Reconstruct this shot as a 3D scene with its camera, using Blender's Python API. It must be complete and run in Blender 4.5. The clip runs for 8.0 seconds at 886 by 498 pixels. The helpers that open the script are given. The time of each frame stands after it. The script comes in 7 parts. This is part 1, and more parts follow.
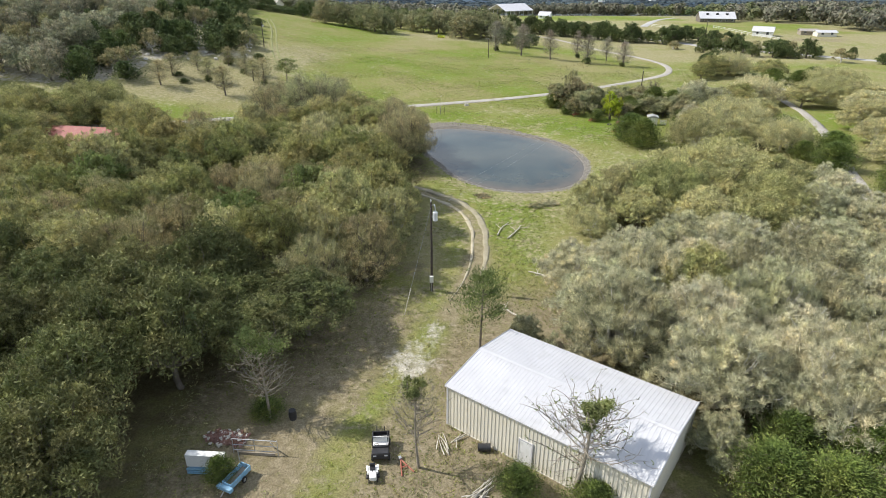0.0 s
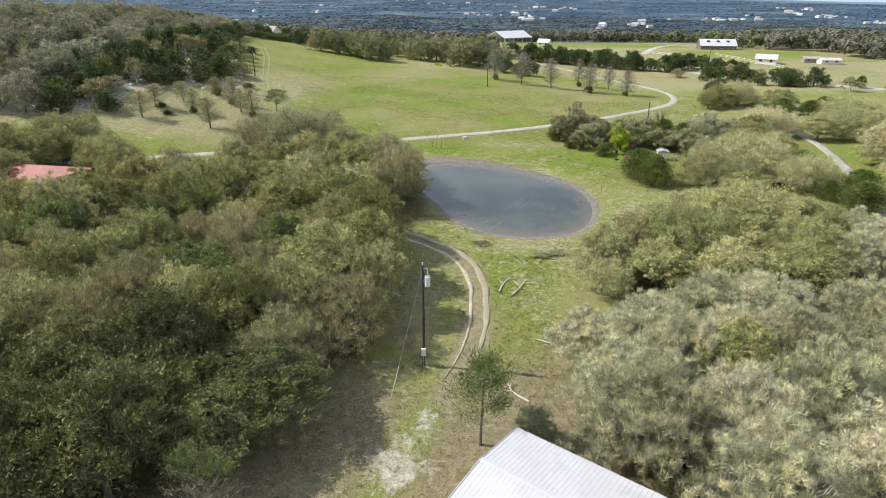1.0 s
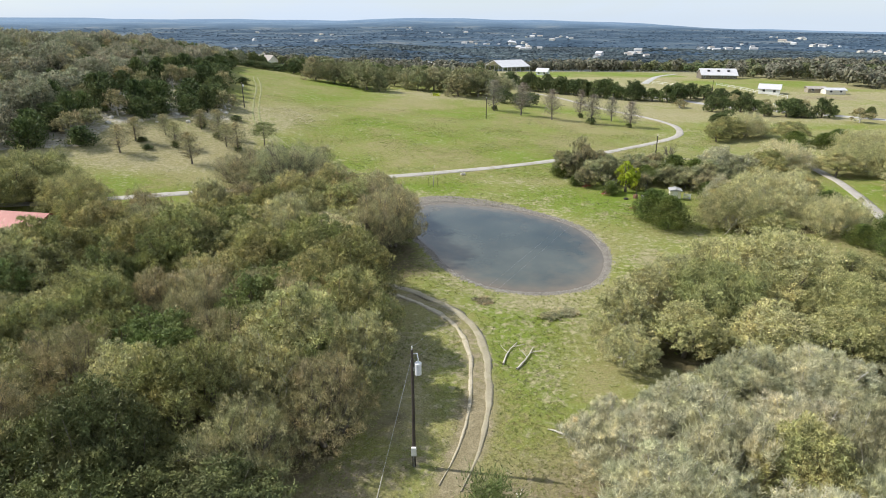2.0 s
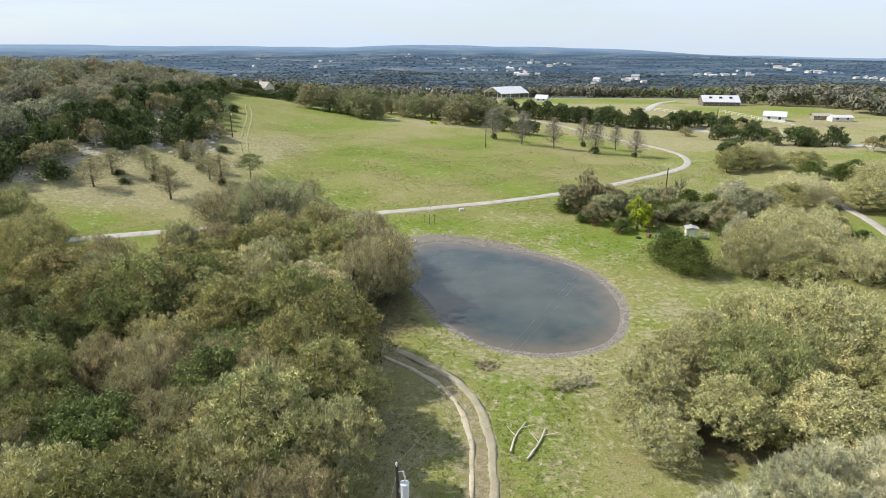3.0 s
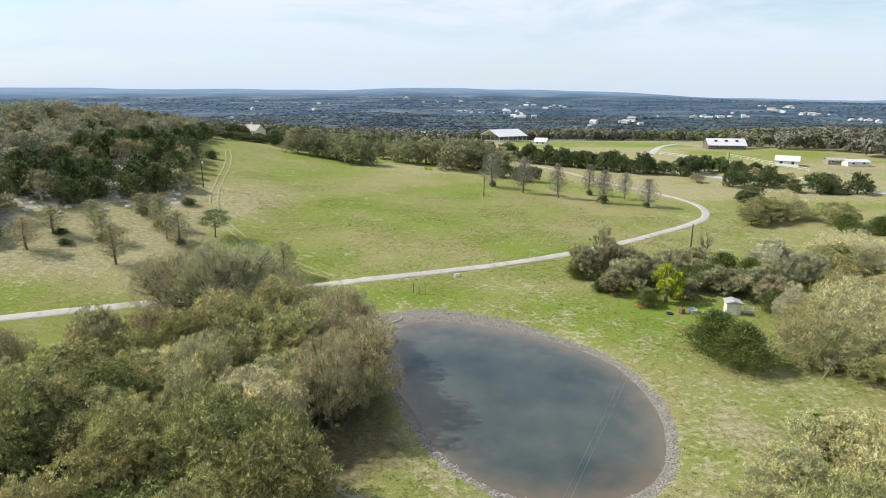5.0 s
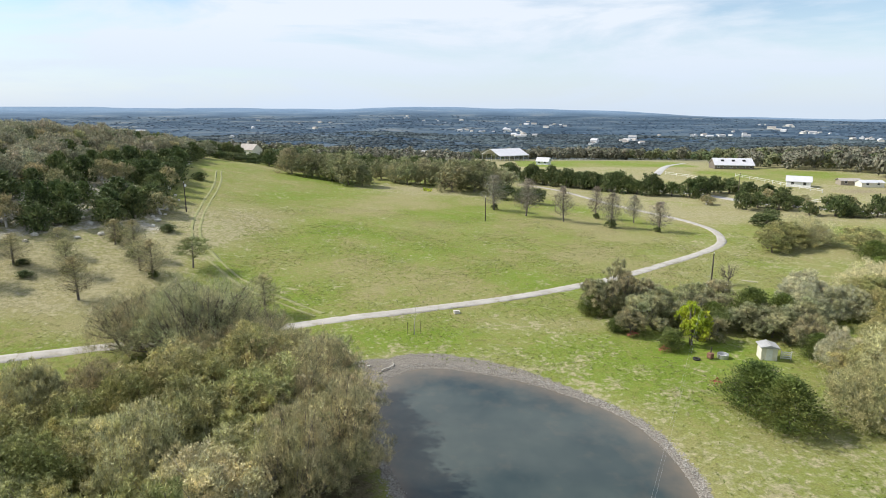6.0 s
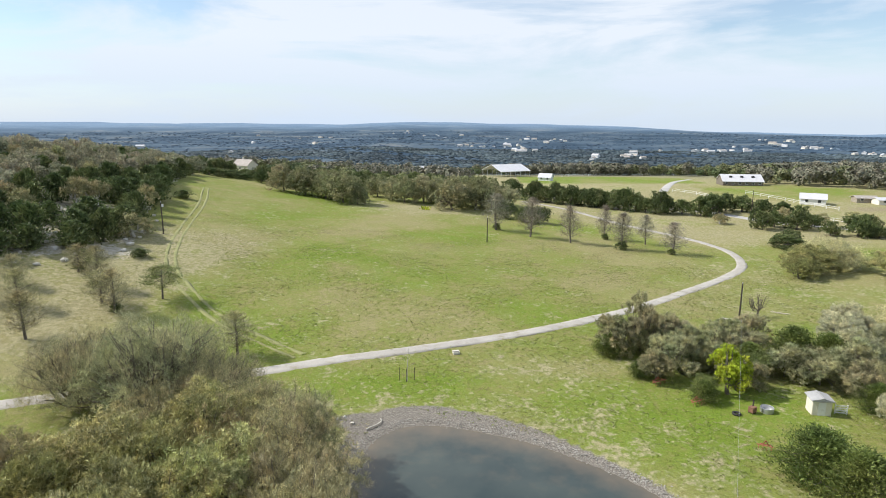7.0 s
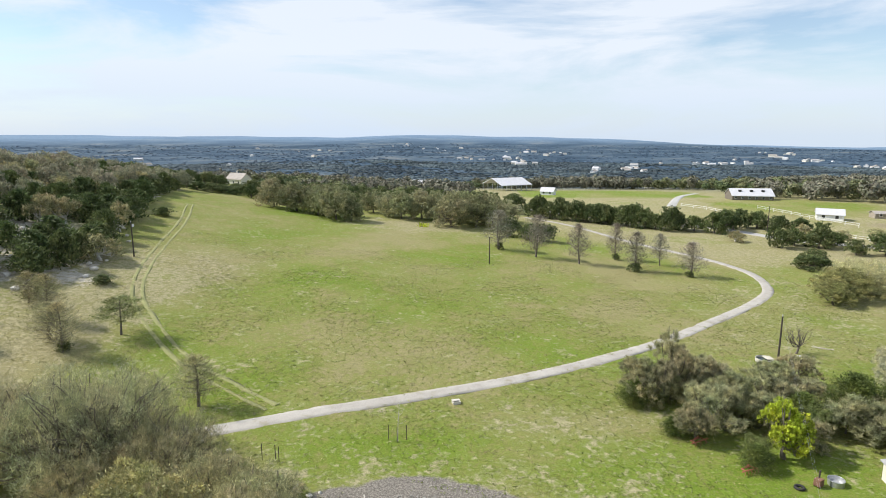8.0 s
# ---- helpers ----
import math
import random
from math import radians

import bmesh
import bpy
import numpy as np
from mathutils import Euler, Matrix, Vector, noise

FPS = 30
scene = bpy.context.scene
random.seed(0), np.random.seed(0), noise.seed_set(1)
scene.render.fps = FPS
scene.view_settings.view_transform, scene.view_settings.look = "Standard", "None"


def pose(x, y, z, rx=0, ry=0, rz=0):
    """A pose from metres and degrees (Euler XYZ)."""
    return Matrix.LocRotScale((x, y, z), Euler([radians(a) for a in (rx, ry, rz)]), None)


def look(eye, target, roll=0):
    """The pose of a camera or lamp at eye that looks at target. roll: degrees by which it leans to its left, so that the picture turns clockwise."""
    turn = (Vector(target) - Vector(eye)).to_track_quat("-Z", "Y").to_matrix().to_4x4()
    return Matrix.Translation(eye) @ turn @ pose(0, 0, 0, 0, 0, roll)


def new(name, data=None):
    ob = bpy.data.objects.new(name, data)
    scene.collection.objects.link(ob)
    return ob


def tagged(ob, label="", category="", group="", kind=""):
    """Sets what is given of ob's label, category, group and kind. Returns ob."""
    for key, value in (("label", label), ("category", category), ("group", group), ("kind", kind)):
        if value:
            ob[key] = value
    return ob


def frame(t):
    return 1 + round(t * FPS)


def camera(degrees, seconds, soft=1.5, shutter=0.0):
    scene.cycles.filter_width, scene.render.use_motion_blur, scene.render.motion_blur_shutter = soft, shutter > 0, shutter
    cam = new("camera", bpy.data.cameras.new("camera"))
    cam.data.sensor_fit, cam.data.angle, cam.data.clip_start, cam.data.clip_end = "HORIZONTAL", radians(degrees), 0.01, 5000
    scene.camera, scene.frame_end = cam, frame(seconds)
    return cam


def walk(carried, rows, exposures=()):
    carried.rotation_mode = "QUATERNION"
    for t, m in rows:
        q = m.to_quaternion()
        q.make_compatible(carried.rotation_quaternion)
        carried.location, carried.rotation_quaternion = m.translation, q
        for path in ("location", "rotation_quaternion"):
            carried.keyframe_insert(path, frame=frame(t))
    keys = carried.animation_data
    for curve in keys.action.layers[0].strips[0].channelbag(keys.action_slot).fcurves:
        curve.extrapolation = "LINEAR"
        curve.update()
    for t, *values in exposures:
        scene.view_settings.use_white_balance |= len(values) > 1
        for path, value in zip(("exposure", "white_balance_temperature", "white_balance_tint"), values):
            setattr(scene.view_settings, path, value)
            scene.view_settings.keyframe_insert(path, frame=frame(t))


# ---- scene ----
cam = camera(73.5, 8.0, soft=0.95)
METRES, EYE, TILT, LEAN, TURN = 80.0, 32.2, -25.9, 0.0, 0.0
ROWS = [
    (0.0, 0.0, 0.0, 0.0, -0.0, 0.0, 0.0),
    (0.5, 0.0038, 0.0525, 0.0257, -0.04, 0.95, 0.01),
    (1.0, 0.0061, 0.1065, 0.0519, -0.08, 2.2, 0.02),
    (1.5, 0.0083, 0.161, 0.0787, -0.18, 3.42, 0.03),
    (3.0, 0.0141, 0.3257, 0.1581, -0.37, 6.93, 0.12),
    (3.5, 0.0172, 0.3782, 0.1828, -0.47, 7.89, 0.16),
    (4.0, 0.0207, 0.4292, 0.2069, -0.51, 8.84, 0.21),
    (4.5, 0.0238, 0.4795, 0.2306, -0.59, 9.79, 0.24),
    (6.0, 0.0332, 0.6433, 0.308, -0.53, 12.45, 0.23),
    (6.5, 0.0369, 0.7046, 0.3361, -0.46, 13.21, 0.2),
    (7.0, 0.0395, 0.7686, 0.3658, -0.51, 13.85, 0.2),
    (7.5, 0.042, 0.8347, 0.3963, -0.53, 14.46, 0.22),
    (8.0, 0.0435, 0.9027, 0.4278, -0.54, 15.06, 0.24),
]
walk(cam, [(t, pose(0, 0, EYE, TILT, LEAN, TURN) @ pose(METRES * x, METRES * y, METRES * z, 90 + pitch, roll, yaw)) for t, x, y, z, yaw, pitch, roll in ROWS],
     exposures=[(0.0, 0.18), (8.0, 0.18)])

# ---- world and sun ----
SUN_EL, SUN_AZ = radians(43), math.atan2(-0.98, 0.17)
SUN_DIR = Vector((math.sin(SUN_AZ) * math.cos(SUN_EL), math.cos(SUN_AZ) * math.cos(SUN_EL), math.sin(SUN_EL)))
world = bpy.data.worlds.new("sky")
scene.world = world
world.use_nodes = True
wn, wl = world.node_tree.nodes, world.node_tree.links
sky = wn.new("ShaderNodeTexSky")
sky.sky_type = "NISHITA"
sky.sun_disc = False
sky.sun_elevation, sky.sun_rotation = SUN_EL, SUN_AZ
sky.air_density, sky.dust_density, sky.ozone_density = 1.0, 0.3, 2.0
wco = wn.new("ShaderNodeTexCoord")
wmap = wn.new("ShaderNodeMapping")
wmap.inputs["Scale"].default_value = (1.2, 1.2, 6.0)
wnoise = wn.new("ShaderNodeTexNoise")
wnoise.inputs["Scale"].default_value = 1.7
wnoise.inputs["Detail"].default_value = 8
wnoise.inputs["Roughness"].default_value = 0.58
wnoise.inputs["Distortion"].default_value = 0.4
wramp = wn.new("ShaderNodeValToRGB")
wramp.color_ramp.elements[0].position = 0.40
wramp.color_ramp.elements[0].color = (0.12, 0.12, 0.12, 1)
wramp.color_ramp.elements[1].position = 0.56
wramp.color_ramp.elements[1].color = (0.92, 0.92, 0.92, 1)
wmix = wn.new("ShaderNodeMix")
wmix.data_type = "RGBA"
wmix.inputs["B"].default_value = (5.9, 6.35, 7.0, 1)
wl.new(wco.outputs["Generated"], wmap.inputs["Vector"])
wl.new(wmap.outputs["Vector"], wnoise.inputs["Vector"])
wl.new(wnoise.outputs["Fac"], wramp.inputs["Fac"])
wl.new(wramp.outputs["Color"], wmix.inputs["Factor"])
wl.new(sky.outputs["Color"], wmix.inputs["A"])
# pale haze low over the horizon
wsep = wn.new("ShaderNodeSeparateXYZ")
wl.new(wco.outputs["Generated"], wsep.inputs["Vector"])
wlow = wn.new("ShaderNodeValToRGB")
wlow.color_ramp.elements[0].position, wlow.color_ramp.elements[0].color = 0.0, (0.86, 0.86, 0.86, 1)
wlow.color_ramp.elements[1].position, wlow.color_ramp.elements[1].color = 0.13, (0.0, 0.0, 0.0, 1)
wl.new(wsep.outputs["Z"], wlow.inputs["Fac"])
whaze = wn.new("ShaderNodeMix")
whaze.data_type = "RGBA"
whaze.inputs["B"].default_value = (4.5, 5.35, 6.5, 1)
wl.new(wlow.outputs["Color"], whaze.inputs["Factor"])
wl.new(wmix.outputs["Result"], whaze.inputs["A"])
wl.new(whaze.outputs["Result"], wn["Background"].inputs["Color"])
wn["Background"].inputs["Strength"].default_value = 0.129
sun = new("sun", bpy.data.lights.new("sun", "SUN"))
sun.data.energy, sun.data.angle, sun.data.color = 5.0, radians(0.6), (1.0, 0.95, 0.87)
sun.matrix_world = look((0, 0, 0), -SUN_DIR)

# ---- materials ----


def mat(name):
    m = bpy.data.materials.new(name)
    m.use_nodes = True
    nt = m.node_tree
    return m, nt, nt.nodes["Principled BSDF"]


def nd(nt, kind, **inputs):
    n = nt.nodes.new(kind)
    for key, value in inputs.items():
        n.inputs[key.replace("_", " ")].default_value = value
    return n


def ramp(nt, fac, stops):
    r = nt.nodes.new("ShaderNodeValToRGB")
    els = r.color_ramp.elements
    while len(els) < len(stops):
        els.new(0.5)
    for e, (p, c) in zip(els, stops):
        e.position, e.color = p, (*c, 1)
    nt.links.new(fac, r.inputs["Fac"])
    return r.outputs["Color"]


def mixc(nt, fac, a, b, blend="MIX"):
    m = nt.nodes.new("ShaderNodeMix")
    m.data_type, m.blend_type = "RGBA", blend
    for key, v in (("Factor", fac), ("A", a), ("B", b)):
        if isinstance(v, (int, float)):
            m.inputs[key].default_value = v
        elif isinstance(v, tuple):
            m.inputs[key].default_value = (*v, 1)
        else:
            nt.links.new(v, m.inputs[key])
    return m.outputs["Result"]


def coords(nt, kind="Object"):
    return nt.nodes.new("ShaderNodeTexCoord").outputs[kind]


def noise_of(nt, vec, scale, detail=4, rough=0.55):
    n = nd(nt, "ShaderNodeTexNoise", Scale=scale, Detail=detail, Roughness=rough)
    if vec is not None:
        nt.links.new(vec, n.inputs["Vector"])
    return n.outputs["Fac"]


def bump_of(nt, bsdf, height, strength=0.4, distance=0.05):
    b = nd(nt, "ShaderNodeBump", Strength=strength, Distance=distance)
    nt.links.new(height, b.inputs["Height"])
    nt.links.new(b.outputs["Normal"], bsdf.inputs["Normal"])


def surface(name, c1, c2, rough=0.7, metal=0.0, scale=3.0, fine=30.0, bump=0.25, dirt=None):
    """A painted, worn, mineral or wooden surface: two tones in a coarse and a fine noise."""
    m, nt, b = mat(name)
    co = coords(nt)
    coarse, grain = noise_of(nt, co, scale), noise_of(nt, co, fine, 6)
    col = ramp(nt, coarse, [(0.35, c1), (0.65, c2)])
    col = mixc(nt, 0.25, col, ramp(nt, grain, [(0.3, tuple(0.5 * v for v in c1)), (0.7, tuple(min(1, 1.25 * v) for v in c2))]))
    if dirt:
        col = mixc(nt, ramp(nt, noise_of(nt, co, scale * 2.3, 8), [(0.55, (0, 0, 0)), (0.72, (0.8, 0.8, 0.8))]), col, dirt)
    nt.links.new(col, b.inputs["Base Color"])
    b.inputs["Roughness"].default_value, b.inputs["Metallic"].default_value = rough, metal
    bump_of(nt, b, grain, bump, 0.02)
    return m


def foliage(name, cols, through_light=0.3, vary=0.35, spot=None, coarse=0.6, tint=0.34):
    """Leaves: each blade takes its own tone, each tree its own lean to one end of the scale."""
    m, nt, b = mat(name)
    isl = nt.nodes.new("ShaderNodeNewGeometry").outputs["Random Per Island"]
    obr = nt.nodes.new("ShaderNodeObjectInfo").outputs["Random"]
    big = noise_of(nt, coords(nt), coarse, 3)
    mix1 = nd(nt, "ShaderNodeMath")
    mix1.operation = "MULTIPLY_ADD"
    nt.links.new(isl, mix1.inputs[0])
    mix1.inputs[1].default_value = 0.9 * (1 - vary)
    sc = nd(nt, "ShaderNodeMath")
    sc.operation = "MULTIPLY_ADD"
    sc.inputs[1].default_value, sc.inputs[2].default_value = vary, 0.05 * (1 - vary)
    nt.links.new(obr, sc.inputs[0])
    nt.links.new(sc.outputs[0], mix1.inputs[2])
    col = ramp(nt, mix1.outputs[0], cols)
    # broad clumps lightened and darkened, standing in for light and shade in crowns
    dark = ramp(nt, big, [(0.35, (0.6, 0.64, 0.66)), (0.65, (1.15, 1.12, 1.04))])
    col = mixc(nt, 1.0, col, dark, "MULTIPLY")
    # lit tufts and the dark gaps between them, painted into the leaf tone
    tuft = noise_of(nt, coords(nt), coarse * 3.4, 3, 0.6)
    col = mixc(nt, 1.0, col, ramp(nt, tuft, [(0.36, (0.5, 0.52, 0.5)), (0.5, (0.95, 0.95, 0.95)), (0.64, (1.38, 1.36, 1.34))]), "MULTIPLY")
    # clumps and whole trees lean to green or to brown
    clump = noise_of(nt, coords(nt), 0.34, 2)
    col = mixc(nt, tint, col, mixc(nt, 1.0, col, ramp(nt, clump, [(0.36, (0.76, 1.0, 0.8)), (0.5, (0.98, 1.0, 0.96)), (0.64, (1.2, 0.98, 1.06))]), "MULTIPLY"))
    turn = nd(nt, "ShaderNodeMath")
    turn.operation = "MULTIPLY"
    turn.inputs[1].default_value = 7.31
    nt.links.new(obr, turn.inputs[0])
    part_of = nd(nt, "ShaderNodeMath")
    part_of.operation = "FRACT"
    nt.links.new(turn.outputs[0], part_of.inputs[0])
    col = mixc(nt, tint, col, mixc(nt, 1.0, col, ramp(nt, part_of.outputs[0], [(0.0, (0.82, 1.02, 0.84)), (0.5, (1.0, 1.0, 1.0)), (1.0, (1.14, 0.97, 1.02))]), "MULTIPLY"))
    if spot:
        col = mixc(nt, ramp(nt, obr, [(0.80, (0, 0, 0)), (0.86, (0.75, 0.75, 0.75))]), col, spot)
    nt.links.new(col, b.inputs["Base Color"])
    b.inputs["Roughness"].default_value = 0.65
    b.inputs["Specular IOR Level"].default_value = 0.25
    tr = nt.nodes.new("ShaderNodeBsdfTranslucent")
    nt.links.new(col, tr.inputs["Color"])
    mx = nd(nt, "ShaderNodeMixShader", Fac=through_light)
    nt.links.new(b.outputs[0], mx.inputs[1])
    nt.links.new(tr.outputs[0], mx.inputs[2])
    nt.links.new(mx.outputs[0], nt.nodes["Material Output"].inputs["Surface"])
    return m


OAK_LEAF = foliage("oak_leaf", [(0.0, (0.195, 0.2, 0.079)), (0.3, (0.35, 0.343, 0.139)), (0.65, (0.473, 0.449, 0.206)), (1.0, (0.617, 0.568, 0.319))], 0.09, vary=0.6)
# deep green taken darker to stand in for cloud shade over the wood
SHADED_LEAF = foliage("shaded_oak_leaf", [(0.0, (0.101, 0.116, 0.046)), (0.4, (0.19, 0.204, 0.082)), (0.8, (0.28, 0.287, 0.122)), (1.0, (0.391, 0.386, 0.194))], 0.1, vary=0.6)
TAN_LEAF = foliage("tan_oak_leaf", [(0.0, (0.28, 0.267, 0.129)), (0.3, (0.476, 0.452, 0.227)), (0.65, (0.615, 0.583, 0.33)), (1.0, (0.756, 0.714, 0.477))], 0.12, vary=0.6, tint=0.2)
YELLOW_LEAF = foliage("yellow_oak_leaf", [(0.0, (0.228, 0.239, 0.11)), (0.35, (0.422, 0.423, 0.188)), (0.7, (0.563, 0.545, 0.271)), (1.0, (0.682, 0.651, 0.412))], 0.13, vary=0.6, tint=0.2)
GREY_TWIG = foliage("grey_twig", [(0.0, (0.275, 0.267, 0.151)), (0.35, (0.493, 0.478, 0.304)), (0.75, (0.657, 0.633, 0.445)), (1.0, (0.81, 0.777, 0.61))], 0.22, vary=0.5, tint=0.16)
BROWN_TWIG = foliage("brown_twig", [(0.0, (0.221, 0.199, 0.106)), (0.5, (0.431, 0.39, 0.212)), (1.0, (0.652, 0.596, 0.369))], 0.16)
CEDAR_LEAF = foliage("cedar_leaf", [(0.0, (0.074, 0.103, 0.032)), (0.5, (0.174, 0.221, 0.06)), (1.0, (0.322, 0.359, 0.103))], 0.25)
LIME_LEAF = foliage("lime_leaf", [(0.0, (0.277, 0.362, 0.03)), (0.5, (0.462, 0.551, 0.053)), (1.0, (0.683, 0.724, 0.113))], 0.35)
HILL_LEAF = foliage("hill_oak_leaf", [(0.0, (0.228, 0.228, 0.146)), (0.4, (0.348, 0.336, 0.229)), (1.0, (0.564, 0.534, 0.407))], 0.15, vary=0.6)
FIELD_LEAF = foliage("field_oak_leaf", [(0.0, (0.203, 0.212, 0.111)), (0.35, (0.342, 0.336, 0.187)), (0.7, (0.493, 0.472, 0.292)), (1.0, (0.656, 0.621, 0.43))], 0.25, vary=0.6)
SHRUB_TWIG = foliage("shrub_twig", [(0.0, (0.293, 0.28, 0.152)), (0.5, (0.47, 0.445, 0.266)), (1.0, (0.646, 0.608, 0.418))], 0.34)
STRAW_TWIG = foliage("straw_twig", [(0.0, (0.32, 0.28, 0.16)), (0.5, (0.46, 0.415, 0.26)), (1.0, (0.62, 0.57, 0.40))], 0.3)
HILL_CEDAR_LEAF = foliage("hill_cedar_leaf", [(0.0, (0.06, 0.085, 0.036)), (0.5, (0.125, 0.16, 0.06)), (1.0, (0.24, 0.265, 0.105))], 0.2)
GREEN_LEAF = foliage("green_leaf", [(0.0, (0.132, 0.179, 0.06)), (0.5, (0.22, 0.268, 0.095)), (1.0, (0.352, 0.367, 0.16))], 0.22, vary=0.6)
PINE_LEAF = foliage("pine_leaf", [(0.0, (0.12, 0.155, 0.05)), (0.5, (0.20, 0.24, 0.09)), (1.0, (0.33, 0.34, 0.17))], 0.3)
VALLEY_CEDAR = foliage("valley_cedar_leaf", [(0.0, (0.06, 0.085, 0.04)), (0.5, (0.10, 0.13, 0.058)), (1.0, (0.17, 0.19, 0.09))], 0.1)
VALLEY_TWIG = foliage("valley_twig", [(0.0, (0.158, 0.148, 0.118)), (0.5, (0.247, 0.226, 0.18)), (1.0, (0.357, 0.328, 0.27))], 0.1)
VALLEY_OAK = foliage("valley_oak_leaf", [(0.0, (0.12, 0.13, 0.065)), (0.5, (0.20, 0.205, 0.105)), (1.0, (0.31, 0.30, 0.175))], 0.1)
# leaf tones of the two valley woods carry painted blue haze
HAZED_FAR_WOOD = foliage("hazed_far_wood", [(0.0, (0.068, 0.111, 0.177)), (0.7, (0.082, 0.13, 0.195)), (0.92, (0.098, 0.142, 0.203)), (1.0, (0.124, 0.161, 0.212))], 0.0, coarse=0.004)
HAZED_VALLEY = foliage("hazed_valley_wood", [(0.0, (0.052, 0.077, 0.095)), (0.6, (0.075, 0.103, 0.123)), (0.9, (0.111, 0.13, 0.147)), (1.0, (0.157, 0.169, 0.19))], 0.0, coarse=0.005)
BARK = surface("bark", (0.10, 0.085, 0.065), (0.2, 0.175, 0.145), 0.9, scale=2.0, fine=18, bump=0.6)
PALE_BARK = surface("pale_bark", (0.40, 0.375, 0.33), (0.60, 0.575, 0.53), 0.9, scale=2.0, fine=18, bump=0.5)
GRAVEL = surface("gravel", (0.33, 0.305, 0.27), (0.44, 0.415, 0.375), 0.95, scale=0.35, fine=7, bump=0.5, dirt=(0.27, 0.25, 0.17))
CALICHE = surface("caliche", (0.36, 0.315, 0.22), (0.48, 0.43, 0.325), 0.95, scale=0.5, fine=8, bump=0.5, dirt=(0.24, 0.225, 0.12))
RUT = surface("worn_rut", (0.27, 0.24, 0.165), (0.35, 0.315, 0.225), 0.95, scale=0.5, fine=8, bump=0.5, dirt=(0.23, 0.22, 0.11))
ASPHALT = surface("pale_asphalt", (0.36, 0.35, 0.33), (0.45, 0.44, 0.42), 0.9, scale=0.2, fine=9, bump=0.2)
SHORE = surface("shore_gravel", (0.23, 0.215, 0.19), (0.40, 0.38, 0.34), 0.9, scale=0.8, fine=9, bump=0.7, dirt=(0.18, 0.15, 0.12))
WHITE_METAL = surface("white_metal_sheet", (0.55, 0.55, 0.575), (0.62, 0.62, 0.64), 0.45, 0.1, 0.4, 25, 0.05, dirt=(0.5, 0.5, 0.51))
CREAM_METAL = surface("cream_metal_sheet", (0.68, 0.645, 0.545), (0.76, 0.725, 0.63), 0.5, 0.1, 0.4, 25, 0.05)
WHITE_PAINT = surface("white_paint", (0.74, 0.74, 0.72), (0.82, 0.82, 0.80), 0.5, 0, 0.8, 20, 0.06, dirt=(0.55, 0.53, 0.48))
CREAM_PAINT = surface("cream_paint", (0.66, 0.63, 0.54), (0.74, 0.71, 0.62), 0.6, 0, 0.8, 20, 0.06)
GREY_ROOF = surface("grey_shingle", (0.3, 0.3, 0.3), (0.42, 0.42, 0.42), 0.8, 0, 0.6, 12, 0.3)
TAN_ROOF = surface("tan_shingle", (0.30, 0.27, 0.24), (0.40, 0.365, 0.33), 0.8, 0, 0.6, 12, 0.3)
RED_METAL = surface("red_metal_sheet", (0.26, 0.07, 0.055), (0.32, 0.105, 0.085), 0.5, 0.1, 0.5, 20, 0.05, dirt=(0.344, 0.163, 0.133))
DARK = surface("dark_plastic", (0.02, 0.02, 0.022), (0.045, 0.045, 0.048), 0.5, 0, 2, 40, 0.1)
RUBBER = surface("rubber", (0.018, 0.018, 0.018), (0.04, 0.038, 0.035), 0.85, 0, 4, 40, 0.3)
STEEL = surface("galvanised_steel", (0.42, 0.43, 0.44), (0.56, 0.57, 0.58), 0.45, 0.7, 2, 30, 0.1)
BLUE_PAINT = surface("faded_blue_paint", (0.16, 0.36, 0.55), (0.28, 0.48, 0.64), 0.6, 0, 1.5, 25, 0.15, dirt=(0.3, 0.3, 0.28))
RED_PAINT = surface("faded_red_paint", (0.30, 0.075, 0.05), (0.40, 0.14, 0.09), 0.65, 0, 2, 25, 0.2, dirt=(0.25, 0.12, 0.07))
RUST = surface("rusty_iron", (0.16, 0.08, 0.05), (0.27, 0.15, 0.10), 0.85, 0.1, 3, 30, 0.4)
TRAIL = surface("pressed_grass", (0.21, 0.22, 0.085), (0.28, 0.28, 0.12), 0.95, scale=0.6, fine=9, bump=0.3)
BRICK = surface("old_brick", (0.20, 0.095, 0.075), (0.31, 0.19, 0.16), 0.9, 0, 3, 30, 0.4, dirt=(0.5, 0.45, 0.4))
WOOD = surface("weathered_wood", (0.22, 0.19, 0.15), (0.36, 0.32, 0.26), 0.85, 0, 1.5, 24, 0.4)
POLE_WOOD = surface("creosoted_pole_wood", (0.035, 0.028, 0.022), (0.075, 0.06, 0.05), 0.8, 0, 1.5, 24, 0.4)
PALE_WOOD = surface("bleached_wood", (0.46, 0.42, 0.35), (0.62, 0.58, 0.50), 0.85, 0, 1.5, 24, 0.4)
LIMESTONE = surface("limestone", (0.48, 0.45, 0.39), (0.66, 0.63, 0.57), 0.9, 0, 1.2, 14, 0.5)
PORCELAIN = surface("grey_enamel", (0.60, 0.61, 0.62), (0.70, 0.71, 0.72), 0.35, 0, 2, 30, 0.05)
GLASS = surface("window_glass", (0.03, 0.035, 0.04), (0.06, 0.065, 0.07), 0.08, 0, 1, 20, 0.0)

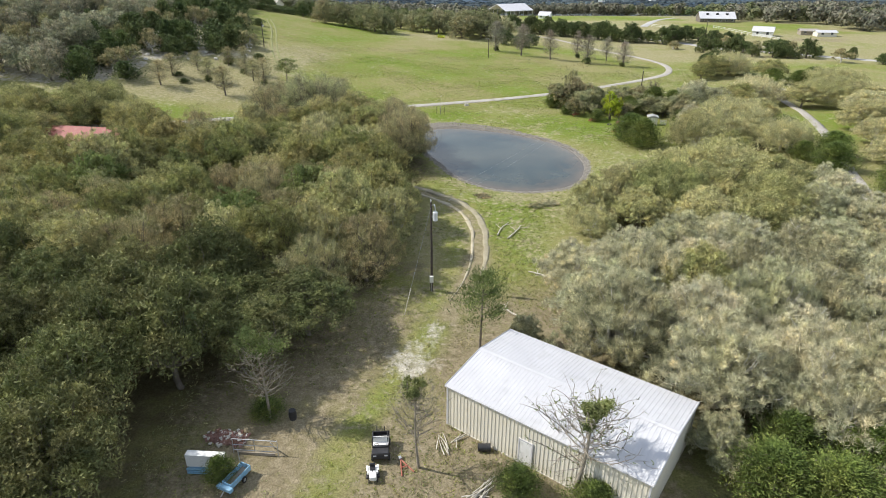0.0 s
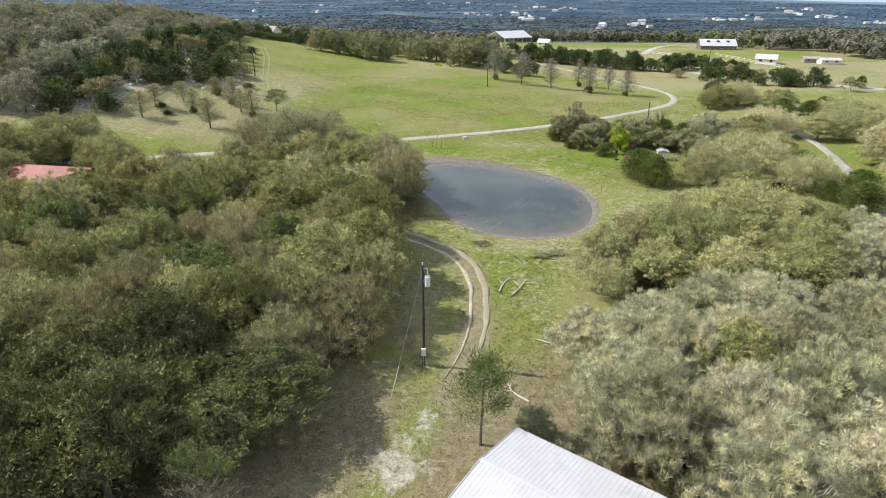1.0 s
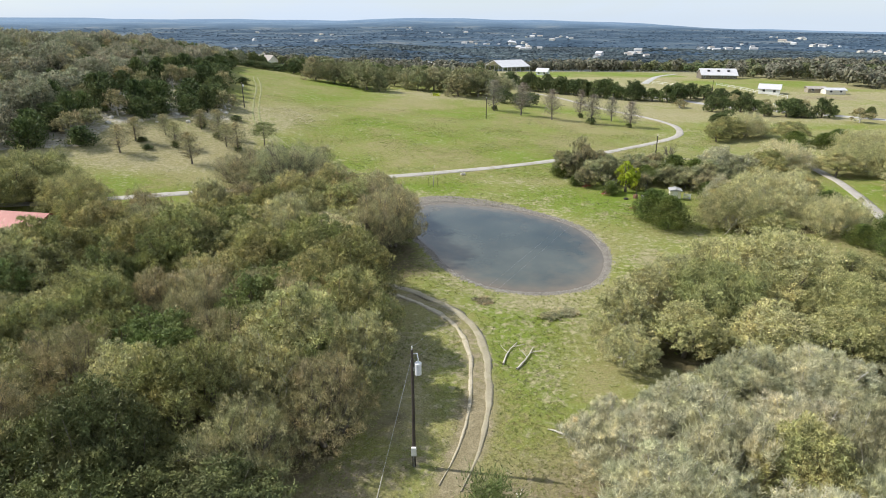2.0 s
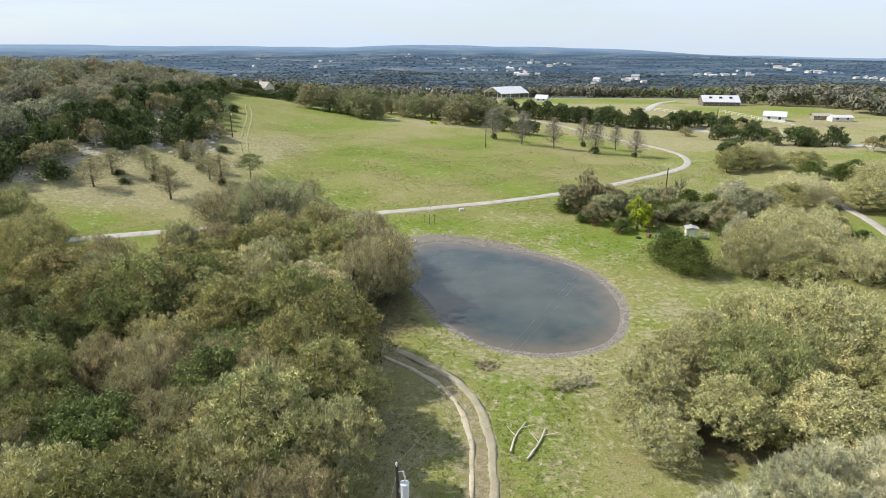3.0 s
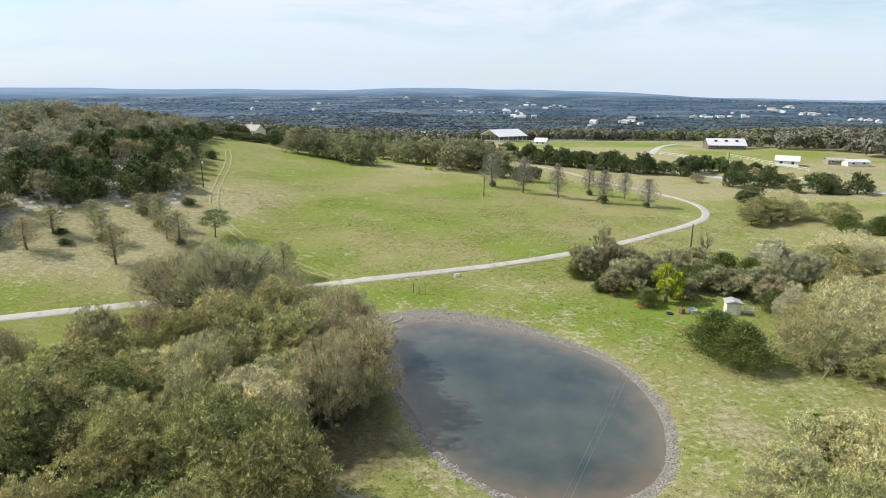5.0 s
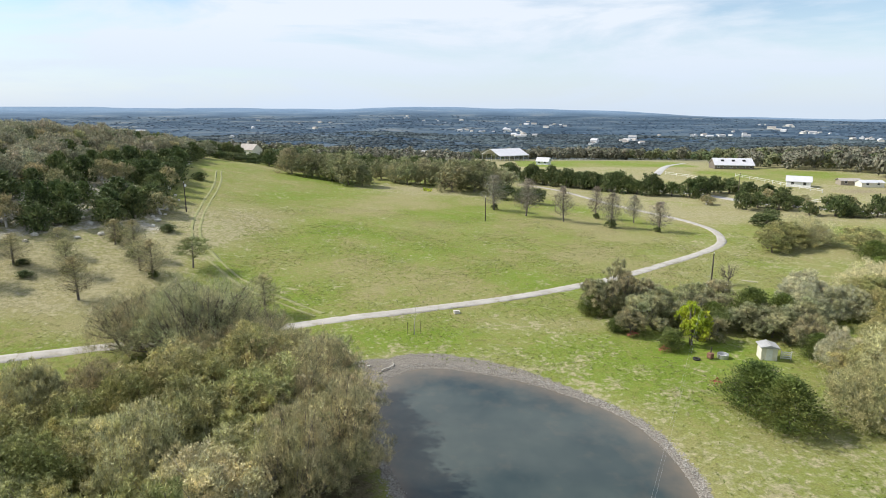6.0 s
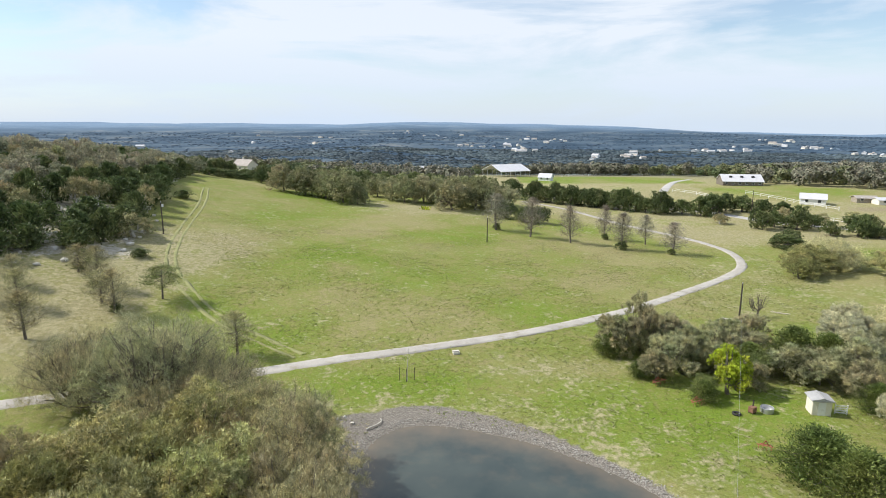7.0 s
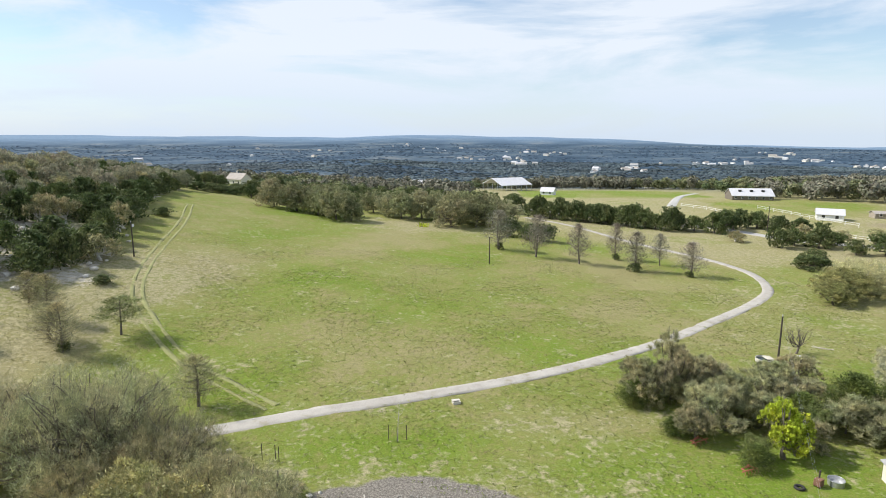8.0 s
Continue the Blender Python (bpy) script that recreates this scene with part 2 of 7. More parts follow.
# water: murky, smooth, with the faintest ripple; the silt shows through where it is shallow
WATER, wt, wb = mat("pond_water")
wcoord = coords(wt)
deep = ramp(wt, noise_of(wt, wcoord, 0.09, 4), [(0.35, (0.03, 0.046, 0.047)), (0.7, (0.07, 0.086, 0.077))])
w_at = wt.nodes.new("ShaderNodeAttribute")
w_at.attribute_name = "shallow"
w_mix = nd(wt, "ShaderNodeMath")
w_mix.operation = "MULTIPLY_ADD"
wt.links.new(noise_of(wt, wcoord, 0.5, 6), w_mix.inputs[0])
w_mix.inputs[1].default_value = 0.9
w_sub = nd(wt, "ShaderNodeMath")
w_sub.operation, w_sub.use_clamp = "SUBTRACT", True
wt.links.new(w_at.outputs["Fac"], w_mix.inputs[2])
wt.links.new(w_mix.outputs[0], w_sub.inputs[0])
w_sub.inputs[1].default_value = 0.5
wt.links.new(mixc(wt, w_sub.outputs[0], deep, (0.15, 0.12, 0.085)), wb.inputs["Base Color"])
wb.inputs["Roughness"].default_value = 0.05
wb.inputs["IOR"].default_value = 1.42
bump_of(wt, wb, noise_of(wt, wcoord, 2.2, 3), 0.04, 0.03)

# ---- the lie of the land ----


def rise(a, b, v):
    u = np.clip((np.asarray(v, float) - a) / (b - a), 0, 1)
    return u * u * (3 - 2 * u)


POND_C = (9.5, 106.5)
# the pond's reach from its centre, every 30 degrees from the east round by the north
POND_R = np.array([15.9, 15.6, 15.8, 18.6, 22.8, 16.2, 12.2, 11.4, 14.2, 18.6, 20.2, 17.6])


def pond_reach(ang):
    """Smooth closed outline of the pond."""
    u = (np.asarray(ang, float) / (2 * math.pi) % 1.0) * 12
    i = np.floor(u).astype(int) % 12
    f = u - np.floor(u)
    p0, p1, p2, p3 = POND_R[(i - 1) % 12], POND_R[i], POND_R[(i + 1) % 12], POND_R[(i + 2) % 12]
    return 0.5 * (2 * p1 + (p2 - p0) * f + (2 * p0 - 5 * p1 + 4 * p2 - p3) * f ** 2 + (3 * p1 - p0 - 3 * p2 + p3) * f ** 3)


def pond_gap(x, y):
    """Metres outside the pond's edge (negative inside)."""
    dx, dy = np.asarray(x, float) - POND_C[0], np.asarray(y, float) - POND_C[1]
    return np.hypot(dx, dy) - pond_reach(np.arctan2(dy, dx))


def land(x, y):
    """Height of the ground."""
    x, y = np.asarray(x, float), np.asarray(y, float)
    s = rise(112, 200, y)
    z = (-1.5 + np.logaddexp(0, 0.072 * (34 - x) + 1.5)) * s
    z = z + 0.07 * np.maximum(0, -32 - x) * rise(40, 110, y) + 0.05 * np.maximum(0, -60 - x) * rise(100, 170, y)
    z = np.minimum(z, 20 + 0.1 * (z - 20)) * (1 - 0.75 * rise(240, 420, y)) * (1 - rise(160, 420, -x))
    r = np.hypot(x, y)
    z = z - 30 * rise(330, 900, y) - 26 * rise(250, 900, np.abs(x)) * (1 - rise(330, 900, y))
    ridge = np.sin(x * 0.0021 + 1.0) * 4 + np.sin(x * 0.0047 + 2.1) * 3.5 + np.sin(x * 0.011) * 2.0
    z = z + rise(2600, 4500, r) * (54 + 1.25 * ridge - 84 * rise(300, 3200, x))
    g = pond_gap(x, y)
    z = z + 0.45 * np.exp(-((g - 7) / 4.0) ** 2) * rise(-96, -88, -y)
    bowl = rise(0.6, -6, g)
    z = np.where(g < 30, z * rise(-1, 14, g) - 0.25 * (1 - rise(-1, 6, g)) - 1.6 * bowl, z)
    return z


def zl(x, y):
    return float(land(x, y))


# ---- mesh helpers ----


def mesh_from(name, verts, faces, material=None, smooth=False):
    """A mesh from arrays of places and of faces that all have the same number of corners."""
    verts, faces = np.asarray(verts, np.float32), np.asarray(faces, np.int32)
    me = bpy.data.meshes.new(name)
    k = faces.shape[1]
    me.vertices.add(len(verts))
    me.vertices.foreach_set("co", verts.ravel())
    me.loops.add(faces.size)
    me.loops.foreach_set("vertex_index", faces.ravel())
    me.polygons.add(len(faces))
    me.polygons.foreach_set("loop_start", np.arange(0, faces.size, k, dtype=np.int32))
    me.polygons.foreach_set("use_smooth", np.full(len(faces), smooth))
    me.update(calc_edges=True)
    if material:
        me.materials.append(material)
    return me


def part(name, data, material, parent, label=""):
    """Links a bmesh or a mesh as one mesh object under a thing or a part."""
    if isinstance(data, bmesh.types.BMesh):
        me = bpy.data.meshes.new(name)
        data.to_mesh(me)
        data.free()
        me.materials.append(material)
    else:
        me = data
    ob = new(name, me)
    ob.parent = parent
    if label:
        tagged(ob, label)
    return ob


def thing(name, x, y, turn=0.0, z=None, scale=(1, 1, 1), **tags):
    ob = new(name)
    ob.empty_display_size = 0.3
    ob.matrix_world = pose(x, y, zl(x, y) if z is None else z, 0, 0, turn) @ Matrix.Diagonal((*scale, 1))
    return tagged(ob, **tags)


def box(bm, x0, x1, y0, y1, z0, z1, bevel=0.0):
    made = bmesh.ops.create_cube(bm, size=1, matrix=Matrix.LocRotScale(((x0 + x1) / 2, (y0 + y1) / 2, (z0 + z1) / 2), None, (x1 - x0, y1 - y0, z1 - z0)))
    if bevel:
        edges = list({e for v in made["verts"] for e in v.link_edges})
        bmesh.ops.bevel(bm, geom=edges, offset=bevel, segments=2, affect="EDGES", profile=0.6)
    return bm


def rod(bm, a, b, r, r2=None, sides=8):
    a, b = Vector(a), Vector(b)
    m = Matrix.Translation((a + b) / 2) @ (b - a).to_track_quat("Z", "Y").to_matrix().to_4x4()
    bmesh.ops.create_cone(bm, cap_ends=True, segments=sides, radius1=r, radius2=r if r2 is None else r2, depth=(b - a).length, matrix=m)
    return bm


def tube(points, radii, sides=6):
    """Places and faces of a tapered tube along a bent line."""
    pts, radii = np.asarray(points, float), np.asarray(radii, float)
    d = np.gradient(pts, axis=0)
    d /= np.linalg.norm(d, axis=1)[:, None] + 1e-9
    ref = np.array([0.31, 0.95, 0.05])
    u = np.cross(d, ref)
    u /= np.linalg.norm(u, axis=1)[:, None] + 1e-9
    v = np.cross(d, u)
    ang = np.arange(sides) * 2 * math.pi / sides
    ring = np.cos(ang)[None, :, None] * u[:, None] + np.sin(ang)[None, :, None] * v[:, None]
    verts = (pts[:, None] + ring * radii[:, None, None]).reshape(-1, 3)
    n = len(pts)
    i, j = np.meshgrid(np.arange(n - 1), np.arange(sides), indexing="ij")
    a, b = i * sides + j, i * sides + (j + 1) % sides
    return verts, np.stack([a, b, b + sides, a + sides], -1).reshape(-1, 4)


def grown(pieces):
    """Joins tubes into one mesh in which every branch is tied to the wood that it grows from."""
    vs, fs, n = [pieces[0][0]], [pieces[0][1]], len(pieces[0][0])
    for v, f in pieces[1:]:
        old = np.concatenate(vs)
        k = int(np.argmin(((old - v[0]) ** 2).sum(1)))
        k2 = k - 1 if k else 1
        fs += [f + n, np.array([[k, k2, n, n + 1]])]
        vs.append(v)
        n += len(v)
    return np.concatenate(vs), np.concatenate(fs)


# ---- trees: the kinds ----


def bent(a, b, rng, sag=0.12, n=5):
    t = np.linspace(0, 1, n)[:, None]
    a, b = np.asarray(a, float), np.asarray(b, float)
    off = rng.normal(0, sag * np.linalg.norm(b - a), 3) * (1, 1, 0.5)
    return a + (b - a) * t + off * np.sin(math.pi * t)


def blades(centres, along, across, length, width):
    """Pointed leaf sprays: at each centre a blade along one axis, as wide at its foot as the other."""
    a, c = along * length[:, None], across * width[:, None]
    v = np.stack([centres - a + c, centres + a, centres - a - c], 1).reshape(-1, 3)
    return v, np.arange(len(v)).reshape(-1, 3)


def unit(v):
    return v / (np.linalg.norm(v, axis=1)[:, None] + 1e-9)


def broad_tree(seed, height, reach, lobes, leaves, leaf, slim=0.5, twiggy=0.0, limbs=8, low=0.38, bark_r=0.22, skirt=0.3, hem=0.12, dome=0.5):
    """A spreading tree: trunk and limbs, and a crown of leaf sprays in uneven lobes. Gives the two meshes' arrays."""
    rng = np.random.default_rng(seed)
    cen, rad = [], []
    for k in range(lobes):
        ang = k * 2.399 + rng.uniform(-0.5, 0.5)
        rr = reach * math.sqrt((k + 0.6) / lobes) * rng.uniform(0.72, 0.95)
        top = height * (1 - dome * (rr / reach) ** 2.4) * rng.uniform(0.66 + 0.3 * (dome - 0.5), 1.0)
        lr = reach * rng.uniform(0.20, 0.38)
        lobe_z = max(height * low, top - lr)
        if k > lobes * 0.3 and rng.uniform() < skirt:
            lobe_z = height * rng.uniform(low, 0.6)
        cen.append((rr * math.cos(ang) * 0.86, rr * math.sin(ang) * 0.86, lobe_z))
        rad.append(lr)
    cen, rad = np.array(cen), np.array(rad)
    tubes = []
    fork = np.array([rng.normal(0, 0.2), rng.normal(0, 0.2), height * 0.22])
    tubes.append(tube(bent((0, 0, -0.3), fork, rng, 0.06), np.linspace(bark_r * 1.35, bark_r, 5), 7))
    for k in rng.permutation(lobes)[: limbs]:
        mid = fork + (cen[k] - fork) * rng.uniform(0.5, 0.7) + (0, 0, -0.1 * height)
        tubes.append(tube(np.concatenate([bent(fork, mid, rng, 0.1, 4)[:-1], bent(mid, cen[k] + (0, 0, rad[k] * 0.5), rng, 0.1, 4)]), np.linspace(bark_r * 0.7, 0.025, 7), 5))
        for _ in range(3):
            d = unit(rng.normal(0, 1, (1, 3)) + (0, 0, 0.6))[0]
            tubes.append(tube(bent(mid, cen[k] + d * rad[k] * 1.02, rng, 0.12, 4), np.linspace(bark_r * 0.3, 0.012, 4), 4))
    n = (leaves * (rad / rad.sum())).astype(int) + 1
    own = np.repeat(np.arange(lobes), n)
    d = unit(rng.normal(0, 1, (len(own), 3)) + (0, 0, 0.35))
    # every lobe is a heap of small rounded clumps, some pushed out, some sunk
    kn = 21
    knots = unit(rng.normal(0, 1, (lobes * kn, 3)) + (0, 0, 0.45)).reshape(lobes, kn, 3)
    heart = cen[:, None] + knots * (rad[:, None] * rng.uniform(0.52, 1.16, (lobes, kn)))[..., None] * (1, 1, 0.88)
    swell = rad[:, None] * rng.uniform(0.17, 0.36, (lobes, kn))
    which = rng.integers(0, kn, len(own))
    e = unit(rng.normal(0, 1, (len(own), 3)) + (0, 0, 0.35))
    loose = rng.uniform(0, 1, len(own)) < 0.06
    p = heart[own, which] + e * (swell[own, which] * rng.uniform(0.45, 1.0, len(own)) ** 0.4)[:, None] * (1, 1, 0.8)
    p = np.where(loose[:, None], cen[own] + d * (rad[own] * rng.uniform(0.6, 1.2, len(own)))[:, None], p)
    d = unit(e * 0.8 + d * 0.35)
    p = p + rng.normal(0, 0.03 * reach / 4.6, p.shape)
    p[:, 2] = np.maximum(p[:, 2], 3 * hem * hem * 8 + hem * height * rng.uniform(0.6, 1.5, len(p)))
    # leaves face outwards and up, each a little off; twigs point outwards
    face = unit(d + (0, 0, 0.15) + rng.normal(0, 0.28, p.shape))
    flat = unit(np.cross(face, rng.normal(0, 1, p.shape)))
    along = unit(flat * (1 - twiggy) + (d + (0, 0, 0.5) + rng.normal(0, 0.35, p.shape)) * twiggy)
    across = unit(np.cross(face, along))
    ln = leaf * rng.uniform(0.55, 1.5, len(p))
    return grown(tubes), blades(p, along, across, ln, ln * slim)


def cone_tree(seed, height, reach, leaves, leaf, slim, droop=0.0, bare=0.0, branches=34, low=0.15, bark_r=0.12, round_top=0.0):
    """An upright tree with a single stem: cedar, pine or cypress, by its numbers."""
    rng = np.random.default_rng(seed)
    lean = rng.normal(0, 0.02 * height, 2)
    tubes = [tube(bent((0, 0, -0.2), (lean[0], lean[1], height * 0.97), rng, 0.02, 7), np.linspace(bark_r, 0.015, 7), 6)]
    own, tip, base = [], [], []
    for k in range(branches):
        f = low + (1 - low) * (k + rng.uniform(0, 1)) / branches
        prof = (1 - f) ** (0.8 - 0.45 * round_top) * (min(1, (f - low + 0.08) / 0.22)) ** 0.6
        ln = reach * prof * rng.uniform(0.75, 1.15) * (1 + 0.35 * round_top)
        ang = k * 2.399 + rng.uniform(-0.5, 0.5)
        a = np.array([lean[0] * f, lean[1] * f, height * f * 0.95])
        b = a + (math.cos(ang) * ln, math.sin(ang) * ln, ln * (0.35 - droop) * rng.uniform(0.6, 1.4))
        tubes.append(tube(bent(a, b, rng, 0.08, 4), np.linspace(max(0.018, bark_r * 0.3 * (1 - f)), 0.008, 4), 4))
        base.append(a)
        tip.append(b)
    base, tip = np.array(base), np.array(tip)
    own = rng.integers(0, branches, leaves)
    t = rng.uniform(0.15 + 0.3 * bare, 1.06, leaves)
    span = np.linalg.norm(tip - base, axis=1)[own]
    p = base[own] + (tip - base)[own] * t[:, None] + rng.normal(0, 1, (leaves, 3)) * (0.14 * span + 0.06 * reach)[:, None] * (1, 1, 0.7)
    out = unit((tip - base)[own])
    along = unit(out * 0.8 + (0, 0, 0.6) + rng.normal(0, 0.55, p.shape))
    across = unit(np.cross(along, rng.normal(0, 1, p.shape)))
    p[:, 2] = np.maximum(p[:, 2], 0.1)
    ln = leaf * rng.uniform(0.6, 1.4, leaves)
    return grown(tubes), blades(p, along, across, ln, ln * slim)


class Kind:
    """A kind of tree: some shapes with their meshes, planted again and again."""

    def __init__(self, name, make, count, bark, leaf_material, height, reach, label, category="tree", crown_label=""):
        self.name, self.height, self.reach, self.label, self.category, self.crown_label = name, height, reach, label, category, crown_label
        self.meshes = []
        for k in range(count):
            wood, leaf = make(k)
            self.meshes.append((mesh_from("trunk", *wood, bark, True), mesh_from("crown", *leaf, leaf_material)))
        self.planted = 0

    def plant(self, x, y, height=None, reach=None, turn=None, label="", group="", z=None):
        k = self.planted
        self.planted += 1
        rng = random.Random(k * 7 + int(abs(x) * 10) + 1)
        h, r = height or self.height, reach or self.reach
        root = thing(self.name, x, y, rng.uniform(0, 360) if turn is None else turn, z=z, scale=(r / self.reach, r / self.reach, h / self.height),
                     label=label or self.label, category=self.category, group=group)
        trunk, crown = self.meshes[k % len(self.meshes)]
        part("trunk", trunk, None, root)
        part("crown", crown, None, root)
        return root


OAK = Kind("live_oak", lambda k: broad_tree(10 + k, 9.8, 5.6, 42, 48000, 0.125, 0.27, 0.72, limbs=12, low=0.28, dome=0.58), 5, BARK, OAK_LEAF, 9.8, 5.6, "grey-green live oak with a rounded dense crown in early spring")
HIGH_OAK = Kind("high_crowned_oak", lambda k: broad_tree(80 + k, 10.0, 5.4, 32, 34000, 0.108, 0.4, 0.55, limbs=16, low=0.5, skirt=0.0, hem=0.3, bark_r=0.2), 3, BARK, SHADED_LEAF, 10.0, 5.4, "deep green live oak with a high crown over bare dark trunks, darkened for shade")
SHADED_OAK = Kind("shaded_oak", lambda k: broad_tree(40 + k, 9.8, 5.2, 36, 36000, 0.108, 0.4, 0.55, limbs=12, low=0.24, dome=0.6), 3, BARK, SHADED_LEAF, 9.8, 5.2, "deep green live oak with a dense rounded crown, darkened for shade")
TAN = Kind("tan_oak", lambda k: broad_tree(20 + k, 8.5, 5.6, 40, 48000, 0.125, 0.26, 0.72, limbs=14, low=0.2, dome=0.52), 4, PALE_BARK, TAN_LEAF, 8.5, 5.6, "tan-olive live oak with a broad feathery crown")
YELLOW = Kind("yellow_oak", lambda k: broad_tree(30 + k, 8.5, 5.4, 40, 44000, 0.1, 0.4, 0.55, limbs=14, low=0.2, dome=0.52), 3, BARK, YELLOW_LEAF, 8.5, 5.4, "yellow-green live oak shedding old leaves, dense rounded crown")
BARE = Kind("bare_oak", lambda k: broad_tree(50 + k, 8.0, 5.4, 34, 52000, 0.23, 0.075, 0.85, limbs=34, low=0.2, dome=0.5), 4, PALE_BARK, GREY_TWIG, 8.0, 5.4, "leafless grey oak with a dense crown of pale twigs")
BROWN = Kind("brown_tree", lambda k: broad_tree(60 + k, 8.5, 5.6, 30, 34000, 0.16, 0.11, 0.78, limbs=24, low=0.2), 3, BARK, BROWN_TWIG, 8.5, 5.6, "leafless brown spreading tree with fine hazy twigs")
BIG_OAK = Kind("spreading_oak", lambda k: broad_tree(35 + k, 9.0, 8.6, 74, 112000, 0.125, 0.3, 0.66, limbs=26, low=0.14, dome=0.62, bark_r=0.32, skirt=0.45), 2, BARK, YELLOW_LEAF, 9.0, 8.6, "broad yellow-green live oak with a wide domed crown")
BIG_TAN = Kind("spreading_oak", lambda k: broad_tree(38 + k, 8.0, 8.6, 74, 80000, 0.13, 0.28, 0.7, limbs=22, low=0.12, dome=0.62, bark_r=0.3, skirt=0.5), 2, PALE_BARK, TAN_LEAF, 8.0, 8.6, "broad olive live oak with a wide domed crown")
GREEN = Kind("green_tree", lambda k: broad_tree(70 + k, 8.5, 4.4, 26, 17000, 0.105, 0.5, 0.4), 2, BARK, GREEN_LEAF, 8.5, 4.4, "fresh dark green leafy tree among grey oaks")
CEDAR = Kind("cedar", lambda k: cone_tree(90 + k, 4.5, 2.2, 17000, 0.088, 0.4, 0.1, 0.0, 90, 0.03, 0.1, 0.55), 4, BARK, CEDAR_LEAF, 4.5, 2.2, "dark green bushy cedar growing down to the ground")
CYPRESS_TWIG = foliage("cypress_twig", [(0.0, (0.19, 0.167, 0.134)), (0.5, (0.325, 0.293, 0.241)), (1.0, (0.493, 0.46, 0.386))], 0.2)
CYPRESS = Kind("bare_cypress", lambda k: cone_tree(110 + k, 7.0, 1.9, 2400, 0.24, 0.07, -0.3, 0.2, 52, 0.16, 0.12, 0.45), 3, BARK, CYPRESS_TWIG, 7.0, 1.9, "slender leafless brown tree with fine upright twigs")
OPEN_SAPLING = Kind("bare_sapling", lambda k: cone_tree(120 + k, 6.5, 1.9, 2600, 0.26, 0.06, -0.25, 0.2, 80, 0.16, 0.14, 0.75), 3, BARK, BROWN_TWIG, 6.5, 1.9, "slender leafless sapling in the dry grass")
PINE = Kind("young_pine", lambda k: cone_tree(130 + k, 6.5, 2.0, 5200, 0.13, 0.18, -0.15, 1.2, 20, 0.36, 0.11, 0.9), 2, BARK, PINE_LEAF, 6.5, 2.0, "thin young pine with an open tufted crown")
SHRUB = Kind("thicket_shrub", lambda k: broad_tree(140 + k, 4.6, 2.6, 15, 14000, 0.19, 0.075, 0.9, limbs=13, low=0.04, bark_r=0.06, skirt=0.7, hem=0.02), 4, BARK, SHRUB_TWIG, 4.6, 2.6, "leafless grey-brown thicket shrub by the meadow", "shrub")
FAR_OAK = Kind("field_oak", lambda k: broad_tree(150 + k, 9.0, 5.6, 36, 13000, 0.19, 0.4, 0.5, limbs=6, low=0.08, skirt=0.65, hem=0.04, dome=0.55), 4, BARK, FIELD_LEAF, 9.0, 5.6, "grey-green live oak at the far edge of the field")
FAR_BARE = Kind("hill_oak", lambda k: broad_tree(170 + k, 7.0, 3.8, 16, 2600, 0.34, 0.18, 0.7, limbs=5, low=0.1, hem=0.06), 3, PALE_BARK, BROWN_TWIG, 7.0, 3.8, "leafless grey-brown oak on the wooded hillside")
FAR_CEDAR = Kind("hill_cedar", lambda k: cone_tree(190 + k, 4.5, 2.3, 1700, 0.26, 0.42, 0.1, 0.0, 30, 0.03, 0.1, 0.7), 3, BARK, HILL_CEDAR_LEAF, 4.5, 2.3, "dark green cedar on the dry hillside")
HILL_TREE = Kind("hill_live_oak", lambda k: broad_tree(250 + k, 9.0, 5.6, 22, 5000, 0.22, 0.5, 0.4, limbs=4, low=0.1, hem=0.05), 3, BARK, HILL_LEAF, 9.0, 5.6, "brown-green oak on the wooded hill")
HEDGE = Kind("hedge_cedar", lambda k: broad_tree(270 + k, 6.5, 4.2, 26, 4200, 0.23, 0.48, 0.4, limbs=3, low=0.06, skirt=0.75, hem=0.015, dome=0.55), 3, BARK, HILL_CEDAR_LEAF, 6.5, 4.2, "dark green cedar in the hedgerow")
STRAW_BRUSH = Kind("dry_brush", lambda k: broad_tree(320 + k, 1.8, 2.0, 14, 5000, 0.26, 0.06, 0.95, limbs=6, low=0.08, bark_r=0.03, skirt=0.5, hem=0.02), 2, PALE_BARK, STRAW_TWIG, 1.8, 2.0, "pale straw-coloured dry brush by the pond", "shrub")
BIG_BROWN = Kind("spreading_bare_tree", lambda k: broad_tree(300, 10.0, 9.0, 60, 52000, 0.2, 0.075, 0.8, limbs=50, low=0.12, bark_r=0.46, skirt=0.4, dome=0.55), 1, BARK, SHRUB_TWIG, 10.0, 9.0, "large leafless spreading tree with hazy olive-brown twigs beside the gravel road")

# ---- ground, water, roads ----


def inside(poly, x, y):
    """Which of the places lie in the outline."""
    x, y = np.asarray(x, float), np.asarray(y, float)
    hit = np.zeros(x.shape, bool)
    for (x0, y0), (x1, y1) in zip(poly, poly[1:] + poly[:1]):
        if y0 == y1:
            continue
        cross = ((y0 > y) != (y1 > y)) & (x < (x1 - x0) * (y - y0) / (y1 - y0) + x0)
        hit ^= cross
    return hit


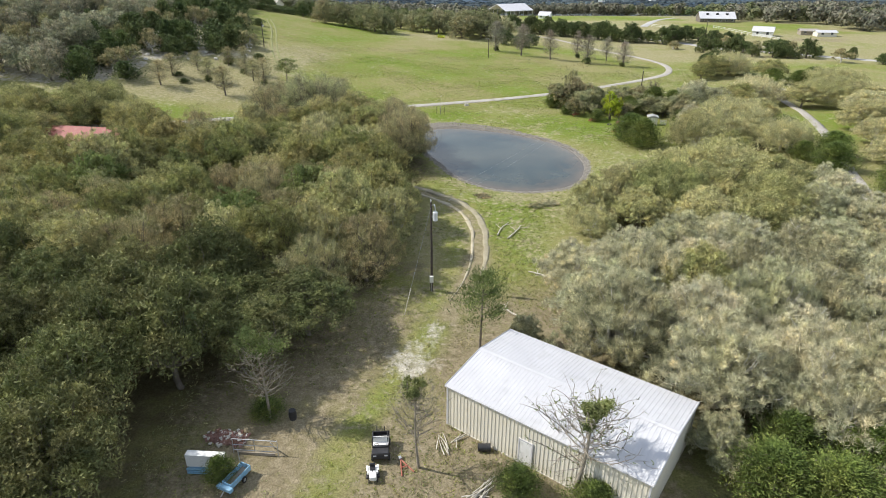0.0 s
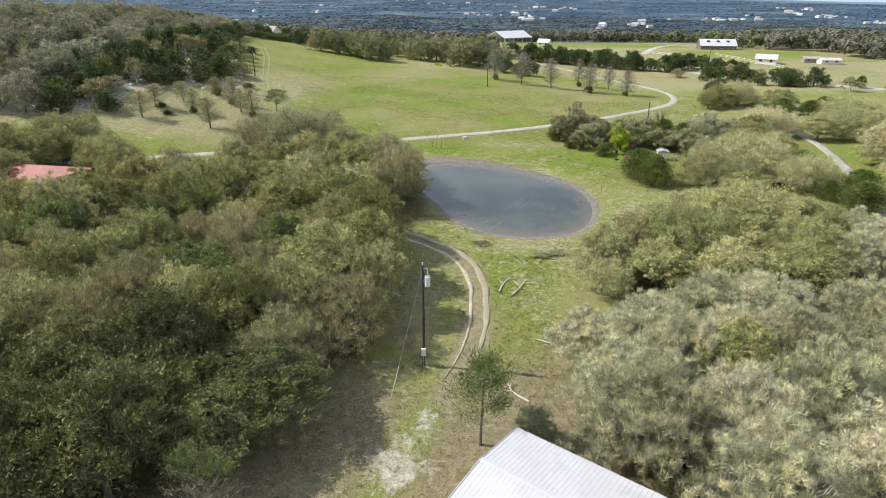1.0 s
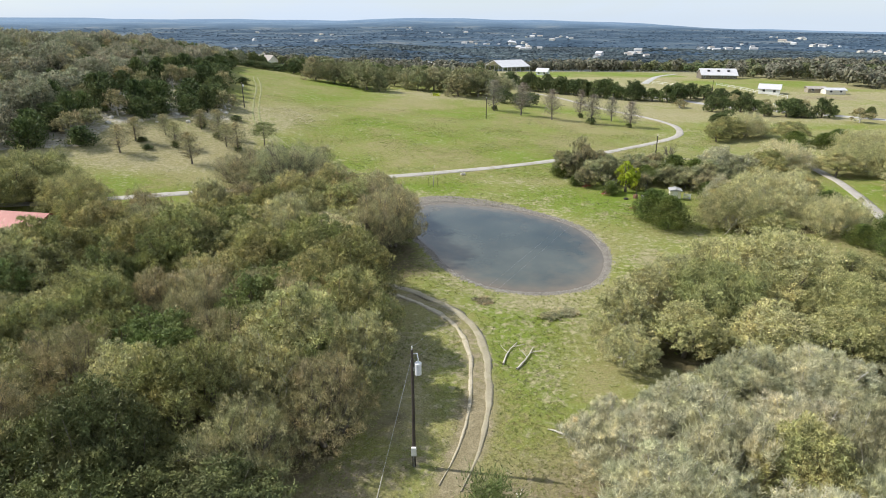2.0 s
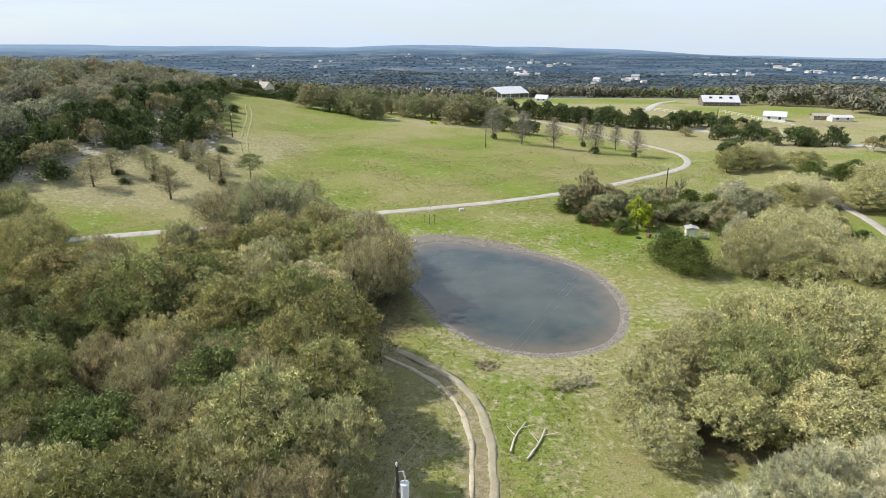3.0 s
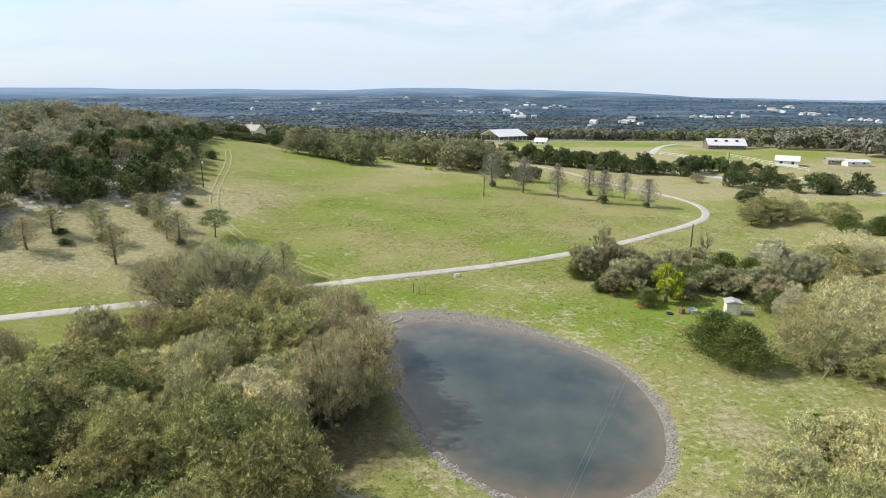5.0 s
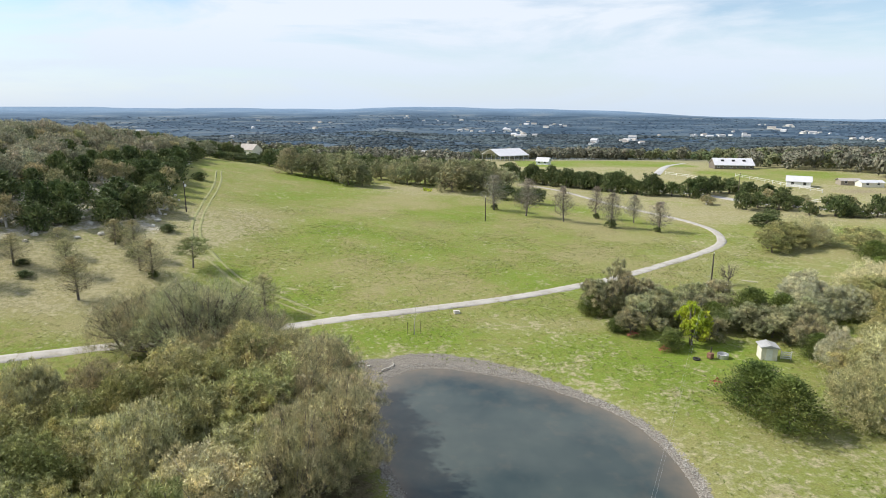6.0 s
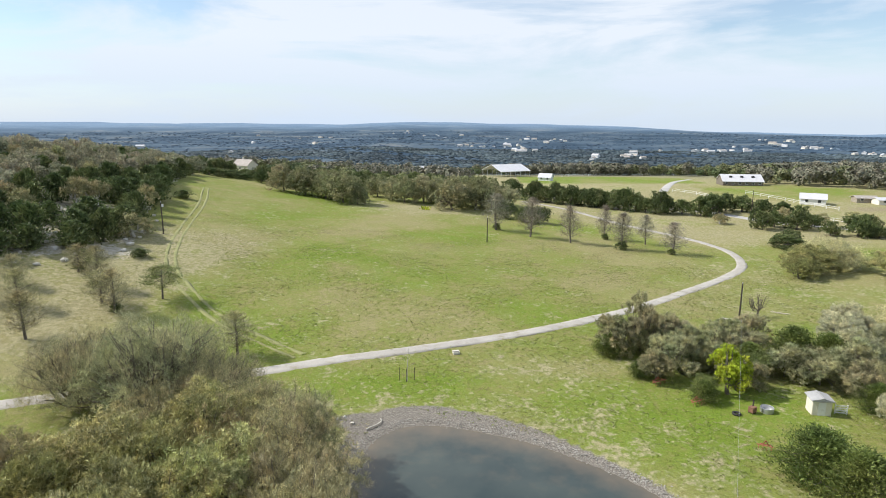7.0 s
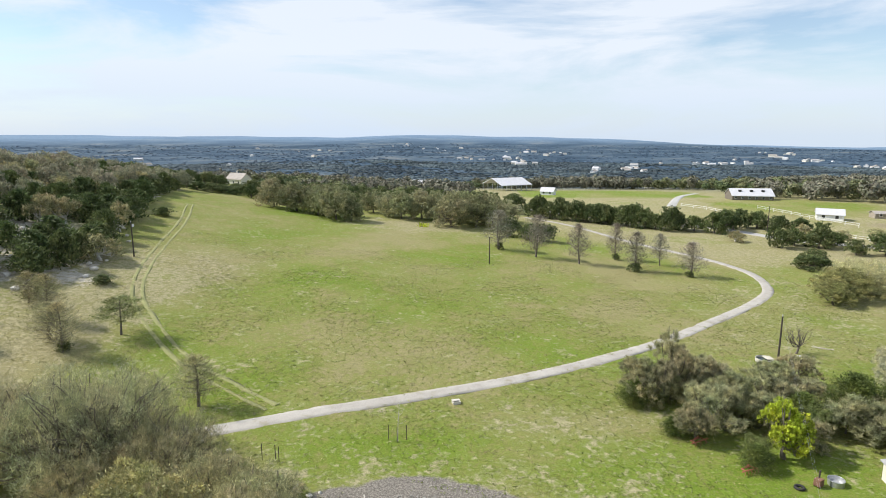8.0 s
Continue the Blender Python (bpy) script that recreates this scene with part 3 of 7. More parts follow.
WOOD_WEST = [(-11.5, 47), (-9.5, 53), (-6.5, 60), (-6.2, 70), (-8, 79), (-11, 86), (-22, 90), (-45, 92), (-52, 84), (-75, 60), (-60, 34), (-48, 14), (-24, 14), (-23, 30), (-24, 38), (-14, 44)]
WOOD_POND = [(-12, 95), (-6, 99), (-5, 104), (-8, 113), (-13, 119), (-23, 117), (-31, 109), (-40, 103), (-52, 99), (-48, 96), (-30, 95)]
WOOD_GREY = [(12.5, 47), (15, 58), (22, 63), (34, 62), (50, 60), (60, 40), (56, 22), (32, 27), (24, 35), (18.5, 40.5), (14, 44)]
MOTT_SOUTH = [(22, 70), (27, 79), (36, 88), (48, 88), (52, 76), (44, 68), (30, 67)]
MOTT_NORTH = [(49, 110), (54, 121), (62, 118), (65, 110), (58, 108)]
WOOD_FAR_EAST = [(70, 60), (82, 95), (98, 132), (124, 160), (150, 170), (220, 140), (150, 40), (80, 30)]
HILL = [(-67, 172), (-58, 186), (-65, 205), (-74, 232), (-83, 262), (-91, 300), (-140, 315), (-175, 270), (-160, 190), (-118, 134), (-90, 139), (-76, 147), (-76, 162)]

fine_x = np.arange(-72, 82, 1.0)
step_out = 1.0 * 1.085 ** np.arange(1, 73)
wide = np.cumsum(step_out)
wide = wide[wide < 4800]
gx = np.concatenate([(-72 - wide)[::-1], fine_x, 81 + wide])
fine_y = np.arange(16, 232, 1.0)
gy = np.concatenate([(16 - wide[wide < 900])[::-1], fine_y, 231 + wide[wide < 4650]])
GX, GY = np.meshgrid(gx, gy)
GZ = land(GX, GY)
near = (np.abs(GX - 5) < 75) & (GY > 10) & (GY < 240)
wob = np.sin(GX * 0.83 + np.sin(GY * 0.41) * 2) * np.sin(GY * 0.77 + np.sin(GX * 0.37) * 2)
GZ = GZ + np.where(near & (pond_gap(GX, GY) > 2), 0.05 * wob, 0)
nx, ny = len(gx), len(gy)
ii, jj = np.meshgrid(np.arange(ny - 1), np.arange(nx - 1), indexing="ij")
q = ii * nx + jj
ground_mesh = mesh_from("ground", np.stack([GX, GY, GZ], -1).reshape(-1, 3), np.stack([q, q + 1, q + nx + 1, q + nx], -1).reshape(-1, 4), None, True)

# what grows where: fresh grass, dry grass, leaf litter and bare soil
gap = pond_gap(GX, GY)
lush = 0.50 + 0 * GX + 0.3 * np.exp(-((GX - 28) / 14) ** 2 - ((GY - 128) / 10) ** 2)
lush = lush + 0.22 * np.exp(-((gap - 5) / 5) ** 2) + 0.35 * np.exp(-((GX - 30) / 16) ** 2 - ((GY - 132) / 9) ** 2)
lush = lush + 0.6 * np.exp(-((GX - 9) / 5) ** 2 - ((GY - 71) / 8) ** 2) + 0.3 * np.exp(-((GX + 3) / 9) ** 2 - ((GY - 136) / 3.5) ** 2)
lush = lush + 0.4 * np.exp(-((GX + 50) / 14) ** 2 - ((GY - 128) / 5) ** 2)
lush = lush + 0.2 * np.exp(-((GX + 22) / 14) ** 2 - ((GY - 150) / 9) ** 2) + 0.22 * np.exp(-((GX + 45) / 25) ** 2 - ((GY - 255) / 25) ** 2)
dry = 0.17 + 0.75 * rise(38, 52, -GX + 0.25 * (GY - 150)) * rise(130, 142, GY) * (1 - rise(186, 215, GY))
dry = np.maximum(dry, 0.75 * rise(56, 90, GX + 0.5 * (GY - 215)) * rise(210, 236, GY) * (1 - rise(310, 330, GY)))
dry = np.maximum(dry, 1.0 * np.exp(-((GX + 4) / 26) ** 2 - ((GY - 270) / 15) ** 2))
dry = np.maximum(dry, 0.7 * np.exp(-((gap - 3) / 2.5) ** 2) * rise(-100, -90, -GY))
dry = np.maximum(dry, 0.42 * rise(38, 62, GX) * rise(150, 168, GY) * (1 - rise(205, 225, GY)))
dry = np.maximum(dry, 1.0 * np.exp(-((GX + 2.4) / 3.6) ** 2 - ((GY - 70) / 15) ** 2))
dry = np.maximum(dry, 1.0 * np.exp(-((GX - 13) / 11) ** 2 - ((GY - 84) / 4.8) ** 2))
dry = np.maximum(dry, 1.1 * np.exp(-((GX - 31.5) / 3.6) ** 2 - ((GY - 97) / 6.5) ** 2))
dry = np.maximum(dry, 0.62 * np.exp(-((GX - 20) / 15) ** 2 - ((GY - 140) / 4.5) ** 2))
dry = np.maximum(dry, 0.5 * rise(-45, -25, -gap) * rise(58, 70, GY) * (1 - rise(128, 142, GY)) * (1 - np.exp(-((GX - 37) / 12) ** 2 - ((GY - 129) / 10) ** 2)))
litter = np.zeros(GX.shape)
for poly in (WOOD_WEST, WOOD_POND, WOOD_GREY, MOTT_SOUTH, MOTT_NORTH):
    litter = np.maximum(litter, inside(poly, GX, GY) * 0.95)
litter = np.maximum(litter, 0.7 * (1 - rise(48, 62, GY)) * (1 - rise(22, 40, np.abs(GX + 1))))
litter = np.maximum(litter, 0.5 * np.exp(-((GX + 3) / 4) ** 2 - ((GY - 60) / 14) ** 2))
litter = np.maximum(litter, 1.0 * np.exp(-((GX + 6) / 6) ** 2 - ((GY - 94) / 6) ** 2))
# litter by the pond, deepened to paint the shade under the crowns too
litter = np.maximum(litter, 1.1 * np.exp(-((GX + 6) / 4.5) ** 2 - ((GY - 98) / 11) ** 2))
north = np.exp(-((np.arctan2(GY - POND_C[1], GX - POND_C[0]) - 1.9) / 0.7) ** 2)
mud = rise(0, 1, (1.0 + 3.6 * north - gap) / (0.9 + 1.2 * north))
mud = np.maximum(mud, rise(0.25, 0.8, np.exp(-((GX + 4) / 5.0) ** 2 - ((GY - 127) / 2.5) ** 2)))
stone = np.maximum(0.9 * inside(HILL, GX, GY), 0.8 * np.exp(-((GX + 18) / 5) ** 2 - ((GY - 284) / 5) ** 2))
stone = np.maximum(stone, 1.0 * np.exp(-((GX + 63) / 9) ** 2 - ((GY - 179) / 5) ** 2))
stone = np.maximum(stone, 1.0 * np.exp(-((GX + 2.6) / 3.2) ** 2 - ((GY - 44.0 - 0.8 * (GX + 2.6)) / 4.4) ** 2))
stone = np.maximum(stone, 0.75 * np.exp(-((GX + 0.8) / 1.8) ** 2 - ((GY - 48) / 4.0) ** 2))
# the worn way through the yard
way = np.abs(GX - np.interp(GY, [18, 28, 36, 41.7, 49.8, 54], [-11, -8.5, -6.4, -3.4, -0.4, 0.4]))
worn = np.exp(-(way / 1.9) ** 2) * (1 - rise(52, 58, GY))
litter = litter * (1 - 0.75 * worn)
lush = lush + 0.16 * worn * (1 - rise(36, 44, GY))
# bare tan earth on and beside the dirt track and in the yard
TRACK_LINE = [(0.6, 51), (1.5, 53.5), (3.0, 57.5), (4.2, 63), (4.6, 68), (4.6, 73), (3.7, 77.5), (1.9, 80.8), (-1.0, 84), (-3.9, 86.5), (-9.9, 90.4), (-18, 93), (-30, 93.5)]
off = np.full(GX.shape, 99.0)
for (x0, y0), (x1, y1) in zip(TRACK_LINE, TRACK_LINE[1:]):
    f = np.clip(((GX - x0) * (x1 - x0) + (GY - y0) * (y1 - y0)) / ((x1 - x0) ** 2 + (y1 - y0) ** 2), 0, 1)
    off = np.minimum(off, np.hypot(GX - x0 - f * (x1 - x0), GY - y0 - f * (y1 - y0)))
soil = 0.95 * np.exp(-(off / 2.3) ** 2) * (1 - 0.25 * rise(62, 74, GY))
soil = np.maximum(soil, 0.3 * worn * rise(22, 34, GY))
soil = np.maximum(soil, 0.8 * (1 - rise(50, 64, GY)) * (1 - rise(14, 22, np.abs(GX + 2))) * rise(16, 26, GY) * (1 - 0.6 * worn))
soil = np.maximum(soil, 1.0 * np.exp(-((GX - 176) / 16) ** 2 - ((GY - 294) / 8) ** 2))
PASTURES = [[(50, 405), (150, 395), (168, 478), (58, 490)], [(122, 300), (190, 285), (216, 350), (192, 388), (140, 388)]]
in_pasture = inside(PASTURES[0], GX, GY) | inside(PASTURES[1], GX, GY)
lush = lush + 0.35 * inside(PASTURES[0], GX, GY)
dry = np.maximum(dry, 0.8 * ((GX > 30) & (GY > 318) & ~in_pasture) * rise(318, 330, GY))
# far woods, and in cover_b's blue channel distance haze painted onto the ground
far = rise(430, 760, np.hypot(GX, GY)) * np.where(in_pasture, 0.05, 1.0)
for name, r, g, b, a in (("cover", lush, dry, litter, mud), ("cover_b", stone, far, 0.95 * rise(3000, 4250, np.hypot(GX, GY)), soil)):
    at = ground_mesh.attributes.new(name, "FLOAT_COLOR", "POINT")
    at.data.foreach_set("color", np.stack([r, g, b, a], -1).clip(0, 1).astype(np.float32).ravel())

GROUND, gt, gb = mat("meadow_ground")
gco = coords(gt)


def attr(nt, name):
    n = nt.nodes.new("ShaderNodeAttribute")
    n.attribute_name = name
    s = nt.nodes.new("ShaderNodeSeparateColor")
    nt.links.new(n.outputs["Color"], s.inputs["Color"])
    return s.outputs["Red"], s.outputs["Green"], s.outputs["Blue"], n.outputs["Alpha"]


def add(nt, a, b, k=1.0, c=0.0):
    """a + k * (b - c), clamped."""
    m = nd(nt, "ShaderNodeMath")
    m.operation = "MULTIPLY_ADD"
    nt.links.new(b, m.inputs[0])
    m.inputs[1].default_value = k
    m2 = nd(nt, "ShaderNodeMath")
    m2.operation, m2.use_clamp = "ADD", True
    nt.links.new(a, m.inputs[2])
    nt.links.new(m.outputs[0], m2.inputs[0])
    m2.inputs[1].default_value = -k * c
    return m2.outputs[0]


a_lush, a_dry, a_litter, a_mud = attr(gt, "cover")
a_stone, a_far, a_haze, a_soil = attr(gt, "cover_b")
n_big, n_mid, n_small, n_tiny = noise_of(gt, gco, 0.035, 4), noise_of(gt, gco, 0.22, 5, 0.65), noise_of(gt, gco, 1.3, 5, 0.65), noise_of(gt, gco, 6.0, 4, 0.7)
f_lush = add(gt, add(gt, add(gt, a_lush, n_big, 2.7, 0.5), n_mid, 2.2, 0.5), n_small, 2.1, 0.5)
grass = ramp(gt, f_lush, [(0.0, (0.28, 0.256, 0.122)), (0.35, (0.23, 0.231, 0.079)), (0.7, (0.182, 0.221, 0.046)), (1.0, (0.146, 0.219, 0.025))])
f_dry = add(gt, add(gt, a_dry, n_mid, 2.5, 0.5), n_small, 2.8, 0.5)
straw = ramp(gt, n_small, [(0.3, (0.23, 0.207, 0.11)), (0.7, (0.405, 0.368, 0.22))])
col = mixc(gt, ramp(gt, f_dry, [(0.3, (0, 0, 0)), (0.9, (0.95, 0.95, 0.95))]), grass, straw)
f_lit = add(gt, add(gt, a_litter, n_mid, 1.5, 0.5), n_small, 0.8, 0.5)
brown = ramp(gt, n_small, [(0.3, (0.095, 0.08, 0.045)), (0.7, (0.18, 0.155, 0.09))])
col = mixc(gt, ramp(gt, f_lit, [(0.35, (0, 0, 0)), (0.8, (0.92, 0.92, 0.92))]), col, brown)
f_soil = add(gt, add(gt, a_soil, n_mid, 1.3, 0.5), n_small, 1.0, 0.5)
earth = ramp(gt, n_small, [(0.3, (0.19, 0.155, 0.095)), (0.7, (0.34, 0.29, 0.195))])
col = mixc(gt, ramp(gt, f_soil, [(0.3, (0, 0, 0)), (0.8, (0.9, 0.9, 0.9))]), col, earth)
f_stone = add(gt, add(gt, a_stone, n_mid, 2.4, 0.55), n_small, 1.2, 0.5)
pale = ramp(gt, n_small, [(0.3, (0.34, 0.31, 0.24)), (0.7, (0.56, 0.53, 0.46))])
col = mixc(gt, ramp(gt, f_stone, [(0.45, (0, 0, 0)), (0.85, (0.9, 0.9, 0.9))]), col, pale)
f_mud = add(gt, a_mud, n_small, 0.5, 0.5)
silt = ramp(gt, n_tiny, [(0.3, (0.13, 0.118, 0.1)), (0.7, (0.31, 0.283, 0.245))])
col = mixc(gt, ramp(gt, f_mud, [(0.35, (0, 0, 0)), (0.6, (1, 1, 1))]), col, silt)
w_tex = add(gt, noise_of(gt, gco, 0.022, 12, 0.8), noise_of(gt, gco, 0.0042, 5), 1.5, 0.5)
# wood tones shifted to blue: distance haze put into the ground colour
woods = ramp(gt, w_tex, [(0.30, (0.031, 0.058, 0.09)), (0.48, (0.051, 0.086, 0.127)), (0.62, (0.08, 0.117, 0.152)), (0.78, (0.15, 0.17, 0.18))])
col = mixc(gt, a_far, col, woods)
col = mixc(gt, a_haze, col, mixc(gt, 0.3, (0.205, 0.305, 0.43), woods))
col = mixc(gt, 0.5, col, mixc(gt, 1.0, col, ramp(gt, n_tiny, [(0.3, (0.35, 0.35, 0.35)), (0.7, (1.5, 1.5, 1.5))]), "MULTIPLY"))
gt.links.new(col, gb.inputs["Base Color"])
gb.inputs["Roughness"].default_value = 0.95
gb.inputs["Specular IOR Level"].default_value = 0.1
bump_of(gt, gb, add(gt, n_tiny, n_small, 1.0, 0.2), 0.8, 0.15)
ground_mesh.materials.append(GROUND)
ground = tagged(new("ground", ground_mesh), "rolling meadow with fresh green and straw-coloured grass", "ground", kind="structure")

WATER_Z = -0.38
w_ang = np.linspace(0, 2 * math.pi, 145)[:-1]
w_f = np.array([0.0, 0.5, 0.75, 0.86, 0.93, 1.0])
w_r = (pond_reach(w_ang) + 0.3)[None] * w_f[:, None]
wv = np.stack([POND_C[0] + w_r * np.cos(w_ang), POND_C[1] + w_r * np.sin(w_ang), np.full(w_r.shape, WATER_Z)], -1).reshape(-1, 3)
i, j = np.meshgrid(np.arange(1, 5), np.arange(144), indexing="ij")
a, b = i * 144 + j, i * 144 + (j + 1) % 144
w_quads = np.stack([a, a + 144, b + 144, b], -1).reshape(-1, 4)
k0 = np.arange(144)
hub = np.stack([k0, 144 + k0, 144 + (k0 + 1) % 144, (k0 + 1) % 144], -1)
water_mesh = mesh_from("water", wv, np.concatenate([hub, w_quads]), WATER)
sh = water_mesh.attributes.new("shallow", "FLOAT", "POINT")
sh.data.foreach_set("value", np.repeat(np.array([0.0, 0.0, 0.12, 0.45, 0.75, 1.0], np.float32), 144))
water = tagged(new("water", water_mesh), "still murky grey-green pond reflecting the sky", "pond", kind="structure")


def spline(pts, n=24):
    """A smooth line through plan points."""
    p = np.asarray(pts, float)
    p = np.concatenate([[2 * p[0] - p[1]], p, [2 * p[-1] - p[-2]]])
    t = np.linspace(0, 1, n, endpoint=False)[:, None]
    out = []
    for k in range(1, len(p) - 2):
        a, b, c, d = p[k - 1], p[k], p[k + 1], p[k + 2]
        out.append(0.5 * (2 * b + (c - a) * t + (2 * a - 5 * b + 4 * c - d) * t ** 2 + (3 * b - a - 3 * c + d) * t ** 3))
    return np.concatenate(out + [p[-2:-1]])


def ribbon(name, pts, width, material, seed, lift=0.05, ragged=0.12, shift=0.0, label="", category="road", n=24, fade=0.0):
    """A strip of road laid on the ground, a little crowned, with uneven edges."""
    rng = np.random.default_rng(seed)
    c = spline(pts, n)
    d = unit(np.gradient(c, axis=0))
    side = np.stack([d[:, 1], -d[:, 0]], -1)
    c = c + side * shift
    gone = np.concatenate([[0], np.cumsum(np.linalg.norm(np.diff(c, axis=0), axis=1))])
    wide_at = width * np.minimum(1, 0.12 + gone / fade) if fade else np.full(len(c), width)
    cols = []
    for f in (-0.5, -0.46, -0.2, 0.2, 0.46, 0.5):
        e = np.convolve(rng.normal(0, ragged * 2.4, len(c)), np.ones(9) / 9, "same") * (abs(f) > 0.4)
        xy = c + side * (f * wide_at + e * wide_at / width)[:, None]
        z = land(xy[:, 0], xy[:, 1]) + (-0.12 if abs(f) == 0.5 else lift + 0.03 * (abs(f) < 0.3))
        cols.append(np.concatenate([xy, z[:, None]], 1))
    v = np.stack(cols, 1).reshape(-1, 3)
    i, j = np.meshgrid(np.arange(len(c) - 1), np.arange(5), indexing="ij")
    a = i * 6 + j
    return tagged(new(name, mesh_from(name, v, np.stack([a, a + 6, a + 7, a + 1], -1).reshape(-1, 4), material, True)), label, category, kind="structure")


ROAD_LINE = [(-92, 108), (-70, 116), (-48, 126.9), (-34, 133), (-19.7, 138.2), (-11.1, 141.8), (3.7, 147.3), (19.1, 154.4), (36.4, 165.7), (52.2, 179.5), (66.6, 192.8), (74.8, 203.1), (79, 216.5), (78, 228), (74.2, 239.2), (63.9, 259.3), (51.8, 291.3), (38.1, 309.8)]
ribbon("road", ROAD_LINE, 2.4, GRAVEL, 1, lift=0.035, ragged=0.045, label="pale gravel ranch road winding round the meadow")
ribbon("track", TRACK_LINE[1:], 0.6, CALICHE, 2, shift=-0.85, ragged=0.1, fade=22, label="pale wheel rut of a dirt track", category="track")
ribbon("track", TRACK_LINE[1:], 0.95, RUT, 3, shift=0.85, ragged=0.12, fade=22, label="pale wheel rut of a dirt track", category="track")
ribbon("road", [(44, 335), (56.3, 322), (80, 305), (103.8, 289), (117, 266), (136.9, 251.6), (170, 225)], 5.0, ASPHALT, 4, label="pale paved lane behind the hedge", n=12)
ribbon("road", [(111.9, 351.9), (127.1, 385.0), (142.6, 414.1), (160.9, 438.4)], 4.0, ASPHALT, 8, label="pale paved drive at the corner of the pasture", n=12)
ribbon("road", [(58, 60), (64, 82), (68.6, 94.7), (75, 110), (81, 126), (86, 142), (90, 159), (99, 176)], 2.2, GRAVEL, 5, label="pale lane between the trees", n=12)
ribbon("trail", [(-15.4, 143), (-22, 148), (-29.6, 154.3), (-40.8, 167.4), (-48.4, 180.6), (-56.5, 208.9), (-63.5, 236.1), (-72, 262)], 0.65, TRAIL, 6, lift=0.02, ragged=0.1, shift=-0.8, label="faint wheel mark in the grass", category="track")
ribbon("trail", [(-15.4, 143), (-22, 148), (-29.6, 154.3), (-40.8, 167.4), (-48.4, 180.6), (-56.5, 208.9), (-63.5, 236.1), (-72, 262)], 0.65, TRAIL, 7, lift=0.02, ragged=0.1, shift=0.8, label="faint wheel mark in the grass", category="track")

# ---- the metal barn ----
BARN_W, BARN_L, EAVE, RIDGE = 9.1, 15.4, 3.8, 4.45


def ribbed(length, step, rib, depth, across, drop):
    """A ribbed metal sheet: runs along x, its ribs go across along y and fall by drop."""
    prof = []
    k = 0.0
    while k < length - 1e-6:
        prof += [(k, 0), (k + step - rib * 1.6, 0), (k + step - rib * 1.2, depth), (k + step - rib * 0.4, depth)]
        k += step
    prof.append((length, 0))
    prof = np.array([(min(a, length), b) for a, b in prof])
    n = len(prof)
    v = np.concatenate([np.stack([prof[:, 0], np.zeros(n), prof[:, 1]], -1), np.stack([prof[:, 0], np.full(n, across), prof[:, 1] + drop], -1)])
    a = np.arange(n - 1)
    return v, np.stack([a, a + 1, a + 1 + n, a + n], -1)


def wall_sheet(width, z0, z1, step=0.305):
    v, f = ribbed(width, step, 0.07, 0.035, z1 - z0, 0)
    # stand it up: x along the wall, ribs outwards along -y
    return np.stack([v[:, 0], -v[:, 2], z0 + v[:, 1]], -1), f


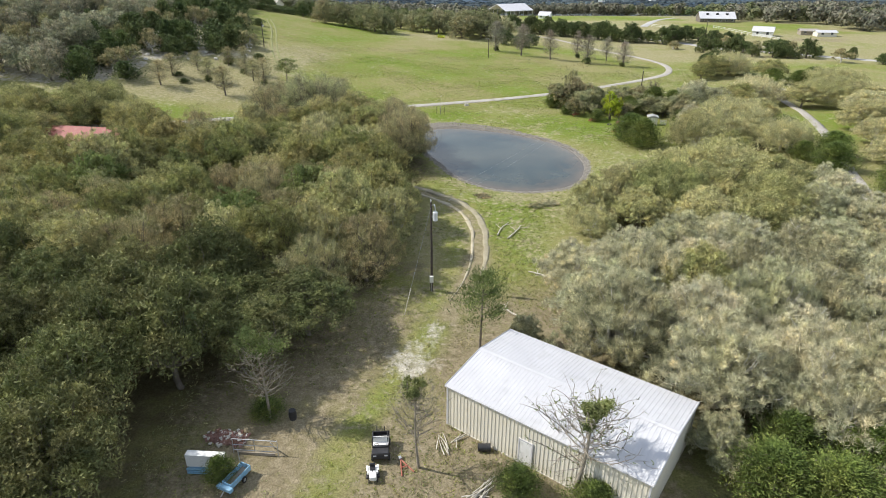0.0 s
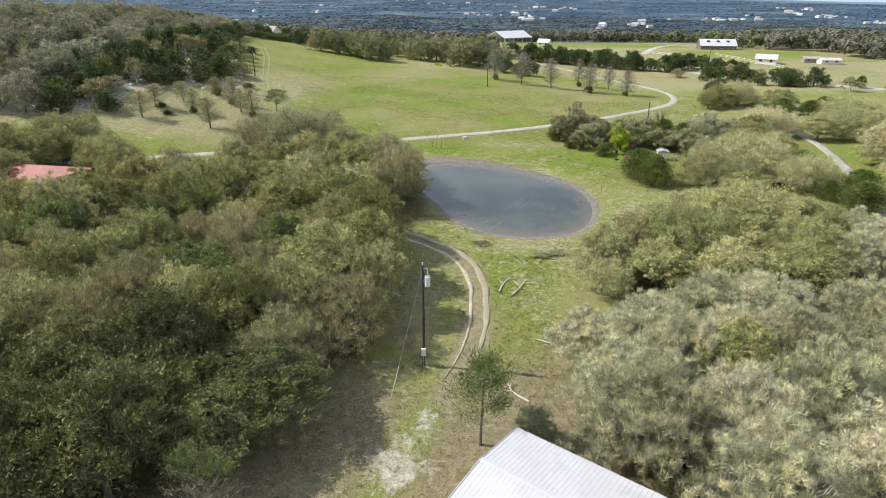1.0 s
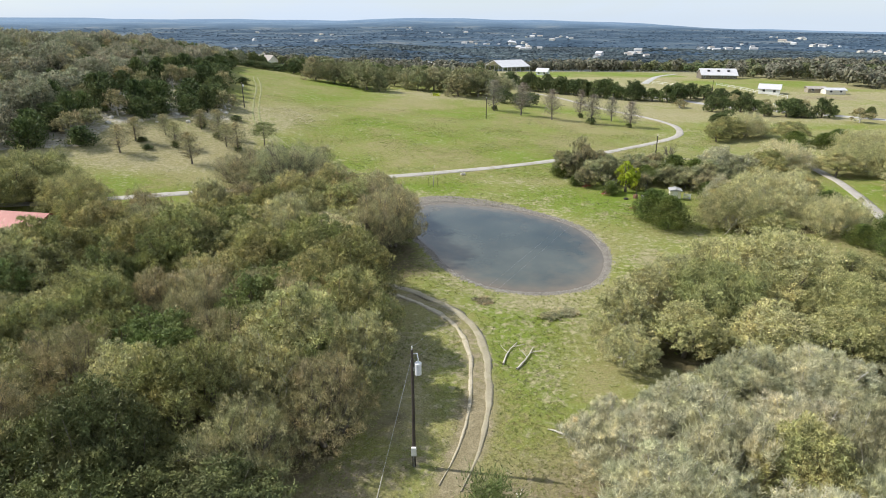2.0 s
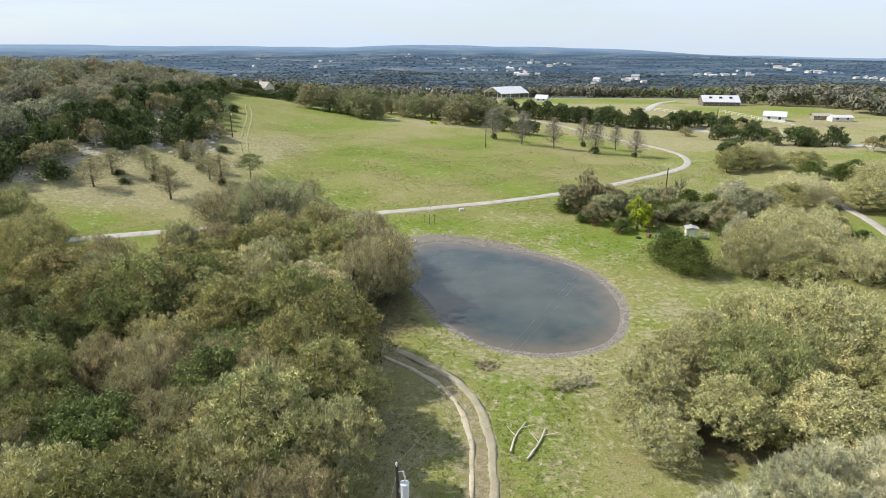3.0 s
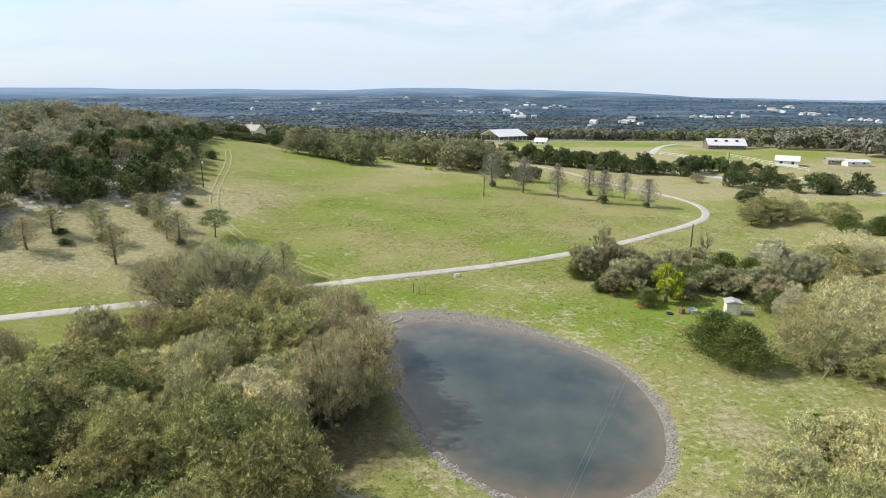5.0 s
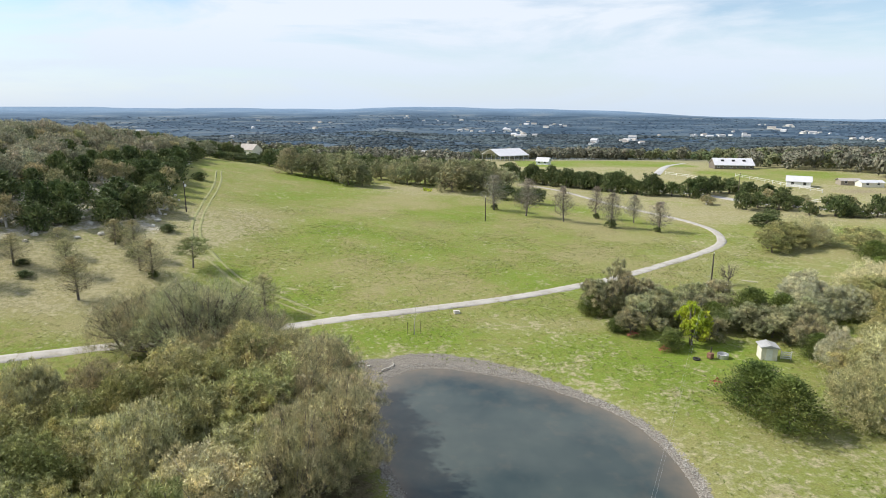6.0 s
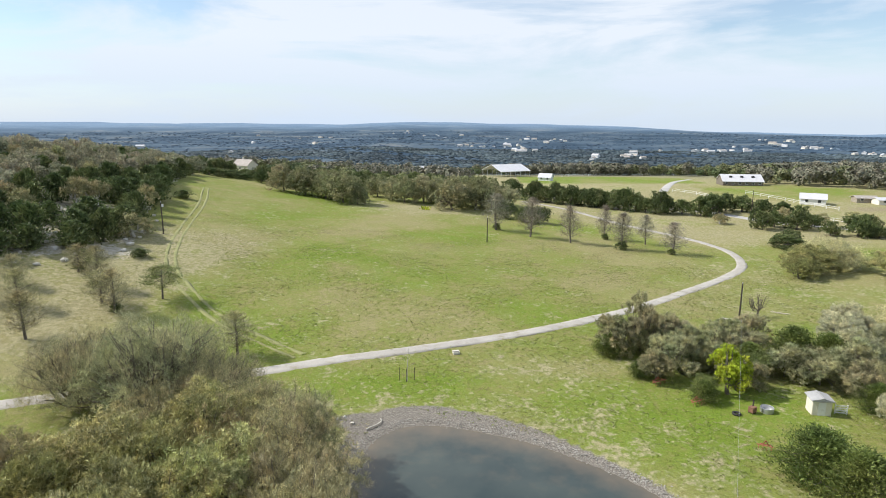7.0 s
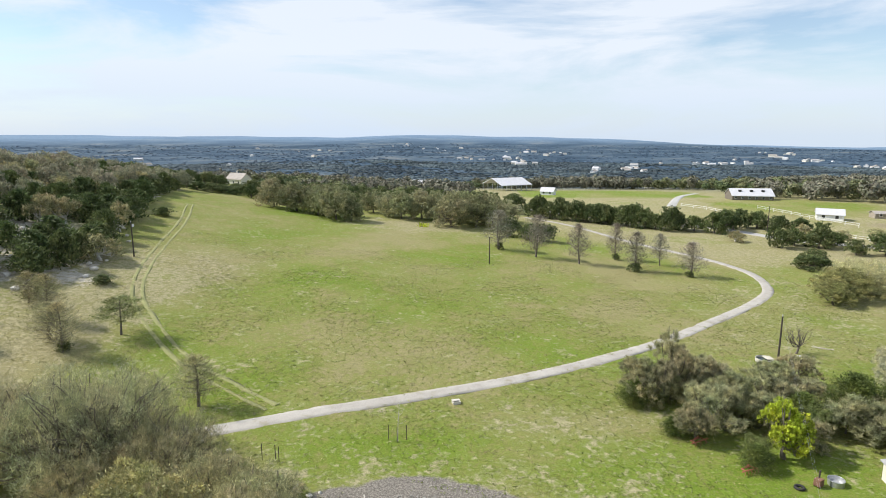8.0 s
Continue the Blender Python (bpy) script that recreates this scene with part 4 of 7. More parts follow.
def metal_barn():
    """Base corner at the origin; the long wall runs along x, the gables along y."""
    root = thing("metal_barn", 0.35, 35.35, -37.0, label="cream metal barn with a low white ribbed gable roof", category="barn")
    half, over = BARN_W / 2, 0.12
    slope = math.hypot(half + over, (RIDGE - EAVE))
    fall = (RIDGE - EAVE) * (half + over) / half
    for sgn, nm in ((1, "front"), (-1, "back")):
        v, f = ribbed(BARN_L + 0.3, 0.305, 0.05, 0.018, half + over, fall)
        v[:, 0] -= 0.15
        if sgn == 1:
            v[:, 1] -= over
        else:
            v[:, 1] = BARN_W + over - v[:, 1]
        v[:, 2] += RIDGE - fall
        sheet = part("roof", mesh_from("roof", v, f if sgn == 1 else f[:, ::-1], WHITE_METAL), WHITE_METAL, root, "white ribbed metal roof slope")
    part("ridge_cap", ridge_cap(half), WHITE_METAL, root)
    # long walls
    part("long_wall", mesh_from("long_wall", *wall_sheet(BARN_L, 0, EAVE - 0.01), CREAM_METAL), CREAM_METAL, root, "cream wall of ribbed metal sheets")
    v, f = wall_sheet(BARN_L, 0, EAVE - 0.01)
    v = v * (1, -1, 1) + (0, BARN_W, 0)
    part("long_wall", mesh_from("long_wall", v, f[:, ::-1], CREAM_METAL), CREAM_METAL, root)
    for x, sg in ((0, 1), (BARN_L, -1)):
        v, f = wall_sheet(BARN_W, 0, EAVE)
        top = v[:, 2] > 1
        v[top, 2] = EAVE + (RIDGE - EAVE) * (1 - np.abs(v[top, 0] - half) / half) - 0.02
        w = np.stack([x + sg * v[:, 1], v[:, 0], v[:, 2]], -1)
        part("gable_wall", mesh_from("gable_wall", w, f if sg < 0 else f[:, ::-1], CREAM_METAL), CREAM_METAL, root)
    for x in (0, BARN_L):
        for y in (0, BARN_W):
            part("corner_trim", box(bmesh.new(), x - 0.06, x + 0.06, y - 0.06, y + 0.06, 0, EAVE - 0.03), WHITE_METAL, root)
    for y in (-over - 0.07, BARN_W + over - 0.01):
        part("eave_trim", box(bmesh.new(), -0.16, BARN_L + 0.16, y, y + 0.08, EAVE - 0.12, EAVE - 0.03, 0.01), WHITE_METAL, root, "white eave flashing")
    for x in (-0.17, BARN_L + 0.13):
        bm = bmesh.new()
        for y0, y1, z0, z1 in ((-over, half, EAVE - 0.02, RIDGE), (BARN_W + over, half, EAVE - 0.02, RIDGE)):
            rod(bm, (x + 0.02, y0, z0), (x + 0.02, y1, z1 + 0.01), 0.06, sides=4)
        part("rake_trim", bm, WHITE_METAL, root)
    door = part("door", box(bmesh.new(), 6.35, 7.3, -0.09, -0.04, 0.1, 2.15, 0.01), WHITE_PAINT, root, "plain white walk-in door")
    bm = bmesh.new()
    for a, b, c, d in ((6.26, 6.35, 0.05, 2.24), (7.3, 7.39, 0.05, 2.24), (6.35, 7.3, 2.15, 2.24)):
        box(bm, a, b, -0.11, -0.035, c, d)
    part("door_frame", bm, WHITE_METAL, door)
    part("door_handle", rod(bmesh.new(), (6.45, -0.14, 1.05), (6.45, -0.09, 1.05), 0.035), STEEL, door)
    bm = bmesh.new()
    box(bm, -0.02, BARN_L + 0.02, -0.05, BARN_W + 0.02, -0.4, 0.05)
    part("slab", bm, LIMESTONE, root, "grey concrete slab")
    return root


def ridge_cap(half):
    bm = bmesh.new()
    for x0, x1 in ((-0.16, BARN_L + 0.16),):
        for sg in (1, -1):
            v = [bm.verts.new((x, half + sg * dy, RIDGE + 0.045 - dy * 0.143)) for x in (x0, x1) for dy in (0.0, 0.22)]
            bm.faces.new((v[0], v[1], v[3], v[2]) if sg > 0 else (v[2], v[3], v[1], v[0]))
    return bm


metal_barn()

# ---- poles and wires ----


def utility_pole(x, y, height, label, transformer=False, turn=0.0, arm=False, lamp=False):
    root = thing("utility_pole", x, y, turn, label=label, category="utility pole")
    part("pole", mesh_from("pole", *tube([(0, 0, -0.3), (0.02, 0, height * 0.5), (0, 0.02, height)], [0.15, 0.125, 0.10], 10), POLE_WOOD, True), None, root)
    part("insulator", rod(rod(bmesh.new(), (0, 0, height), (0, 0, height + 0.18), 0.04), (0, 0, height + 0.18), (0, 0, height + 0.3), 0.07, 0.04), PORCELAIN, root)
    if transformer:
        bm = bmesh.new()
        rod(bm, (0.42, 0, height - 2.0), (0.42, 0, height - 1.1), 0.25, sides=18)
        rod(bm, (0.42, 0, height - 1.1), (0.42, 0, height - 1.02), 0.27, 0.18, sides=18)
        can = part("transformer", bm, PORCELAIN, root, "light grey can transformer")
        part("bushing", rod(bmesh.new(), (0.42, 0.05, height - 1.02), (0.46, 0.08, height - 0.72), 0.05, 0.03), PORCELAIN, can)
        part("bracket", box(bmesh.new(), 0.05, 0.3, -0.06, 0.06, height - 1.7, height - 1.45), STEEL, root)
        part("cutout_switch", rod(rod(bmesh.new(), (0, 0, height - 0.35), (0.38, -0.12, height - 0.2), 0.03), (0.38, -0.12, height - 0.2), (0.42, -0.14, height - 0.55), 0.04), PORCELAIN, root)
        part("meter_box", box(bmesh.new(), -0.2, 0.2, -0.34, -0.14, 1.2, 1.95, 0.02), WHITE_PAINT, root, "white meter box")
        part("conduit", rod(bmesh.new(), (0, -0.17, 0), (0, -0.17, 1.2), 0.035), STEEL, root)
        bm = bmesh.new()
        rod(bm, (0, 0, height - 0.5), (-2.7, -4.9, 0.02), 0.012, sides=5)
        part("guy_wire", bm, STEEL, root)
        part("guy_guard", rod(bmesh.new(), (-2.02, -3.67, 2.45), (-2.68, -4.87, 0.05), 0.035, sides=6), PALE_WOOD, root, "pale guy wire guard")
    if arm:
        part("crossarm", box(bmesh.new(), -1.1, 1.1, -0.05, 0.05, height - 0.6, height - 0.48), POLE_WOOD, root)
    if lamp:
        bm = bmesh.new()
        rod(bm, (0.35, 0, height - 0.9), (0.35, 0, height - 0.35), 0.2, sides=14)
        part("transformer", bm, PORCELAIN, root, "light grey can transformer")
    return root


utility_pole(-1.22, 55.9, 10.3, "tall dark wooden utility pole with a transformer can beside the track", True)
utility_pole(52.6, 160.4, 6.6, "weathered wooden utility pole standing in the meadow")
utility_pole(16.0, 218.5, 6.4, "thin wooden utility pole beside the tree row")
utility_pole(-55.9, 194.5, 6.8, "wooden utility pole with a transformer at the edge of the cedars", lamp=True)
utility_pole(-34.0, 292.0, 9.0, "wooden utility pole with a crossarm behind the oaks", arm=True)
utility_pole(118.0, 282.0, 9.0, "wooden utility pole beside the lane")


def wire(name, a, b, sag, label):
    a, b = np.array(a), np.array(b)
    t = np.linspace(0, 1, 24)[:, None]
    p = a + (b - a) * t - np.array([0, 0, 1]) * 4 * sag * t * (1 - t)
    return tagged(new(name, mesh_from(name, *tube(p, np.full(24, 0.004), 4), STEEL)), label, "cable")


wire("overhead_wire", (-1.22, 55.9, 10.5), (52.6, 160.4, 6.4), 1.2, "thin overhead power line spanning the pond")
wire("overhead_wire", (-1.12, 55.9, 9.4), (52.7, 160.4, 5.6), 1.2, "thin overhead power line spanning the pond")

# ---- trees: where they stand ----


def fill(poly, spacing, seed, tries=4000, keep=None):
    """Scattered places in an outline, none nearer to another than the spacing."""
    rng = random.Random(seed)
    xs, ys = [p[0] for p in poly], [p[1] for p in poly]
    got = []
    for _ in range(tries):
        x, y = rng.uniform(min(xs), max(xs)), rng.uniform(min(ys), max(ys))
        if not inside(poly, x, y) or (keep and not keep(x, y)):
            continue
        s = spacing * rng.uniform(0.85, 1.15)
        if all((x - a) ** 2 + (y - b) ** 2 > s * s for a, b in got):
            got.append((x, y))
    return got


pick = random.Random(5)
G_WEST, G_EAST = "oaks of the western wood", "oaks of the eastern wood"
for x, y in fill(WOOD_WEST, 5.1, 11, 6000):
    u = pick.random() * (0.8 if y < 50 else 1)
    if 53 < y < 66 and x > -14.5 and u < 0.75:
        (TAN if u < 0.3 else (BROWN if u < 0.5 else OAK)).plant(x, y, pick.uniform(8, 10), pick.uniform(4.4, 5.4), group=G_WEST)
    elif y < 54 and x + 0.6 * y > -18:
        HIGH_OAK.plant(x, y, pick.uniform(9.0, 11) * (0.7 if x > -20 else 1.0), pick.uniform(4.8, 5.8), group=G_WEST)
    # southern end: darkened oaks paint in the shade that lies there
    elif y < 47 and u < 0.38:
        SHADED_OAK.plant(x, y, pick.uniform(8.0, 11.2), pick.uniform(4.2, 5.6), group=G_WEST)
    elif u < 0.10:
        SHADED_OAK.plant(x, y, pick.uniform(7.5, 10), pick.uniform(3.6, 4.8), group=G_WEST)
    elif u < 0.66:
        big = pick.random()
        OAK.plant(x, y, 8.0 + 3.4 * big, 4.2 + 2.0 * big, group=G_WEST)
    elif u < 0.77:
        GREEN.plant(x, y, pick.uniform(8, 10), pick.uniform(3.8, 4.8), group=G_WEST)
    elif u < 0.83:
        YELLOW.plant(x, y, pick.uniform(7.5, 9.8), pick.uniform(4.2, 5.6), group=G_WEST)
    else:
        BROWN.plant(x, y, pick.uniform(8, 10), pick.uniform(4.2, 5.4), group=G_WEST)
for x, y, h, r in ((-10.6, 85.4, 10.4, 5.0), (-16, 87.6, 10.8, 5.2), (-23, 89, 10.2, 5.2), (-31, 91, 10, 5.0)):
    OAK.plant(x, y, h, r, group=G_WEST)
# the last two dark crowns stand in for the wood's shaded east edge
for x, y, h, r in ((-13.5, 78, 9.6, 4.4), (-17, 72, 9.8, 4.6), (-9.4, 70.6, 7.6, 3.8), (-9.8, 65.8, 7.4, 3.6)):
    GREEN.plant(x, y, h, r, group=G_WEST)
for x, y, h, r in ((50.5, 74, 6.3, 4.8), (56.5, 79.5, 5.6, 4.4), (56, 70, 6.2, 4.8), (61, 66, 6.2, 4.6), (59, 87, 4.6, 3.4)):
    BARE.plant(x, y, h, r, group=G_EAST)
for x, y, h, r in ((70.2, 104.2, 5.0, 3.7), (66.8, 97.4, 4.8, 3.6), (68.5, 84, 4.2, 3.0), (72, 90, 3.8, 2.6)):
    CEDAR.plant(x, y, h, r, label="dark green cedar beside the lane")
for x, y in fill(WOOD_POND, 5.3, 12):
    u = pick.random()
    kind = BROWN if y > 113 or 0.62 < u < 0.82 else (OAK if u < 0.62 else TAN)
    kind.plant(x, y, pick.uniform(7.5, 11.2), pick.uniform(4.2, 6.0), group=G_WEST)
for x, y, h, r in ((-7.4, 109.5, 8.4, 5.4), (-10.2, 117.6, 8.6, 5.2), (-6.6, 103.2, 7.0, 4.6), (-14.5, 122.2, 7.4, 4.8), (-9.5, 99, 7.6, 4.8)):
    BROWN.plant(x, y, h, r, label="half-bare brown oak leaning over the pond", group=G_WEST)
for x, y, h, r in ((-13.2, 107, 10.4, 6.0), (-17.0, 115.5, 10.2, 6.0), (-23.0, 109.5, 10.4, 6.0)):
    OAK.plant(x, y, h, r, group=G_WEST)
for x, y in fill(WOOD_GREY, 5.6, 13):
    u = pick.random()
    kind = BARE if u < 0.9 or y < 50 else OAK
    kind.plant(x, y, pick.uniform(6.4, 9.6), pick.uniform(4.6, 6.2), group=G_EAST)
# the eastern motts: wide domes with smaller oaks at their feet
for x, y, h, r in ((40.8, 84.6, 9.6, 8.6), (31.2, 78.6, 8.4, 6.6), (45.6, 76.5, 7.0, 6.4)):
    BIG_OAK.plant(x, y, h, r, group=G_EAST)
for x, y, h, r in ((33.5, 70.5, 6.8, 5.4), (25.6, 71.6, 6.6, 4.6), (50.4, 83.6, 7.0, 4.8), (36.5, 90.4, 6.6, 4.4), (40.5, 70, 6.6, 5.2)):
    YELLOW.plant(x, y, h, r, group=G_EAST)
for x, y, h, r in ((20.4, 75.0, 6.6, 4.2), (19.2, 69.8, 5.0, 3.4), (24.6, 80.2, 6.4, 4.2), (29.6, 87.0, 5.2, 3.6)):
    TAN.plant(x, y, h, r, group=G_EAST)
for x, y, h, r in ((57.4, 117.6, 8.6, 8.2), (48.4, 112.4, 7.0, 6.0), (63.6, 109.2, 6.8, 5.6), (80.4, 154.6, 7.4, 8.0), (108, 167, 7.6, 9.0), (94.6, 202.4, 7.6, 8.4), (97.5, 150, 7.2, 7.0)):
    BIG_TAN.plant(x, y, h, r, group=G_EAST)
for x, y, h, r in ((52.6, 105.6, 5.0, 4.2), (60.6, 126.6, 7.2, 5.4), (52.4, 121.4, 5.6, 4.2), (73.4, 149.6, 6.0, 4.8), (86.4, 196.4, 7.0, 6.4), (103.6, 193.6, 6.6, 6.0), (81.4, 191.6, 5.2, 4.0), (70.6, 141.6, 5.6, 4.6), (88.6, 147.6, 6.2, 5.0), (70.6, 131.6, 5.6, 4.4), (66.6, 124, 5.6, 4.4)):
    OAK.plant(x, y, h, r, group=G_EAST)
for x, y, h, r in ((68.6, 118, 4.6, 3.0), (64.8, 103.6, 3.4, 2.4), (112.6, 184.6, 5.0, 4.0), (106.6, 182, 4.4, 3.4), (99.4, 184, 4.6, 3.4), (90.4, 168.6, 4.6, 3.2)):
    CEDAR.plant(x, y, h, r, label="dark green cedar among the eastern oaks")
for x, y, h, r in ((88.5, 124, 7.0, 5.4), (83, 112, 6.4, 4.4), (95, 133.5, 7.2, 6.0), (101, 143, 7.4, 6.4), (78.5, 101, 5.8, 3.8), (91, 113, 7.0, 5.0), (94, 103, 7.0, 6.0), (106, 132, 7.6, 6.4), (80.5, 90, 6.0, 4.4)):
    TAN.plant(x, y, h, r, group=G_EAST)
for x, y in fill(WOOD_FAR_EAST, 9.5, 15):
    (TAN if pick.random() < 0.5 else (OAK if pick.random() < 0.6 else BARE)).plant(x, y, pick.uniform(6.5, 9), pick.uniform(5.0, 6.6), group=G_EAST)
for x, y in fill(HILL, 4.5, 17, 9000):
    u = pick.random()
    if x < -90 and u < 0.56:
        HILL_TREE.plant(x, y, pick.uniform(7, 9.5), pick.uniform(4.0, 5.4), label="brown-green oak on the wooded hill", group="trees on the hill")
    elif x > -84 and pick.random() < 0.14:
        continue
    elif u < (0.72 if x < -78 else 0.84):
        FAR_CEDAR.plant(x, y, pick.uniform(4.2, 7.2), pick.uniform(2.3, 3.6), group="trees on the hill")
    else:
        FAR_BARE.plant(x, y, pick.uniform(5.5, 8), pick.uniform(3.0, 4.2), group="trees on the hill")

# trees that stand by themselves: x, y, height, reach
for x, y, h, r in ((20.3, 238, 11, 5.2), (29, 230, 11.5, 4.8), (39, 224.2, 10.5, 3.8), (50.2, 232, 10, 3.2), (51.4, 219, 10, 4.2), (60, 226.5, 8.5, 3.2), (62.8, 214.6, 8.5, 4.2)):
    CYPRESS.plant(x, y, h, r, group="row of young trees")
for x, y, h, r in ((20.5, 238.5, 2.2, 1.3), (51.0, 218.6, 2.4, 2.0), (50.5, 232, 1.8, 1.2), (62.5, 214.4, 1.6, 1.2), (26.4, 262, 6.5, 4.2), (35.5, 255, 6.0, 4.2), (31.5, 258, 5.5, 3.6)):
    HEDGE.plant(x, y, h, r, label="dark green bushy cedar at the foot of a bare tree")
for x, y, h, r in ((-52, 143.8, 7, 2.3), (-45.5, 154, 7, 2.3), (-68, 146, 6, 2.2), (-68, 153.5, 5.5, 2.4), (-59, 153, 6, 2.0), (-52.5, 162.5, 7, 2.0), (-23.6, 143, 6.4, 2.2), (-58.5, 167.5, 5.0, 1.8), (-64, 160, 5, 1.8), (-49, 157, 5.5, 2.0)):
    OPEN_SAPLING.plant(x, y, h, r * 1.3, label="slender leafless sapling in the dry grass", group="saplings in the dry grass")
PINE.plant(-41.2, 160.5, 5.5, 3.3, label="young pine with a flat tufted crown by the wheel marks")
for x, y, h, r in ((-59, 153, 1.6, 1.0), (-45.5, 154.3, 1.5, 0.9), (-58.8, 169, 2.0, 1.4), (-69, 237, 2.4, 2.2), (-60, 172, 2.6, 1.0), (-52.8, 162.3, 1.4, 1.0), (-64, 150, 1.0, 1.3), (-53, 178, 1.6, 1.6), (-67, 154, 1.0, 1.3)):
    FAR_CEDAR.plant(x, y, h, r, label="low dark green cedar bush in the dry grass")
for x, y, h, r in ((-53.5, 287, 11, 6.8), (-45, 284, 11.5, 7.2), (-37, 281, 10.5, 6), (-29.5, 274, 12.5, 7.8), (-33, 284, 11, 6.5), (-24.5, 272, 8, 4.5), (-14, 291, 9.5, 5.5), (-9, 286.5, 11, 6.5), (-2, 290, 11.5, 7), (4, 291, 11.5, 6.5), (8.5, 274, 12.5, 8), (16.5, 278, 12.8, 8), (12, 286, 12, 7), (23, 284, 10, 6.2), (29, 292, 9, 6), (-20, 300, 9, 6), (-40, 298, 10, 7), (22, 297, 11, 7)):
    FAR_OAK.plant(x, y, h, r, group="oaks along the far edge of the meadow")
for x, y, h, r in ((-21.5, 126.2, 6.4, 4.8), (-15.5, 125.5, 5.0, 3.4), (-26, 123.5, 6.0, 4.4)):
    BROWN.plant(x, y, h, r, label="leafless brown spreading tree beside the gravel road")
for x, y, h, r in ((-28.6, 130.4, 12.2, 9.4), (-36.5, 130.0, 9.8, 6.8), (-20.8, 128.6, 8.4, 6.0)):
    BIG_BROWN.plant(x, y, h, r)
for x, y, h, r in ((36.9, 115.2, 5.7, 3.5), (38.4, 111.4, 5.6, 3.6)):
    CEDAR.plant(x, y, h, r, label="large dense dark green cedar bush on the pond bank")
for x, y, h, r in ((26.5, 145, 3.2, 1.9), (43.5, 140, 4, 2.4), (49.5, 140.5, 6.2, 3.2), (53.6, 139.4, 5.6, 2.8), (52, 128.5, 3.6, 2.2), (38, 96.5, 2.4, 1.7), (28.5, 138, 2.2, 1.3), (34, 131.5, 2.6, 1.6)):
    CEDAR.plant(x, y, h, r, label="dark green bush at the edge of the thicket")
for x, y, h, r in ((28.5, 146, 6.8, 3.2), (31.5, 146.5, 7.6, 3.6), (34.5, 147, 7.0, 3.4), (33.0, 139, 5.4, 3.2), (36, 142, 5.8, 3.2), (41, 143, 5.2, 3.4), (30.3, 137, 4.6, 2.6), (50.5, 136, 5.5, 3.6), (55, 137, 6, 3.6), (46, 144, 5, 3.2), (53, 131, 5.2, 3.2), (39.5, 139, 4.8, 2.8), (44, 147, 5, 3.2), (49, 150, 4.8, 3.2), (37, 148, 5, 3), (41, 135, 4, 2.2), (47.5, 138.5, 5, 3.0)):
    SHRUB.plant(x, y, h * pick.uniform(0.9, 1.2), r * pick.uniform(1.0, 1.3), group="thicket shrubs")
for x, y, h, r in ((60, 146, 6.5, 4.2), (64, 151, 6.5, 4.2), (58, 141, 6, 4), (66, 144, 6.5, 4.4), (52, 124, 6, 3.6)):
    BARE.plant(x, y, h, r, label="leafless pale grey tree beside the thicket")
LIME = Kind("lime_green_tree", lambda k: broad_tree(210, 5.2, 2.6, 26, 12000, 0.1, 0.45, 0.5, low=0.12, skirt=0.6, hem=0.05), 1, BARK, LIME_LEAF, 5.2, 2.6, "small tree in bright lime green new leaf")
LIME.plant(37.8, 133.4, 6.8, 2.6)
for x, y, h, r in ((35.0, 133.4, 3.2, 1.5), (50, 140.5, 5, 2.4), (43.5, 138, 4.4, 2.0)):
    GREEN.plant(x, y, h, r, label="dark green leafy shrub in the thicket")
LIME.plant(34.2, 141.5, 3.0, 1.5, label="low bush in yellow-green new leaf")
HEDGE_LINE = [(40, 314), (52, 307), (64, 300), (74, 293), (86, 283)]
for (x0, y0), (x1, y1) in zip(HEDGE_LINE, HEDGE_LINE[1:]):
    for k in range(4):
        f = (k + pick.uniform(0.2, 0.8)) / 4
        HEDGE.plant(x0 + (x1 - x0) * f, y0 + (y1 - y0) * f + pick.uniform(-1.5, 2.5), pick.uniform(6.0, 9.6), pick.uniform(4.0, 5.4), label="dark green cedar in the hedgerow", group="hedgerow cedars")
for x, y, h in ((88, 287, 6), (93, 283, 5), (98, 279, 6), (103, 282, 7), (108, 286, 6), (113, 291, 6.5), (118, 289, 6), (122, 282, 6.5), (126, 276, 5.5), (106, 252, 5), (112, 256, 6), (117, 252, 6), (97, 224, 3.6), (101, 229, 4.0), (124, 262, 6), (128, 240, 5.5), (134, 244, 6.5), (140, 238, 6), (66, 318, 4.5), (61, 345, 3.5)):
    HEDGE.plant(x, y, h * pick.uniform(1.0, 1.35), pick.uniform(3.8, 5.2), label="dark green cedar in the hedgerow", group="hedgerow cedars")
for x, y in fill([(84, 262), (104, 262), (128, 232), (160, 222), (150, 262), (132, 285)], 13, 27):
    (FAR_BARE if pick.random() < 0.7 else HEDGE).plant(x, y, pick.uniform(3.5, 6), pick.uniform(2.4, 3.8), label="low grey-brown brush on the dry ground by the lane")
for x, y, h, r in ((-14.1, 128.3, 1.4, 2.2), (-18, 129.5, 1.9, 2.4), (-10.2, 127.4, 1.3, 2.2), (-21.5, 128.5, 2.0, 2.6), (-16.5, 126.5, 1.4, 2.2), (-12.2, 125.8, 1.2, 2.0)):
    STRAW_BRUSH.plant(x, y, h, r)
for x, y, h, r in ((6.0, 84.2, 0.4, 1.5), (13.4, 79.8, 0.45, 1.5), (15.6, 80.8, 0.5, 1.6)):
    STRAW_BRUSH.plant(x, y, h, r, label="low grey-brown dead brush on the pond's bank")

# the barn yard
PINE.plant(3.4, 45.3, 8.2, 2.5, label="thin young pine with a tufted crown behind the barn")


